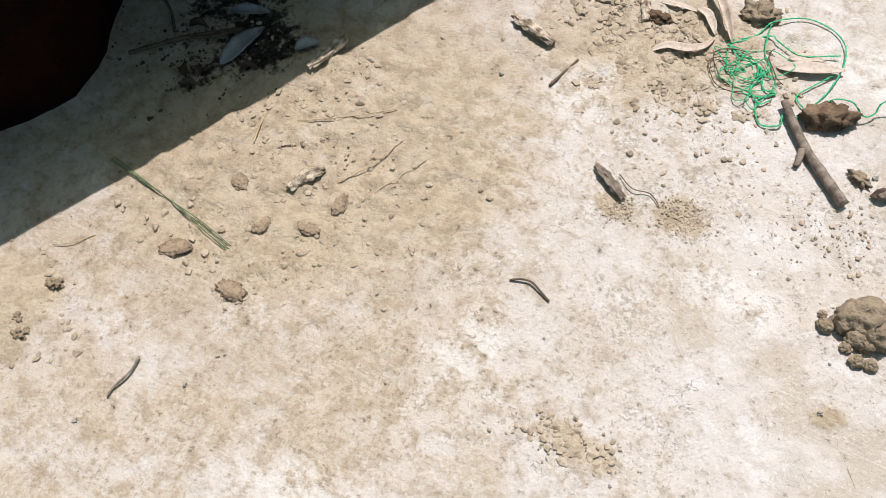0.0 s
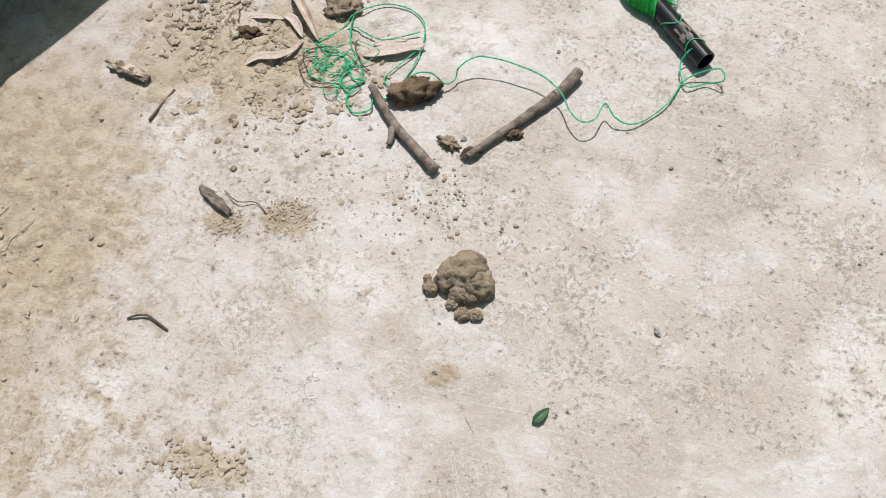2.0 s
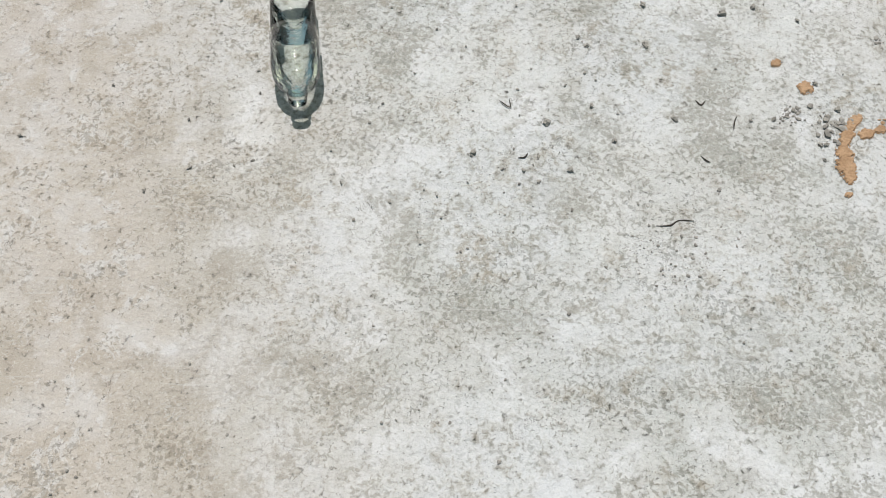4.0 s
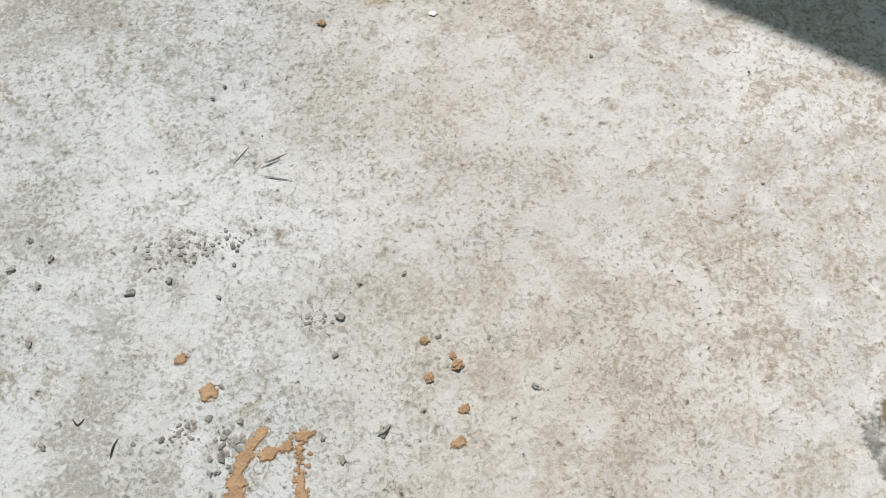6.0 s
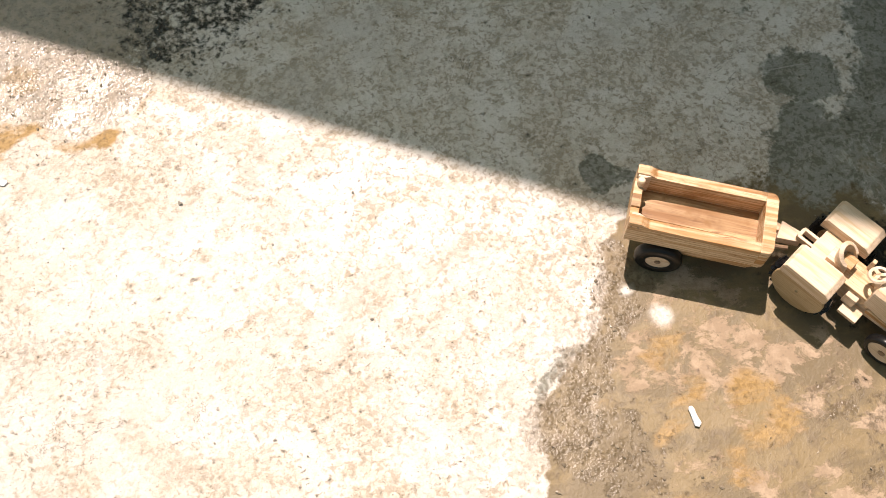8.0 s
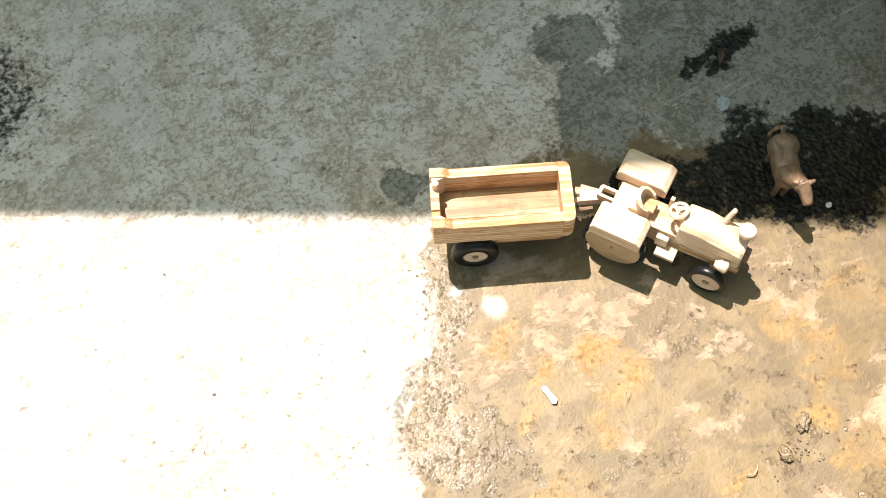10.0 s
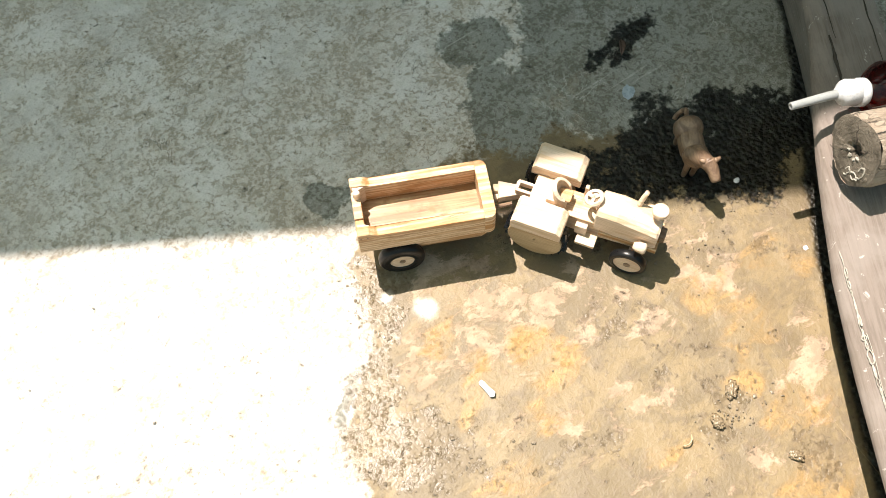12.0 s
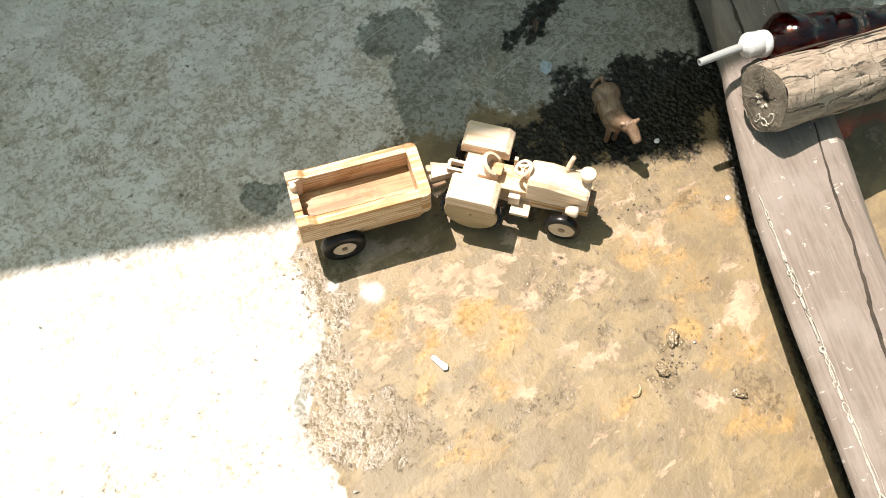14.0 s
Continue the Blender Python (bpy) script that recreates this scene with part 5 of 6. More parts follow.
    for k in range(6):
        bm = bmesh.new()
        a, x = 0.5 + 0.42 * k, 0.03 + 0.05 * k
        pts = [(x + 0.03 * j, math.cos(a + 0.05 * noise.noise(Vector((k, j, 0)))) * 0.0445, math.sin(a + 0.12 * noise.noise(Vector((k, j, 2)))) * 0.0445) for j in range(5)]
        tube(bm, pts, 0.0013, 6, 0.008, rough=0.5, taper=lambda u: 0.2 + math.sin(math.pi * min(max(u, 0.05), 0.95)))
        part("crack", bm, M_CRACK, ob)


log()


def crumple(v, depth):
    """Pushes a point of the bottle's skin in along sharp-edged dents."""
    if v.co.z < 0.055:
        return
    fade = min(1.0, (v.co.z - 0.055) / 0.03)
    q = v.co * 26 + Vector((1.7, 0.4, 2.9))
    dist, _ = noise.voronoi(q)
    dent = max(0.0, 0.55 - dist[0]) + 0.5 * max(0.0, 0.30 - (dist[1] - dist[0]))
    k = 1 + fade * depth * (0.30 * dent - 0.22 + 0.25 * noise.noise(v.co * 17))
    v.co.x, v.co.y = v.co.x * k, v.co.y * k


def drink_bottle():
    ob = thing("drink_bottle", "crumpled dark red drink bottle with white spout cap", "bottle", pose(3.513, -0.193, 0.178, 0, 90 + 14, -26))
    outline = [(0.0135, 0.030), (0.0150, 0.035), (0.026, 0.043), (0.037, 0.056), (0.0425, 0.074), (0.043, 0.110), (0.0415, 0.116), (0.043, 0.122), (0.043, 0.160), (0.0415, 0.166), (0.043, 0.172), (0.043, 0.225), (0.036, 0.240), (0.020, 0.243)]
    heights = np.arange(0.030, 0.2425, 0.003)
    fine = [(float(np.interp(h, [p[1] for p in outline], [p[0] for p in outline])), float(h)) for h in heights]
    bm = bmesh.new()
    lathe(bm, fine + [(0.020, 0.243), (0, 0.236)], None, 64)
    for v in bm.verts:
        crumple(v, 0.85)
    part("bottle_body", bm, M_REDPET, ob, "dark red see-through body, crumpled", True)
    bm = bmesh.new()
    lathe(bm, [(0, 0.042)] + [(r * 0.86, h) for r, h in fine if 0.045 < h < 0.233] + [(0, 0.233)], None, 48)
    for v in bm.verts:
        crumple(v, 0.85)
        v.co.x = min(v.co.x, 0.012)
    part("drink", bm, M_DRINK, ob, "very dark red drink", True)
    bm = bmesh.new()
    lathe(bm, [(0, -0.003), (0.007, -0.003), (0.009, 0.000), (0.0145, 0.004), (0.0160, 0.008), (0.0160, 0.0215), (0.0152, 0.0225), (0.0152, 0.0240), (0.0172, 0.0248), (0.0172, 0.0320), (0.0160, 0.034), (0, 0.034)], None, 32)
    cap = part("cap", bm, M_CAP, ob, "white collared screw cap", True)
    # hollow spout tube, its dark bore open at the tip
    bm = bmesh.new()
    pts = curve_points([(0.001, 0, 0.006), (0.004, -0.002, -0.014), (0.0085, -0.005, -0.036), (0.0145, -0.008, -0.060)], 0.004)
    rings = []
    for i, p in enumerate(pts + pts[-4:][::-1]):
        k = i if i < len(pts) else 2 * len(pts) - 1 - i
        way = (pts[min(k + 1, len(pts) - 1)] - pts[max(k - 1, 0)]).normalized()
        side = way.cross(Vector((0, 1, 0))).normalized()
        up = side.cross(way)
        r = 0.0050 * (1.15 - 0.22 * k / len(pts)) * (1.0 if i < len(pts) else 0.55)
        rings.append([bm.verts.new(p + (side * math.cos(2 * math.pi * a / 16) + up * math.sin(2 * math.pi * a / 16)) * r) for a in range(16)])
    for a, b in zip(rings, rings[1:]):
        for k in range(16):
            bm.faces.new((a[k], a[(k + 1) % 16], b[(k + 1) % 16], b[k]))
    bm.faces.new(rings[0][::-1])
    bm.faces.new(rings[-1])
    part("spout", bm, M_SPOUT, cap, "milky plastic spout tube", True)


M_DRINK = clear("dark_red_drink", (0.46, 0.020, 0.015), 0.08)
drink_bottle()


# ---- small carved animal ----
def toy_bull():
    """A small carved animal, head turned to its left."""
    bm = bmesh.new()
    def ball(x, y, z, sx, sy, sz, seed):
        lump(bm, (sx, sy, sz), 3, 0.10, 1.6, seed, Matrix.Translation((x, y, z)), False)
    ball(0.0, 0, 0.046, 0.030, 0.0178, 0.0185, 1)
    ball(-0.022, 0, 0.049, 0.0175, 0.0205, 0.0195, 2)
    ball(0.020, 0, 0.050, 0.015, 0.0170, 0.0185, 3)
    tube(bm, [(0.022, 0.0, 0.056), (0.038, 0.004, 0.068), (0.048, 0.008, 0.073)], 0.0125, 14, 0.003, 0.10, lambda u: 1.1 - 0.35 * u)
    tube(bm, [(0.042, 0.006, 0.074), (0.056, 0.012, 0.066), (0.064, 0.015, 0.059)], 0.0095, 12, 0.003, 0.10, lambda u: 1.05 - 0.4 * u)
    for s in (-1, 1):
        tube(bm, [(0.045, 0.007 + s * 0.006, 0.077), (0.042, 0.008 + s * 0.013, 0.078)], 0.0042, 8, 0.002, 0, lambda u: 1.0 - 0.5 * u)
        for x, z in ((-0.026, 0.045), (0.024, 0.045)):
            tube(bm, [(x, s * 0.0070, z), (x - 0.003, s * 0.0062, 0.024), (x - 0.005, s * 0.0055, 0.0)], 0.0046, 10, 0.004, 0.10, lambda u: 1.1 - 0.35 * u)
    tube(bm, [(-0.038, 0, 0.056), (-0.050, 0.002, 0.052), (-0.052, -0.006, 0.040), (-0.048, -0.010, 0.034)], 0.0032, 8, 0.003, 0.1)
    return solo("toy_bull", bm, M_TOYBULL, "small brown carved wooden animal figure on wet ground", "toy figure", pose(3.405, -0.098, 0, 0, 0, -120), True)


toy_bull()


# ---- reel of green twine ----
reel = thing("twine_reel", "black plastic pipe wound with bright green twine", "twine reel", pose(0.628, -0.4875, 0.0155, 0, 0, math.degrees(math.atan2(-0.207, 0.186))))
bm = bmesh.new()
turn = Matrix.Rotation(radians(90), 4, "Y")
lathe(bm, [(0.0125, -0.139), (0.0152, -0.139), (0.0152, 0.139), (0.0125, 0.139), (0.0125, -0.139)], turn, 32)
part("pipe", bm, M_PIPE, reel, smooth=False)
bm = bmesh.new()
for k in range(22):
    a = 0.5 + 2.0 * random.random()
    lump(bm, (0.008 * random.uniform(0.5, 1), 0.005 * random.uniform(0.4, 1), 0.0007), 2, 0.9, seed=k, m=Matrix.Translation((random.choice((-0.131, -0.128, -0.120, 0.078, 0.088, 0.095)) + random.uniform(-0.008, 0.008), math.cos(a) * 0.0150, math.sin(a) * 0.0150)) @ Matrix.Rotation(a - math.pi / 2, 4, "X"), flatten=False)
tagged(part("cement_crust", bm, M_DUSTCAP, reel, "dry cement crust"), kind="stuff")
bm = bmesh.new()
lathe(bm, [(0.0150, -0.062), (0.0205, -0.054), (0.0262, -0.038), (0.0272, -0.022), (0.0245, -0.002), (0.0195, 0.014), (0.0150, 0.020)], turn, 32)
winding = part("winding", bm, M_YARN, reel, "bright green wound twine", True)
bm = bmesh.new()
for k in range(84):
    rng = random.Random(k)
    x0, slope, lift = rng.uniform(-0.056, 0.016), rng.uniform(-0.020, 0.020), rng.uniform(0.0003, 0.0022)
    pts = []
    for j in range(25):
        a = 2 * math.pi * j / 24 + k
        x = x0 + slope * math.cos(a)
        r = float(np.interp(x, [-0.062, -0.054, -0.038, -0.022, -0.002, 0.014, 0.020], [0.0150, 0.0205, 0.0262, 0.0272, 0.0245, 0.0195, 0.0155])) + lift
        pts.append((x, math.cos(a) * r, math.sin(a) * r))
    tube(bm, pts, 0.00095, 5, 0.008)
tagged(part("outer_twine", bm, M_YARN, winding, smooth=True), kind="stuff")
bm = bmesh.new()
for x0, wob in ((0.060, 0.010), (0.110, 0.004), (0.018, 0.006)):
    tube(bm, [(x0 + wob * math.cos(a * 2 + x0 * 50), math.cos(a) * 0.0163, math.sin(a) * 0.0163) for a in np.linspace(0, 2 * math.pi, 22)], 0.0010, 5, 0.006)
for k in range(4):
    y0 = 0.020 + (0.014, 0.003, 0.009, 0.000)[k]
    tube(bm, [(-0.035 + 0.01 * k, 0.026, 0.010), (-0.030 + 0.012 * k, y0 + 0.012, 0.020), ((0.004, 0.016, -0.004, 0.010)[k], y0 + 0.014, 0.012 - 0.003 * k), ((0.030, 0.024, 0.034, 0.020)[k], 0.020 + 0.002 * k, 0.004), (0.026, 0.014, 0.010)], 0.0009, 5, 0.005)
part("loose_loop", bm, M_YARN_PALE, winding, "faded green loose loops", True)


def twine(points, lifts, seed, r=0.0011):
    """Twine lying on the ground; lifts gives its height above it, point by point."""
    rng = random.Random(seed)
    pts = []
    for i, (x, y) in enumerate(points):
        pts.append((x + rng.uniform(-0.0009, 0.0009), y + rng.uniform(-0.0009, 0.0009), 0.0018 + 0.85 * (lifts[i] if i < len(lifts) else 0)))
    # two twisted plies and a loose filament
    line = curve_points(pts, 0.0025)
    for k in range(3):
        bm = bmesh.new()
        twist = []
        for i, p in enumerate(line):
            a = i * 0.9 + k * math.pi
            far = r * 0.6 if k < 2 else 0.0022 * noise.noise(Vector((i * 0.11, seed, 2)))
            twist.append(p + Vector((math.cos(a) * far, math.sin(a) * far, 0.4 * far * math.sin(a + 1))) if k < 2 else p + Vector((far, 0.0022 * noise.noise(Vector((i * 0.11, seed, 9))), abs(far) * 0.5)))
        tube(bm, twist, r * (0.62 if k < 2 else 0.28), 5, 0.0025, rough=0.5, seed=seed + k)
        part("ply", bm, M_YARN_PALE, reel_tail, smooth=True)


reel_tail = thing("green_twine", "loose tangle of faded green twine on the ground", "twine")
twine([(0.283, -0.733), (0.297, -0.712), (0.317, -0.698), (0.341, -0.694), (0.362, -0.697), (0.373, -0.686), (0.377, -0.672), (0.400, -0.658), (0.434, -0.656), (0.464, -0.660), (0.502, -0.672), (0.530, -0.694), (0.548, -0.722), (0.567, -0.738), (0.584, -0.730), (0.594, -0.700), (0.610, -0.713), (0.630, -0.715), (0.652, -0.701), (0.680, -0.664), (0.693, -0.627), (0.714, -0.612), (0.741, -0.606), (0.749, -0.622), (0.727, -0.622), (0.700, -0.634), (0.686, -0.600), (0.700, -0.580), (0.715, -0.588)],
      [0, 0.004, 0.026, 0.028, 0.012, 0.01, 0.024, 0.036, 0.035, 0.034, 0.032, 0.03, 0.03, 0.032, 0.03, 0.028, 0.018, 0.008, 0.003, 0.004, 0.002, 0.012, 0.022, 0.018, 0.003, 0.006, 0.01, 0.03, 0.028], 1)
twine([(0.145, -0.648), (0.179, -0.624), (0.193, -0.592), (0.231, -0.566), (0.261, -0.562), (0.285, -0.572), (0.303, -0.591), (0.310, -0.629), (0.305, -0.673), (0.295, -0.704), (0.283, -0.733)], [0, 0.004, 0.01, 0.008, 0.006, 0.006, 0.004, 0.006, 0.002, 0, 0], 3)
twine([(0.150, -0.650), (0.197, -0.615), (0.214, -0.621), (0.247, -0.630), (0.288, -0.612), (0.300, -0.606)], [0, 0.004, 0.006, 0.003, 0.005, 0.006], 4)
twine([(0.148, -0.654), (0.161, -0.661), (0.186, -0.670), (0.210, -0.679), (0.221, -0.708), (0.241, -0.708), (0.223, -0.727), (0.227, -0.751), (0.243, -0.767), (0.265, -0.759), (0.263, -0.740), (0.283, -0.733)], [0.002, 0.004, 0.003, 0.004, 0.003, 0.003, 0.002, 0.002, 0.002, 0.004, 0.004, 0], 5, 0.0013)
twine([(0.150, -0.660), (0.166, -0.701), (0.183, -0.689), (0.212, -0.699), (0.197, -0.726), (0.222, -0.724), (0.241, -0.708)], [0.002] * 7, 6)
twine([(0.155, -0.655), (0.172, -0.672), (0.198, -0.672), (0.216, -0.694), (0.207, -0.715), (0.226, -0.735), (0.240, -0.722)], [0.004] * 7, 7)
twine([(0.193, -0.592), (0.196, -0.622), (0.205, -0.650), (0.220, -0.668)], [0.008, 0.008, 0.003, 0.002], 8, 0.0011)
twine([(0.305, -0.640), (0.285, -0.672), (0.270, -0.700), (0.285, -0.715)], [0.004, 0.003, 0.002, 0.002], 9, 0.0011)


# the tangle itself: loose thin loops thrown over one another
for k in range(9):
    rng = random.Random(60 + k)
    cx, cy = 0.196 + rng.uniform(-0.022, 0.026), -0.694 + rng.uniform(-0.030, 0.030)
    rx, ry, lean = rng.uniform(0.016, 0.042), rng.uniform(0.010, 0.026), rng.uniform(0, math.pi)
    loop, high = [], []
    for j in range(13):
        a = 2 * math.pi * j / 11 + k
        x, y = rx * math.cos(a) * rng.uniform(0.75, 1.2), ry * math.sin(a) * rng.uniform(0.75, 1.2)
        loop.append((cx + x * math.cos(lean) - y * math.sin(lean), cy + x * math.sin(lean) + y * math.cos(lean)))
        high.append(rng.uniform(0.0, 0.010))
    twine(loop, high, 60 + k, 0.0007)


# ---- sticks, bark, twigs, straw ----
def bark_piece(points, r, material, label, seed):
    """A frayed strip of bark: splinters side by side of uneven length."""
    ob = thing("bark_piece", label, "bark")
    rng = random.Random(seed)
    way = (Vector(points[-1]) - Vector(points[0])).normalized()
    side = Vector((-way.y, way.x, 0))
    bm = bmesh.new()
    tube(bm, [Vector(p) + Vector((0, 0, r * 0.25)) for p in points], r * 0.80, 12, 0.0022, 0.95, lambda u: 0.55 + 0.75 * math.sin(math.pi * min(max(u, 0.06), 0.94)) ** 0.5, 0.75, seed=seed * 9)
    part("core", bm, material, ob, "rugged bark core")
    for k in range(5):
        off = (k - 2) / 2 * r * 0.70 + rng.uniform(-0.001, 0.001)
        cut0, cut1 = rng.uniform(-0.006, 0.016), rng.uniform(-0.006, 0.016)
        bend = rng.uniform(-0.003, 0.003)
        pts = [Vector(p) + side * (off + bend * (i - 1)) + Vector((0, 0, r * 0.45 * (1 - (off / r) ** 2) + rng.uniform(-0.001, 0.001))) for i, p in enumerate(points)]
        pts[0], pts[-1] = pts[0] + way * cut0, pts[-1] - way * cut1
        bm = bmesh.new()
        tube(bm, pts, r * rng.uniform(0.16, 0.30), 6, 0.0025, 0.9, lambda u: 0.25 + 0.9 * math.sin(math.pi * min(max(u, 0.08), 0.92)) ** 0.5, seed=seed * 9 + k)
        part("splinter", bm, material if rng.random() < 0.6 else M_BARK, ob)
    return ob


def stick(name, points, r, material, label, category, seed, taper=None, rough=0.25, group=""):
    bm = bmesh.new()
    tube(bm, points, r, 10, 0.006, rough, taper, seed=seed)
    return solo(name, bm, material, label, category, None, True, group)


s2 = stick("stick", [(0.257, -0.722, 0.012), (0.306, -0.779, 0.010), (0.345, -0.812, 0.009), (0.383, -0.843, 0.010)], 0.0070, M_BARK, "knotty grey-brown broken stick on the dusty ground", "stick", 1, lambda u: 0.8 + 0.3 * u, group="fallen sticks")
bm = bmesh.new()
tube(bm, [(0.306, -0.786, 0.010), (0.308, -0.800, 0.008), (0.307, -0.812, 0.005)], 0.005, 8, 0.004, 0.4)
part("knot", bm, M_BARK, s2, smooth=True)
stick("stick", [(0.547, -0.640, 0.012), (0.535, -0.665, 0.011), (0.519, -0.691, 0.010), (0.480, -0.740, 0.009), (0.450, -0.776, 0.009), (0.421, -0.812, 0.008)], 0.0080, M_BARK, "curved grey-brown stick lying under green twine", "stick", 2, lambda u: 1.05 - 0.45 * u, group="fallen sticks")
bark_piece([(-0.386, -0.972, 0.007), (-0.374, -0.937, 0.009), (-0.362, -0.900, 0.008)], 0.0075, M_PALEBARK, "pale flaking bark piece at the shade's edge", 3)
bark_piece([(-0.155, -0.747, 0.007), (-0.128, -0.757, 0.008), (-0.080, -0.768, 0.005)], 0.0075, M_PALEBARK, "rough pale brown bark stub", 4)
bark_piece([(0.066, -0.932, 0.005), (0.092, -0.948, 0.006), (0.120, -0.966, 0.004)], 0.0060, M_BARK, "dark rough bark strip", 5)
bark_piece([(-0.297, -1.160, 0.005), (-0.285, -1.134, 0.008), (-0.270, -1.110, 0.005)], 0.0075, M_PALEBARK, "frayed pale bark scrap on brown earth", 6)
bark_piece([(0.005, -0.610, 0.005), (0.012, -0.640, 0.006), (0.022, -0.668, 0.004)], 0.0065, M_PALEBARK, "split pale bark strip", 7)
stick("twig", [(-0.334, -1.461, 0.004), (-0.331, -1.480, 0.005), (-0.334, -1.497, 0.005), (-0.339, -1.512, 0.003), (-0.338, -1.524, 0.002)], 0.0015, M_BARK, "short crooked brown twig", "twig", 8, None, 0.3, "twigs")
stick("twig", [(-0.052, -0.838, 0.003), (-0.044, -0.810, 0.004), (-0.035, -0.778, 0.003)], 0.0022, M_TWIG, "thin straight grey twig on pale concrete", "twig", 9, None, 0.3, "twigs")
stick("twig", [(0.040, -1.143, 0.002), (0.052, -1.137, 0.006), (0.066, -1.134, 0.006), (0.080, -1.139, 0.005), (0.099, -1.147, 0.002)], 0.0015, M_TWIG, "thin bent dark twig", "twig", 10, None, 0.3, "twigs")
stick("twig", [(-0.652, -1.070, 0.004), (-0.620, -1.040, 0.008), (-0.582, -1.002, 0.008), (-0.520, -0.953, 0.004)], 0.0034, M_TWIG, "dark twig in deep shade", "twig", 11, None, 0.3, "twigs")
stick("twig", [(-0.672, -0.955, 0.004), (-0.640, -0.975, 0.006), (-0.614, -1.003, 0.003)], 0.0026, M_TWIG, "dark twig in deep shade", "twig", 12, None, 0.3, "twigs")
stick("twig", [(-0.595, -1.012, 0.010), (-0.560, -0.996, 0.010), (-0.530, -0.966, 0.006)], 0.0022, M_TWIG, "dark twig in deep shade", "twig", 13, None, 0.3, "twigs")
stick("straw", [(-0.351, -1.057, 0.002), (-0.285, -1.018, 0.006), (-0.231, -0.973, 0.002)], 0.00075, M_STRAW, "long pale dry straw", "straw", 14, None, 0.1, "straws")
stick("straw", [(-0.387, -1.118, 0.002), (-0.394, -1.092, 0.004), (-0.400, -1.068, 0.002)], 0.00090, M_STRAW, "short pale dry straw", "straw", 15, None, 0.1, "straws")
stick("straw", [(-0.243, -1.121, 0.002), (-0.213, -1.073, 0.007), (-0.197, -1.016, 0.002)], 0.00082, M_STRAW, "bent pale dry straw", "straw", 16, None, 0.1, "straws")
stick("straw", [(-0.200, -1.135, 0.002), (-0.170, -1.075, 0.006), (-0.150, -1.030, 0.002)], 0.00060, M_STRAW, "bent pale dry straw", "straw", 17, None, 0.1, "straws")
stick("straw", [(-0.545, -1.385, 0.002), (-0.520, -1.370, 0.004), (-0.500, -1.345, 0.002)], 0.00060, M_STRAW, "short pale dry straw", "straw", 18, None, 0.1, "straws")
for k, (cx, cy, r0, a0, a1) in enumerate(((0.185, -0.690, 0.045, 1.6, 4.6), (0.176, -0.705, 0.038, 2.0, 5.4), (0.262, -0.655, 0.050, 2.6, 4.4))):
    stick("root_fibre", [(cx + r0 * math.cos(a) * (1 + 0.15 * math.sin(3 * a)), cy + 0.75 * r0 * math.sin(a), 0.003 + 0.004 * abs(math.sin(2 * a))) for a in np.linspace(a0, a1, 9)], 0.0007, M_TWIG, "thin dark root fibre in the twine", "root fibre", 30 + k, None, 0.3, "root fibres")
stick("root_fibre", [(0.10, -0.93, 0.003), (0.125, -0.945, 0.006), (0.150, -0.940, 0.003), (0.168, -0.952, 0.002)], 0.0007, M_TWIG, "thin dark root fibre on a bark strip", "root fibre", 34, None, 0.3, "root fibres")
stem = thing("grass_stem", "thin dark green grass stem on the ground", "grass stem")
for k, off in enumerate((0.0, 0.004, -0.003)):
    bm = bmesh.new()
    tube(bm, [(-0.557, -1.234 + off, 0.002), (-0.500, -1.243 + off * 0.5, 0.005), (-0.441, -1.252, 0.005), (-0.380, -1.264 + off, 0.005), (-0.320 + off, -1.277 + off, 0.002)], 0.0007, 6, 0.006, 0.2)
    part("blade", bm, M_STEM, stem)


# ---- leaves ----
def leaf(points, width, material, label, seed, curl=0.25, group="dry leaves"):
    """A thin curled leaf along a line of ground points (x, y, height)."""
    pts = curve_points(points, 0.006)
    n, across = len(pts), 7
    bm = bmesh.new()
    grid = {}
    for i, p in enumerate(pts):
        way = (pts[min(i + 1, n - 1)] - pts[max(i - 1, 0)]).normalized()
        side = way.cross(Vector((0, 0, 1))).normalized()
        u = i / (n - 1)
        w = width * max(0.05, math.sin(math.pi * u ** 0.85)) ** 0.8
        for j in range(across):
            s = 2 * j / (across - 1) - 1
            rise = curl * w * s * s + 0.0012 * noise.noise(Vector((u * 6 + seed, s * 2, seed)))
            for layer, dz in ((0, 0.0), (1, 0.0006)):
                grid[i, j, layer] = bm.verts.new(p + side * w * s * (1 + 0.06 * noise.noise(Vector((u * 9, seed, s)))) + Vector((0, 0, rise + dz - 0.0008 * (abs(s) < 0.1))))
    for i in range(n - 1):
        for j in range(across - 1):
            bm.faces.new((grid[i, j, 1], grid[i + 1, j, 1], grid[i + 1, j + 1, 1], grid[i, j + 1, 1]))
            bm.faces.new((grid[i, j, 0], grid[i, j + 1, 0], grid[i + 1, j + 1, 0], grid[i + 1, j, 0]))
        for j in (0, across - 1):
            bm.faces.new((grid[i, j, 0], grid[i + 1, j, 0], grid[i + 1, j, 1], grid[i, j, 1]))
    for i in (0, n - 1):
        for j in range(across - 1):
            bm.faces.new((grid[i, j, 0], grid[i, j, 1], grid[i, j + 1, 1], grid[i, j + 1, 0]))
    return solo("leaf", bm, material, label, "leaf", None, True, group)


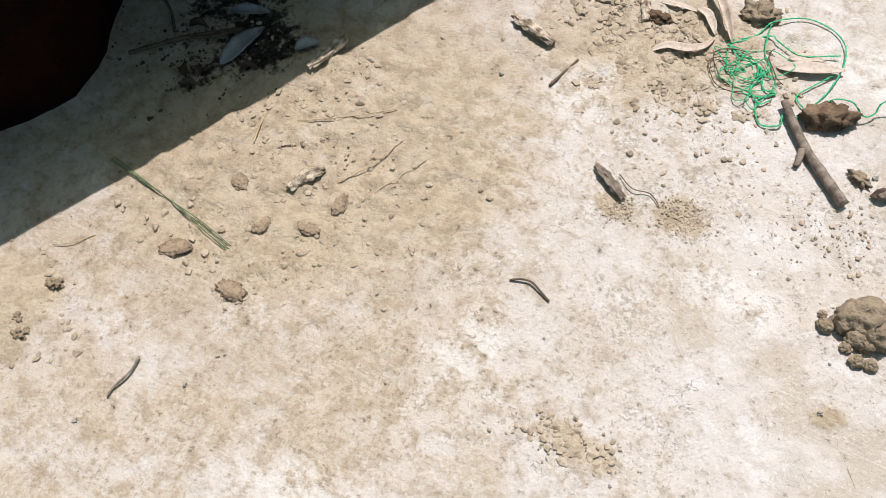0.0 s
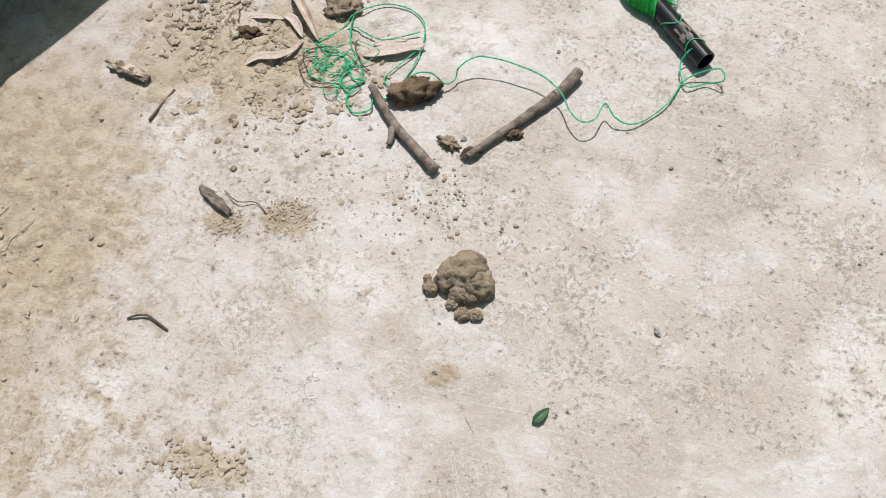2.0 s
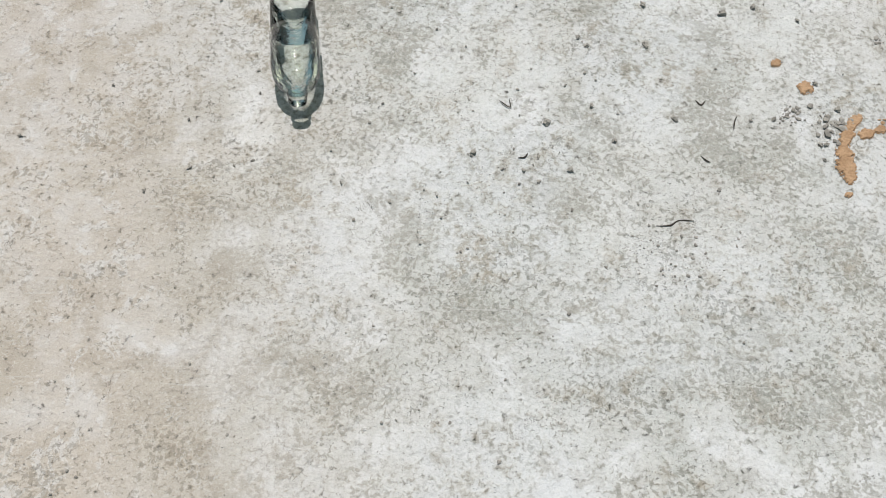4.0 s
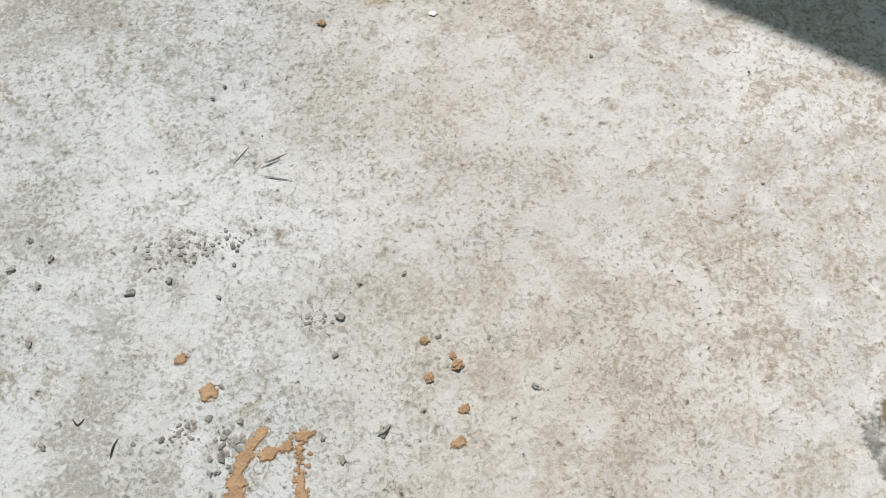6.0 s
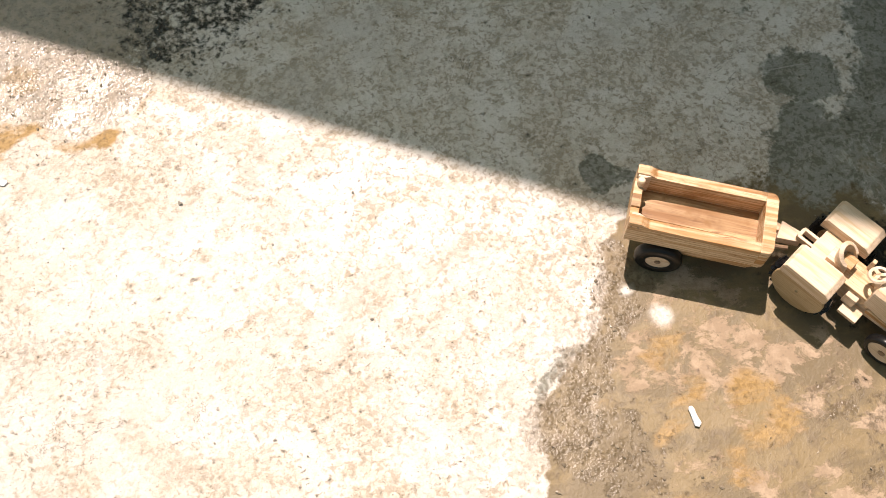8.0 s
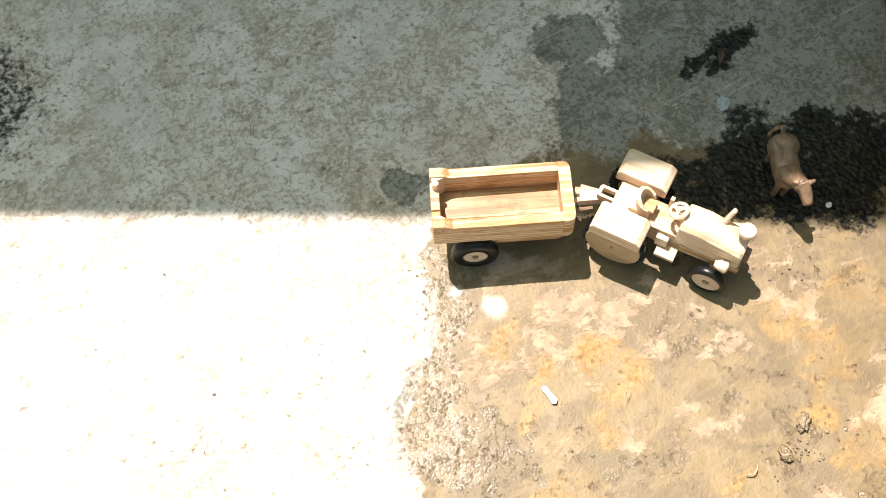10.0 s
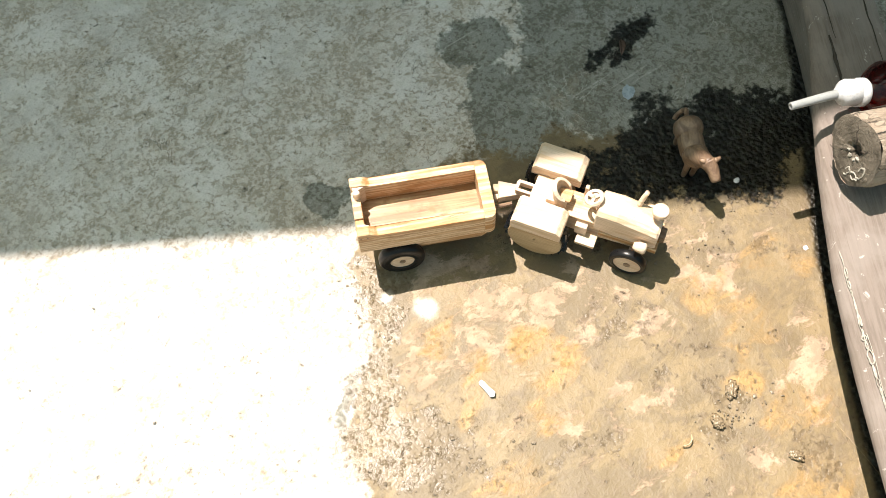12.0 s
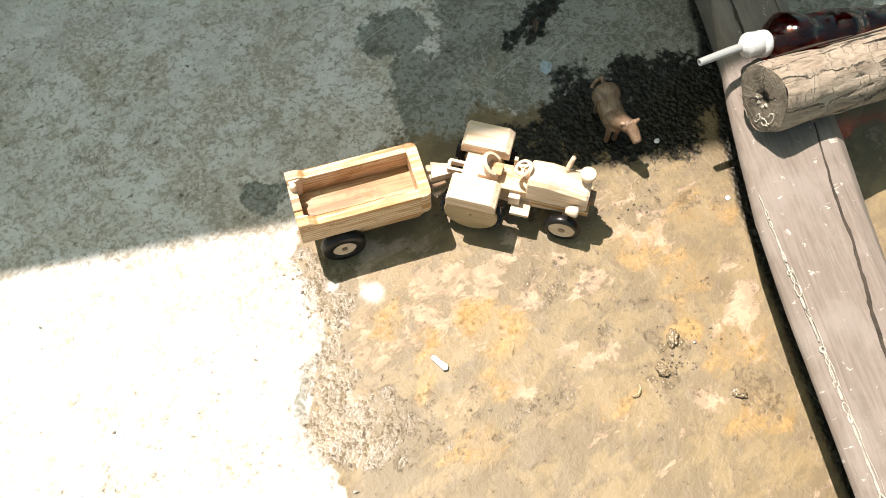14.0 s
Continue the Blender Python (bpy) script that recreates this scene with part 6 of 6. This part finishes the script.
leaf([(0.052, -0.716, 0.002), (0.070, -0.700, 0.008), (0.100, -0.693, 0.010), (0.120, -0.678, 0.010), (0.128, -0.652, 0.006)], 0.0074, M_DRYLEAF, "curled dry beige leaf, long and narrow", 1)
leaf([(0.082, -0.566, 0.014), (0.116, -0.606, 0.020), (0.153, -0.652, 0.006)], 0.0082, M_DRYLEAF, "upturned dry brown leaf, long and narrow", 2, 1.6)
leaf([(0.030, -0.624, 0.004), (0.060, -0.620, 0.007), (0.090, -0.618, 0.005)], 0.0046, M_DRYLEAF, "curled dry beige leaf, long and narrow", 3)
leaf([(0.084, -0.614, 0.008), (0.106, -0.624, 0.010), (0.126, -0.648, 0.004)], 0.0076, M_DRYLEAF, "curled dry beige leaf, short", 4, 0.5)
leaf([(0.226, -0.664, 0.004), (0.270, -0.648, 0.008), (0.315, -0.630, 0.008)], 0.0106, M_DRYLEAF, "pale dry leaf among green twine", 5)
leaf([(0.235, -0.640, 0.002), (0.262, -0.628, 0.004), (0.285, -0.622, 0.003)], 0.0072, M_DRYLEAF, "pale dry leaf among green twine", 6)
leaf([(-0.512, -1.024, 0.003), (-0.500, -0.978, 0.012), (-0.490, -0.936, 0.006)], 0.0155, M_GREYLEAF, "blue-grey dry leaf in deep shade", 7)
leaf([(-0.425, -0.950, 0.003), (-0.411, -0.936, 0.008), (-0.398, -0.920, 0.003)], 0.0115, M_GREYLEAF, "torn grey leaf in deep shade", 8, 0.6)
leaf([(-0.560, -0.930, 0.003), (-0.530, -0.920, 0.008), (-0.500, -0.905, 0.003)], 0.0110, M_GREYLEAF, "torn grey leaf in deep shade", 9, 0.4)
leaf([(0.410, -0.812, 0.003), (0.425, -0.806, 0.008), (0.440, -0.800, 0.003)], 0.0080, M_DARKLEAF, "dark rotten leaf scrap", 10, 0.8)
leaf([(0.584, -1.168, 0.002), (0.592, -1.158, 0.006), (0.600, -1.144, 0.002)], 0.0060, M_GREENLEAF, "small dark green leaf", 11, 0.4)
stick("straw", [(3.143, -0.384, 0.002), (3.149, -0.387, 0.005), (3.156, -0.385, 0.005), (3.161, -0.379, 0.002)], 0.0008, M_STRAW, "tiny curled brown straw on damp silt", "straw", 40, None, 0.2, "straws")


# ---- clods, mud and scraps ----
def clod(name, x, y, size, material, label, seed, rough=0.3, detail=4, turn=0, group="", freq=2.2):
    bm = bmesh.new()
    lump(bm, size, detail, rough, freq, seed)
    return solo(name, bm, material, label, "clod", pose(x, y, 0.0, 0, 0, turn), detail > 3, group)


M_HOLLOW = plain("brown_earth_clod", (0.20, 0.135, 0.082), 0.92, (0.085, 0.050, 0.028), 28, 0.9, 0.003, 240)
heap = thing("mud_clod", "big cracked clod of dried mud on concrete", "clod", pose(0.460, -1.000, 0))
for k, (x, y, sx, sy, sz) in enumerate(((0.0, 0.010, 0.032, 0.026, 0.026), (0.022, -0.004, 0.020, 0.020, 0.022), (-0.020, 0.0, 0.018, 0.020, 0.021), (0.0, -0.018, 0.016, 0.013, 0.014), (0.013, -0.020, 0.012, 0.011, 0.012))):
    bm = bmesh.new()
    lump(bm, (sx, sy, sz), 4, 0.30, 2.0, 20 + k, Matrix.Translation((x, y, 0)))
    part("lobe", bm, M_CLAY, heap, smooth=True)
for k, (x, y, s) in enumerate(((0.420, -1.018, 0.011), (0.469, -1.046, 0.010), (0.486, -1.043, 0.009), (0.452, -1.034, 0.008), (0.412, -1.004, 0.006))):
    clod("clod", x, y, (s, s * 0.9, s * 0.85), M_CLAY, "small crumb of dried mud beside the big clod", 50 + k, 0.35, 3, group="mud crumbs")
hollow = clod("earth_clod", 0.320, -0.719, (0.036, 0.021, 0.020), M_HOLLOW, "brown earth clod with a dark hollow, beside a stick", 61, 0.5, 4, 25)
# no recess is cut: the hollow's dark is in these lumps' colour
for k, (x, y, z, sx, sy, sz) in enumerate(((0.016, -0.006, 0.010, 0.014, 0.009, 0.007), (0.006, -0.010, 0.009, 0.010, 0.007, 0.006), (0.024, 0.000, 0.009, 0.009, 0.008, 0.006))):
    bm = bmesh.new()
    lump(bm, (sx, sy, sz), 3, 0.7, 3.0, 160 + k, Matrix.Translation((x, y, z)), False)
    part("hollow", bm, M_DARKLEAF, hollow, "dark crumbling lump in place of a hollow")
clod("earth_clod", 0.170, -0.583, (0.026, 0.022, 0.016), M_CLAY, "dusty brown earth clod", 62, 0.5, 4, 10)
clod("earth_clod", 0.389, -0.791, (0.016, 0.009, 0.008), M_CLAY, "small crumbled earth clod", 63, 0.8, 4, -20)
clod("earth_clod", 0.475, -0.760, (0.013, 0.007, 0.007), M_CLOD, "small dark earth clod", 65, 0.5, 4, 10)
clod("earth_clod", 0.040, -0.652, (0.018, 0.010, 0.008), M_CLOD, "small dark earth clod", 66, 0.6, 4, 10)
for k, (x, y, s) in enumerate(((-0.503, -1.430, 0.012), (-0.497, -1.508, 0.012), (-0.515, -1.490, 0.014), (-0.535, -1.505, 0.013), (-0.556, -1.515, 0.011), (-0.530, -1.470, 0.010))):
    clod("clod", x, y, (s * 0.9, s * 0.7, s * 0.5), M_CLAY, "crumbly clod on brown earth", 70 + k, 0.9, 4, group="earth crumbs")
for k, (x, y, s) in enumerate(((-0.282, -1.327, 0.022), (-0.388, -1.310, 0.022), (-0.300, -1.225, 0.016), (-0.224, -1.146, 0.020), (-0.370, -1.180, 0.018), (-0.240, -1.200, 0.017))):
    clod("mud_flake", x, y, (s, s * 0.6, 0.0045), M_SOILFLAKE, "flat curled flake of dried mud", 80 + k, 0.32, 4, 37 * k, "mud flakes", 3.0)


def mud_patch(points, wide, seed, label, swell=(1, 1)):
    """One thin ragged crust of dried mud along a line of ground points."""
    pts = curve_points([(x, y, 0) for x, y in points], 0.004)
    step = 0.0016
    x0, x1 = min(p.x for p in pts) - 2 * wide, max(p.x for p in pts) + 2 * wide
    y0, y1 = min(p.y for p in pts) - 2 * wide, max(p.y for p in pts) + 2 * wide
    inside = {}
    for i in range(int((x1 - x0) / step)):
        for j in range(int((y1 - y0) / step)):
            q = Vector((x0 + i * step, y0 + j * step, 0))
            near = min(range(len(pts)), key=lambda k: (pts[k] - q).length)
            w = wide * float(np.interp(near / max(1, len(pts) - 1), np.linspace(0, 1, len(swell)), swell)) * (0.85 + 0.45 * noise.noise(Vector((near * 0.32, seed * 3.7, 0))))
            d = (pts[near] - q).length / w + 0.45 * noise.noise(q * 130 + Vector((seed, 0, 0))) + 0.30 * noise.noise(q * 420)
            if d < 1:
                inside[i, j] = d
    bm = bmesh.new()
    verts = {}
    def at(i, j):
        if (i, j) not in verts:
            q = Vector((x0 + i * step, y0 + j * step, 0))
            rim = any((i + a, j + c) not in inside for a in (-1, 0) for c in (-1, 0))
            verts[i, j] = bm.verts.new(q + Vector((0.5 * step * noise.noise(q * 900), 0.5 * step * noise.noise(q * 900 + Vector((5, 5, 5))), 0.0003 if rim else 0.0021 + 0.0011 * noise.noise(q * 260))))
        return verts[i, j]
    for i, j in inside:
        bm.faces.new((at(i, j), at(i + 1, j), at(i + 1, j + 1), at(i, j + 1)))
    return solo("mud_patch", bm, M_FLAKE, label, "mud", None, False, "orange mud")


mud_patch([(1.997, -0.303), (1.985, -0.314), (1.977, -0.328), (1.967, -0.348), (1.965, -0.369), (1.964, -0.388), (1.966, -0.405)], 0.0125, 1, "dried orange-brown mud streak on cement", (0.5, 0.9, 0.7, 0.9, 1.25, 0.9))
mud_patch([(2.039, -0.325), (2.039, -0.347), (2.042, -0.371), (2.043, -0.395), (2.041, -0.415), (2.039, -0.438), (2.034, -0.458), (2.034, -0.474), (2.033, -0.490)], 0.0080, 2, "long thin dried orange-brown mud streak on cement", (0.45, 0.3, 0.7, 0.9, 0.7, 0.9, 1.5, 1.3, 0.7))
for k, (x, y, s) in enumerate(((1.924, -0.254, 0.011), (1.886, -0.210, 0.008), (1.998, -0.332, 0.011), (2.020, -0.325, 0.008), (2.040, -0.312, 0.007), (1.960, -0.433, 0.006), (2.228, -0.326, 0.008), (2.236, -0.285, 0.006), (2.051, -0.309, 0.005))):
    mud_patch([(x, y), (x + 0.004, y + 0.002)], s, 3 + k, "small dried orange-brown mud scrap")
bm = bmesh.new()
for k in range(70):
    rng = random.Random(k)
    u = rng.random()
    lump(bm, (0.0035 * rng.uniform(0.4, 1.2), 0.003 * rng.uniform(0.4, 1.2), 0.0012), 1, 0.5, seed=k, m=Matrix.Translation((2.041 + rng.gauss(0, 0.006), -0.30 - 0.14 * u, 0)))
solo("mud_crumbs", bm, M_FLAKE, "trail of orange-brown mud crumbs on cement", "mud crumbs", kind="stuff")
M_FILM = plain("bluish_film", (0.40, 0.46, 0.53), 0.45, (0.30, 0.36, 0.42), 120)
bm = bmesh.new()
prism(bm, [(-0.012, -0.006), (-0.004, -0.009), (0.006, -0.007), (0.011, -0.002), (0.008, 0.004), (0.010, 0.008), (0.001, 0.010), (-0.006, 0.007), (-0.011, 0.003)], 0.0, 0.0010, "z", 0.0003)
solo("plastic_film", bm, M_FILM, "small bluish plastic film scrap on damp concrete", "plastic scrap", pose(3.42, 0.033, 0.0005, 0, 0, 20))
leaf([(3.470, 0.108, 0.002), (3.462, 0.096, 0.005), (3.452, 0.086, 0.002)], 0.0045, M_DARKLEAF, "dark red-brown rotten leaf on wet concrete", 21, 0.5)
M_WETCLAY = plain("wet_clay", (0.235, 0.178, 0.110), 0.25, (0.165, 0.122, 0.074), 45, 0.8, 0.002, 260)
for x, y, s, seed in ((3.236, -0.368, 0.015, 1), (3.196, -0.387, 0.013, 2), (3.242, -0.471, 0.012, 3)):
    clod("wet_clod", x, y, (s * 0.75, s * 0.5, 0.004), M_WETCLAY, "wet brown clod in damp silt", 90 + seed, 0.5, 4, 40 * seed, "wet clods", 2.8)
bm = bmesh.new()
prism(bm, [(-0.013, -0.0022), (-0.010, -0.0034), (0.002, -0.0028), (0.010, -0.0042), (0.013, 0.0), (0.009, 0.0046), (0.001, 0.0022), (-0.009, 0.0036), (-0.0135, 0.0018)], 0.0, 0.0032, "z", 0.0008)
solo("plastic_scrap", bm, M_CHIP, "small torn white plastic scrap on ochre silt", "plastic scrap", pose(3.001, -0.193, 0.001, 0, 0, -84))
for k, (x, y, s) in enumerate(((3.442, -0.160, 0.0042), (3.443, -0.285, 0.0036), (2.219, 0.305, 0.0055))):
    clod("white_chip", x, y, (s * 1.1, s * 0.9, 0.0010), M_CHIP, "tiny white chip on the ground", 100 + k, 0.4, 2, 0, "white chips")

# ---- at the far side of the yard ----
bm = bmesh.new()
lump(bm, (0.125, 0.100, 0.050), 5, 0.16, 2.0, 7)
for v in bm.verts:
    fold = noise.noise(Vector((v.co.x * 26, v.co.y * 9, 1)))
    v.co.z += 0.006 * fold
    a = 0.004 * noise.noise(v.co * 160) + 0.008 * max(0.0, 1 - abs(noise.noise(Vector((v.co.x * 22 + 3, v.co.y * 6, 0)))) * 8) * -1
    v.co += v.co.normalized() * a
solo("stuffed_bag", bm, M_CLOTH, "plump wrinkled yellow-green cloth bag on the ground", "bag", pose(0.378, -0.283, 0.0, 0, 0, 8), True)
bottle = thing("clear_bottle", "empty clear plastic bottle lying on its side", "bottle", pose(1.196, -0.326, 0.036, 0, 90, 98))
bm = bmesh.new()
lathe(bm, [(0.0110, 0.0), (0.0122, 0.0), (0.0122, 0.012), (0.0145, 0.013), (0.0145, 0.016), (0.0125, 0.017), (0.016, 0.021), (0.026, 0.030), (0.033, 0.044), (0.0355, 0.062), (0.0355, 0.120), (0.032, 0.124), (0.0335, 0.128), (0.0335, 0.19), (0.030, 0.205), (0.012, 0.208), (0, 0.202)], None, 36)
part("bottle_body", bm, M_CLEARPET, bottle, "thin clear plastic", True)
bm = bmesh.new()
for k in range(3):
    lathe(bm, [(0.0121, 0.002 + 0.0032 * k), (0.0133, 0.003 + 0.0032 * k), (0.0121, 0.0042 + 0.0032 * k)], None, 28)
part("neck_thread", bm, M_CLEARPET, bottle, smooth=True)


# ---- pebbles and grit ----
def scatter(name, spots, material, label):
    """Many little stones in one mesh; spots are rows of x, y, size."""
    bm = bmesh.new()
    bmesh.ops.create_icosphere(bm, subdivisions=1, radius=1.0)
    base = np.array([v.co[:] for v in bm.verts])
    tris = np.array([[v.index for v in f.verts] for f in bm.faces])
    bm.free()
    rng = np.random.RandomState(len(spots))
    n = len(spots)
    shape = rng.uniform(0.6, 1.25, (n, 1, 3)) * spots[:, None, 2:3]
    jitter = base[None] * (1 + rng.uniform(-0.42, 0.35, (n, len(base), 1)))
    verts = jitter * shape
    a = rng.uniform(0, 2 * np.pi, n)
    c, s = np.cos(a)[:, None], np.sin(a)[:, None]
    vx, vy = verts[..., 0] * c - verts[..., 1] * s, verts[..., 0] * s + verts[..., 1] * c
    verts = np.stack([vx + spots[:, None, 0], vy + spots[:, None, 1], verts[..., 2] * 0.62 + spots[:, None, 2] * 0.08], -1)
    faces = (tris[None] + np.arange(n)[:, None, None] * len(base)).reshape(-1, 3)
    mesh = bpy.data.meshes.new(name)
    mesh.from_pydata(verts.reshape(-1, 3).tolist(), [], faces.tolist())
    mesh.materials.append(material)
    return tagged(new(name, mesh), label, "grit", kind="stuff")


rng = np.random.RandomState(5)


def field(n, x0, x1, y0, y1, lo, hi, power=3.0):
    return np.stack([rng.uniform(x0, x1, n), rng.uniform(y0, y1, n), lo + (hi - lo) * rng.rand(n) ** power], 1)


def cluster(n, cx, cy, sx, sy, lo, hi, power=2.0):
    return np.stack([rng.normal(cx, sx, n), rng.normal(cy, sy, n), lo + (hi - lo) * rng.rand(n) ** power], 1)


grit = [field(420, -0.95, 1.0, -1.75, -0.2, 0.0005, 0.0026, 5), field(420, 0.9, 1.7, -1.3, -0.1, 0.0005, 0.0030, 5), field(330, 1.2, 2.7, -0.7, 0.4, 0.0005, 0.0028, 4), field(90, 2.4, 3.5, -0.5, 0.7, 0.0004, 0.0018, 4)]
grit += [cluster(3200, 0.08, -0.72, 0.080, 0.060, 0.0006, 0.0075, 7.0), cluster(1500, 0.00, -0.65, 0.060, 0.050, 0.0006, 0.0085, 7.0), cluster(500, 0.206, -0.955, 0.020, 0.016, 0.0005, 0.0030, 4.0), cluster(300, 0.119, -0.980, 0.014, 0.012, 0.0005, 0.0030, 4.0), cluster(420, 0.37, -0.89, 0.06, 0.05, 0.0006, 0.0042, 4), cluster(420, 0.20, -1.305, 0.032, 0.016, 0.0005, 0.0062, 6)]
grit += [cluster(2400, -0.31, -1.12, 0.13, 0.10, 0.0005, 0.0065, 6.0), cluster(300, -0.53, -1.48, 0.05, 0.035, 0.0008, 0.0065, 3), cluster(60, -0.28, -1.33, 0.02, 0.012, 0.001, 0.0045), cluster(60, -0.24, -1.17, 0.03, 0.02, 0.001, 0.0055)]
grit += [cluster(30, 0.21, -0.945, 0.02, 0.012, 0.001, 0.004), cluster(140, 1.40, -0.47, 0.09, 0.14, 0.0005, 0.0030, 4), cluster(110, 1.896, -0.057, 0.022, 0.010, 0.0005, 0.0050, 4), cluster(80, 1.85, -0.062, 0.020, 0.012, 0.0005, 0.0040, 4), cluster(60, 1.95, -0.05, 0.02, 0.012, 0.0005, 0.0040, 4), cluster(90, 1.953, -0.318, 0.014, 0.014, 0.0005, 0.0060, 3.5), cluster(60, 1.897, -0.301, 0.012, 0.010, 0.0005, 0.0050, 4), cluster(60, 2.056, -0.163, 0.012, 0.014, 0.0005, 0.0030, 4), cluster(120, 1.72, -0.53, 0.04, 0.03, 0.0005, 0.0030, 4)]
scatter("grit", np.concatenate(grit[:4]), M_PEBBLE, "loose dark grit over the concrete")
scatter("dark_grit", np.concatenate(grit[15:]), M_PEBBLE, "clusters of dark angular grit on the cement")
scatter("earth_crumbs", np.concatenate(grit[4:15]), M_CRUMB, "crumbs of dry brown earth on the concrete")
wet = [cluster(50, 2.885, -0.195, 0.035, 0.04, 0.0006, 0.0030, 3.5), cluster(30, 2.96, -0.255, 0.03, 0.025, 0.0006, 0.0034, 3.5), cluster(90, 2.94, -0.01, 0.018, 0.03, 0.0005, 0.0024, 3), cluster(60, 3.22, -0.39, 0.03, 0.02, 0.0006, 0.0026), cluster(70, 3.38, -0.20, 0.06, 0.02, 0.0005, 0.0022), cluster(60, 3.2, -0.3, 0.12, 0.08, 0.0004, 0.0016, 3), cluster(420, 2.3, 0.46, 0.08, 0.05, 0.0004, 0.0018)]
M_WETGRIT = plain("wet_grit", (0.27, 0.220, 0.160), 0.16, (0.19, 0.152, 0.108), 25, 0.4, 0.001, 200)
scatter("wet_grit", np.concatenate(wet), M_WETGRIT, "wet glistening grit in ochre silt")
for k, (x, y, s) in enumerate(((-0.126, -0.849, 0.0060), (-0.356, -1.568, 0.0065), (-0.260, -1.464, 0.0050), (0.760, -0.745, 0.0042), (0.453, -1.129, 0.0060), (0.408, -0.780, 0.0070), (0.713, -1.017, 0.0085), (0.802, -0.369, 0.0045), (1.049, -0.415, 0.0062), (0.992, -0.454, 0.0062), (0.510, -0.600, 0.0050), (0.698, -0.772, 0.0048), (1.443, -0.379, 0.0090), (1.274, -0.870, 0.0050), (1.680, -0.040, 0.0075), (1.661, -0.082, 0.0090), (1.711, -0.067, 0.0080), (1.699, -0.104, 0.0080), (1.819, -0.119, 0.0110), (1.867, -0.103, 0.0075), (1.698, -0.182, 0.0090), (1.932, -0.127, 0.0060), (1.610, -0.185, 0.0060), (1.598, -0.169, 0.0060), (1.922, 0.189, 0.0050), (1.907, 0.170, 0.0050), (1.547, -0.325, 0.0095), (1.613, -0.293, 0.0060), (1.731, -0.313, 0.0080), (1.579, -0.403, 0.0070), (1.783, -0.429, 0.0060), (1.967, -0.290, 0.0070), (1.941, -0.245, 0.0060), (1.942, -0.350, 0.0060), (1.936, -0.376, 0.0050), (1.643, -0.353, 0.0060), (1.840, -0.313, 0.0050), (2.141, -0.307, 0.0125), (2.091, -0.340, 0.0085), (2.150, -0.416, 0.0080), (2.158, -0.409, 0.0060), (2.067, -0.314, 0.0060), (1.934, -0.351, 0.0060), (2.087, -0.159, 0.0095), (2.081, -0.209, 0.0075), (2.274, -0.193, 0.0055), (2.328, -0.258, 0.0085), (2.211, -0.190, 0.0060), (2.169, -0.103, 0.0060), (2.664, 0.189, 0.0040))):
    clod("pebble", x, y, (s * 0.64, s * 0.44, s * 0.42), M_PEBBLE, "small grey-brown pebble on the concrete", 120 + k, 1.0, 2, 50 * k, "loose pebbles")
for k, (x, y, s) in enumerate(((2.193, -0.195, 0.0080), (2.233, -0.228, 0.0105), (2.198, -0.243, 0.0085), (2.228, -0.216, 0.0065), (2.057, 0.292, 0.0080))):
    clod("mud_crumb", x, y, (s * 0.75, s * 0.6, s * 0.5), M_FLAKE, "orange-brown crumb of dried mud on cement", 170 + k, 0.6, 3, 40 * k, "orange mud crumbs")
# short curved cracks and trowel scratches in the cement skin
for k, line in enumerate((((1.480, -0.289), (1.495, -0.300), (1.494, -0.285)), ((1.764, -0.280), (1.771, -0.288), (1.778, -0.280)), ((1.814, -0.329), (1.816, -0.316), (1.821, -0.306)), ((1.763, -0.374), (1.769, -0.381), (1.775, -0.385)), ((1.692, -0.488), (1.711, -0.487), (1.723, -0.479), (1.744, -0.479)), ((1.506, -0.385), (1.515, -0.384), (1.520, -0.377)), ((1.940, 0.065), (1.961, 0.091)), ((1.983, 0.065), (2.013, 0.079)), ((1.978, 0.058), (2.005, 0.070)), ((1.978, 0.046), (2.021, 0.037)))):
    bm = bmesh.new()
    tube(bm, [(x, y, 0.0006) for x, y in line], 0.0009 if k < 6 else 0.0006, 5, 0.003, 0.9, lambda u: 0.35 + 0.9 * math.sin(math.pi * min(max(u, 0.05), 0.95)), 0.6, seed=k)
    part("crack", bm, M_CRACK if k < 6 else M_SCRATCH, ground, "short dark crack" if k < 6 else "faint scratch")
litter = [cluster(260, -0.535, -1.075, 0.035, 0.030, 0.0008, 0.0050, 3), cluster(200, -0.50, -1.00, 0.05, 0.03, 0.0007, 0.0042, 3), cluster(160, -0.60, -1.02, 0.05, 0.04, 0.0006, 0.0036, 3)]
scatter("leaf_litter", np.concatenate(litter), M_DARKLEAF, "dark crumbled leaf litter in deep shade")
for k, (x, y, dx, dy, w) in enumerate(((-0.545, -1.085, 0.026, 0.012, 0.0075), (-0.525, -1.060, -0.018, 0.020, 0.0060), (-0.565, -1.055, 0.022, -0.014, 0.0070), (-0.480, -1.020, 0.024, 0.016, 0.0065), (-0.600, -0.985, 0.030, 0.012, 0.0080))):
    leaf([(x, y, 0.003), (x + dx * 0.5, y + dy * 0.5 + 0.003, 0.009), (x + dx, y + dy, 0.003)], w, M_DARKLEAF, "dark rotten leaf in deep shade", 30 + k, 0.7)
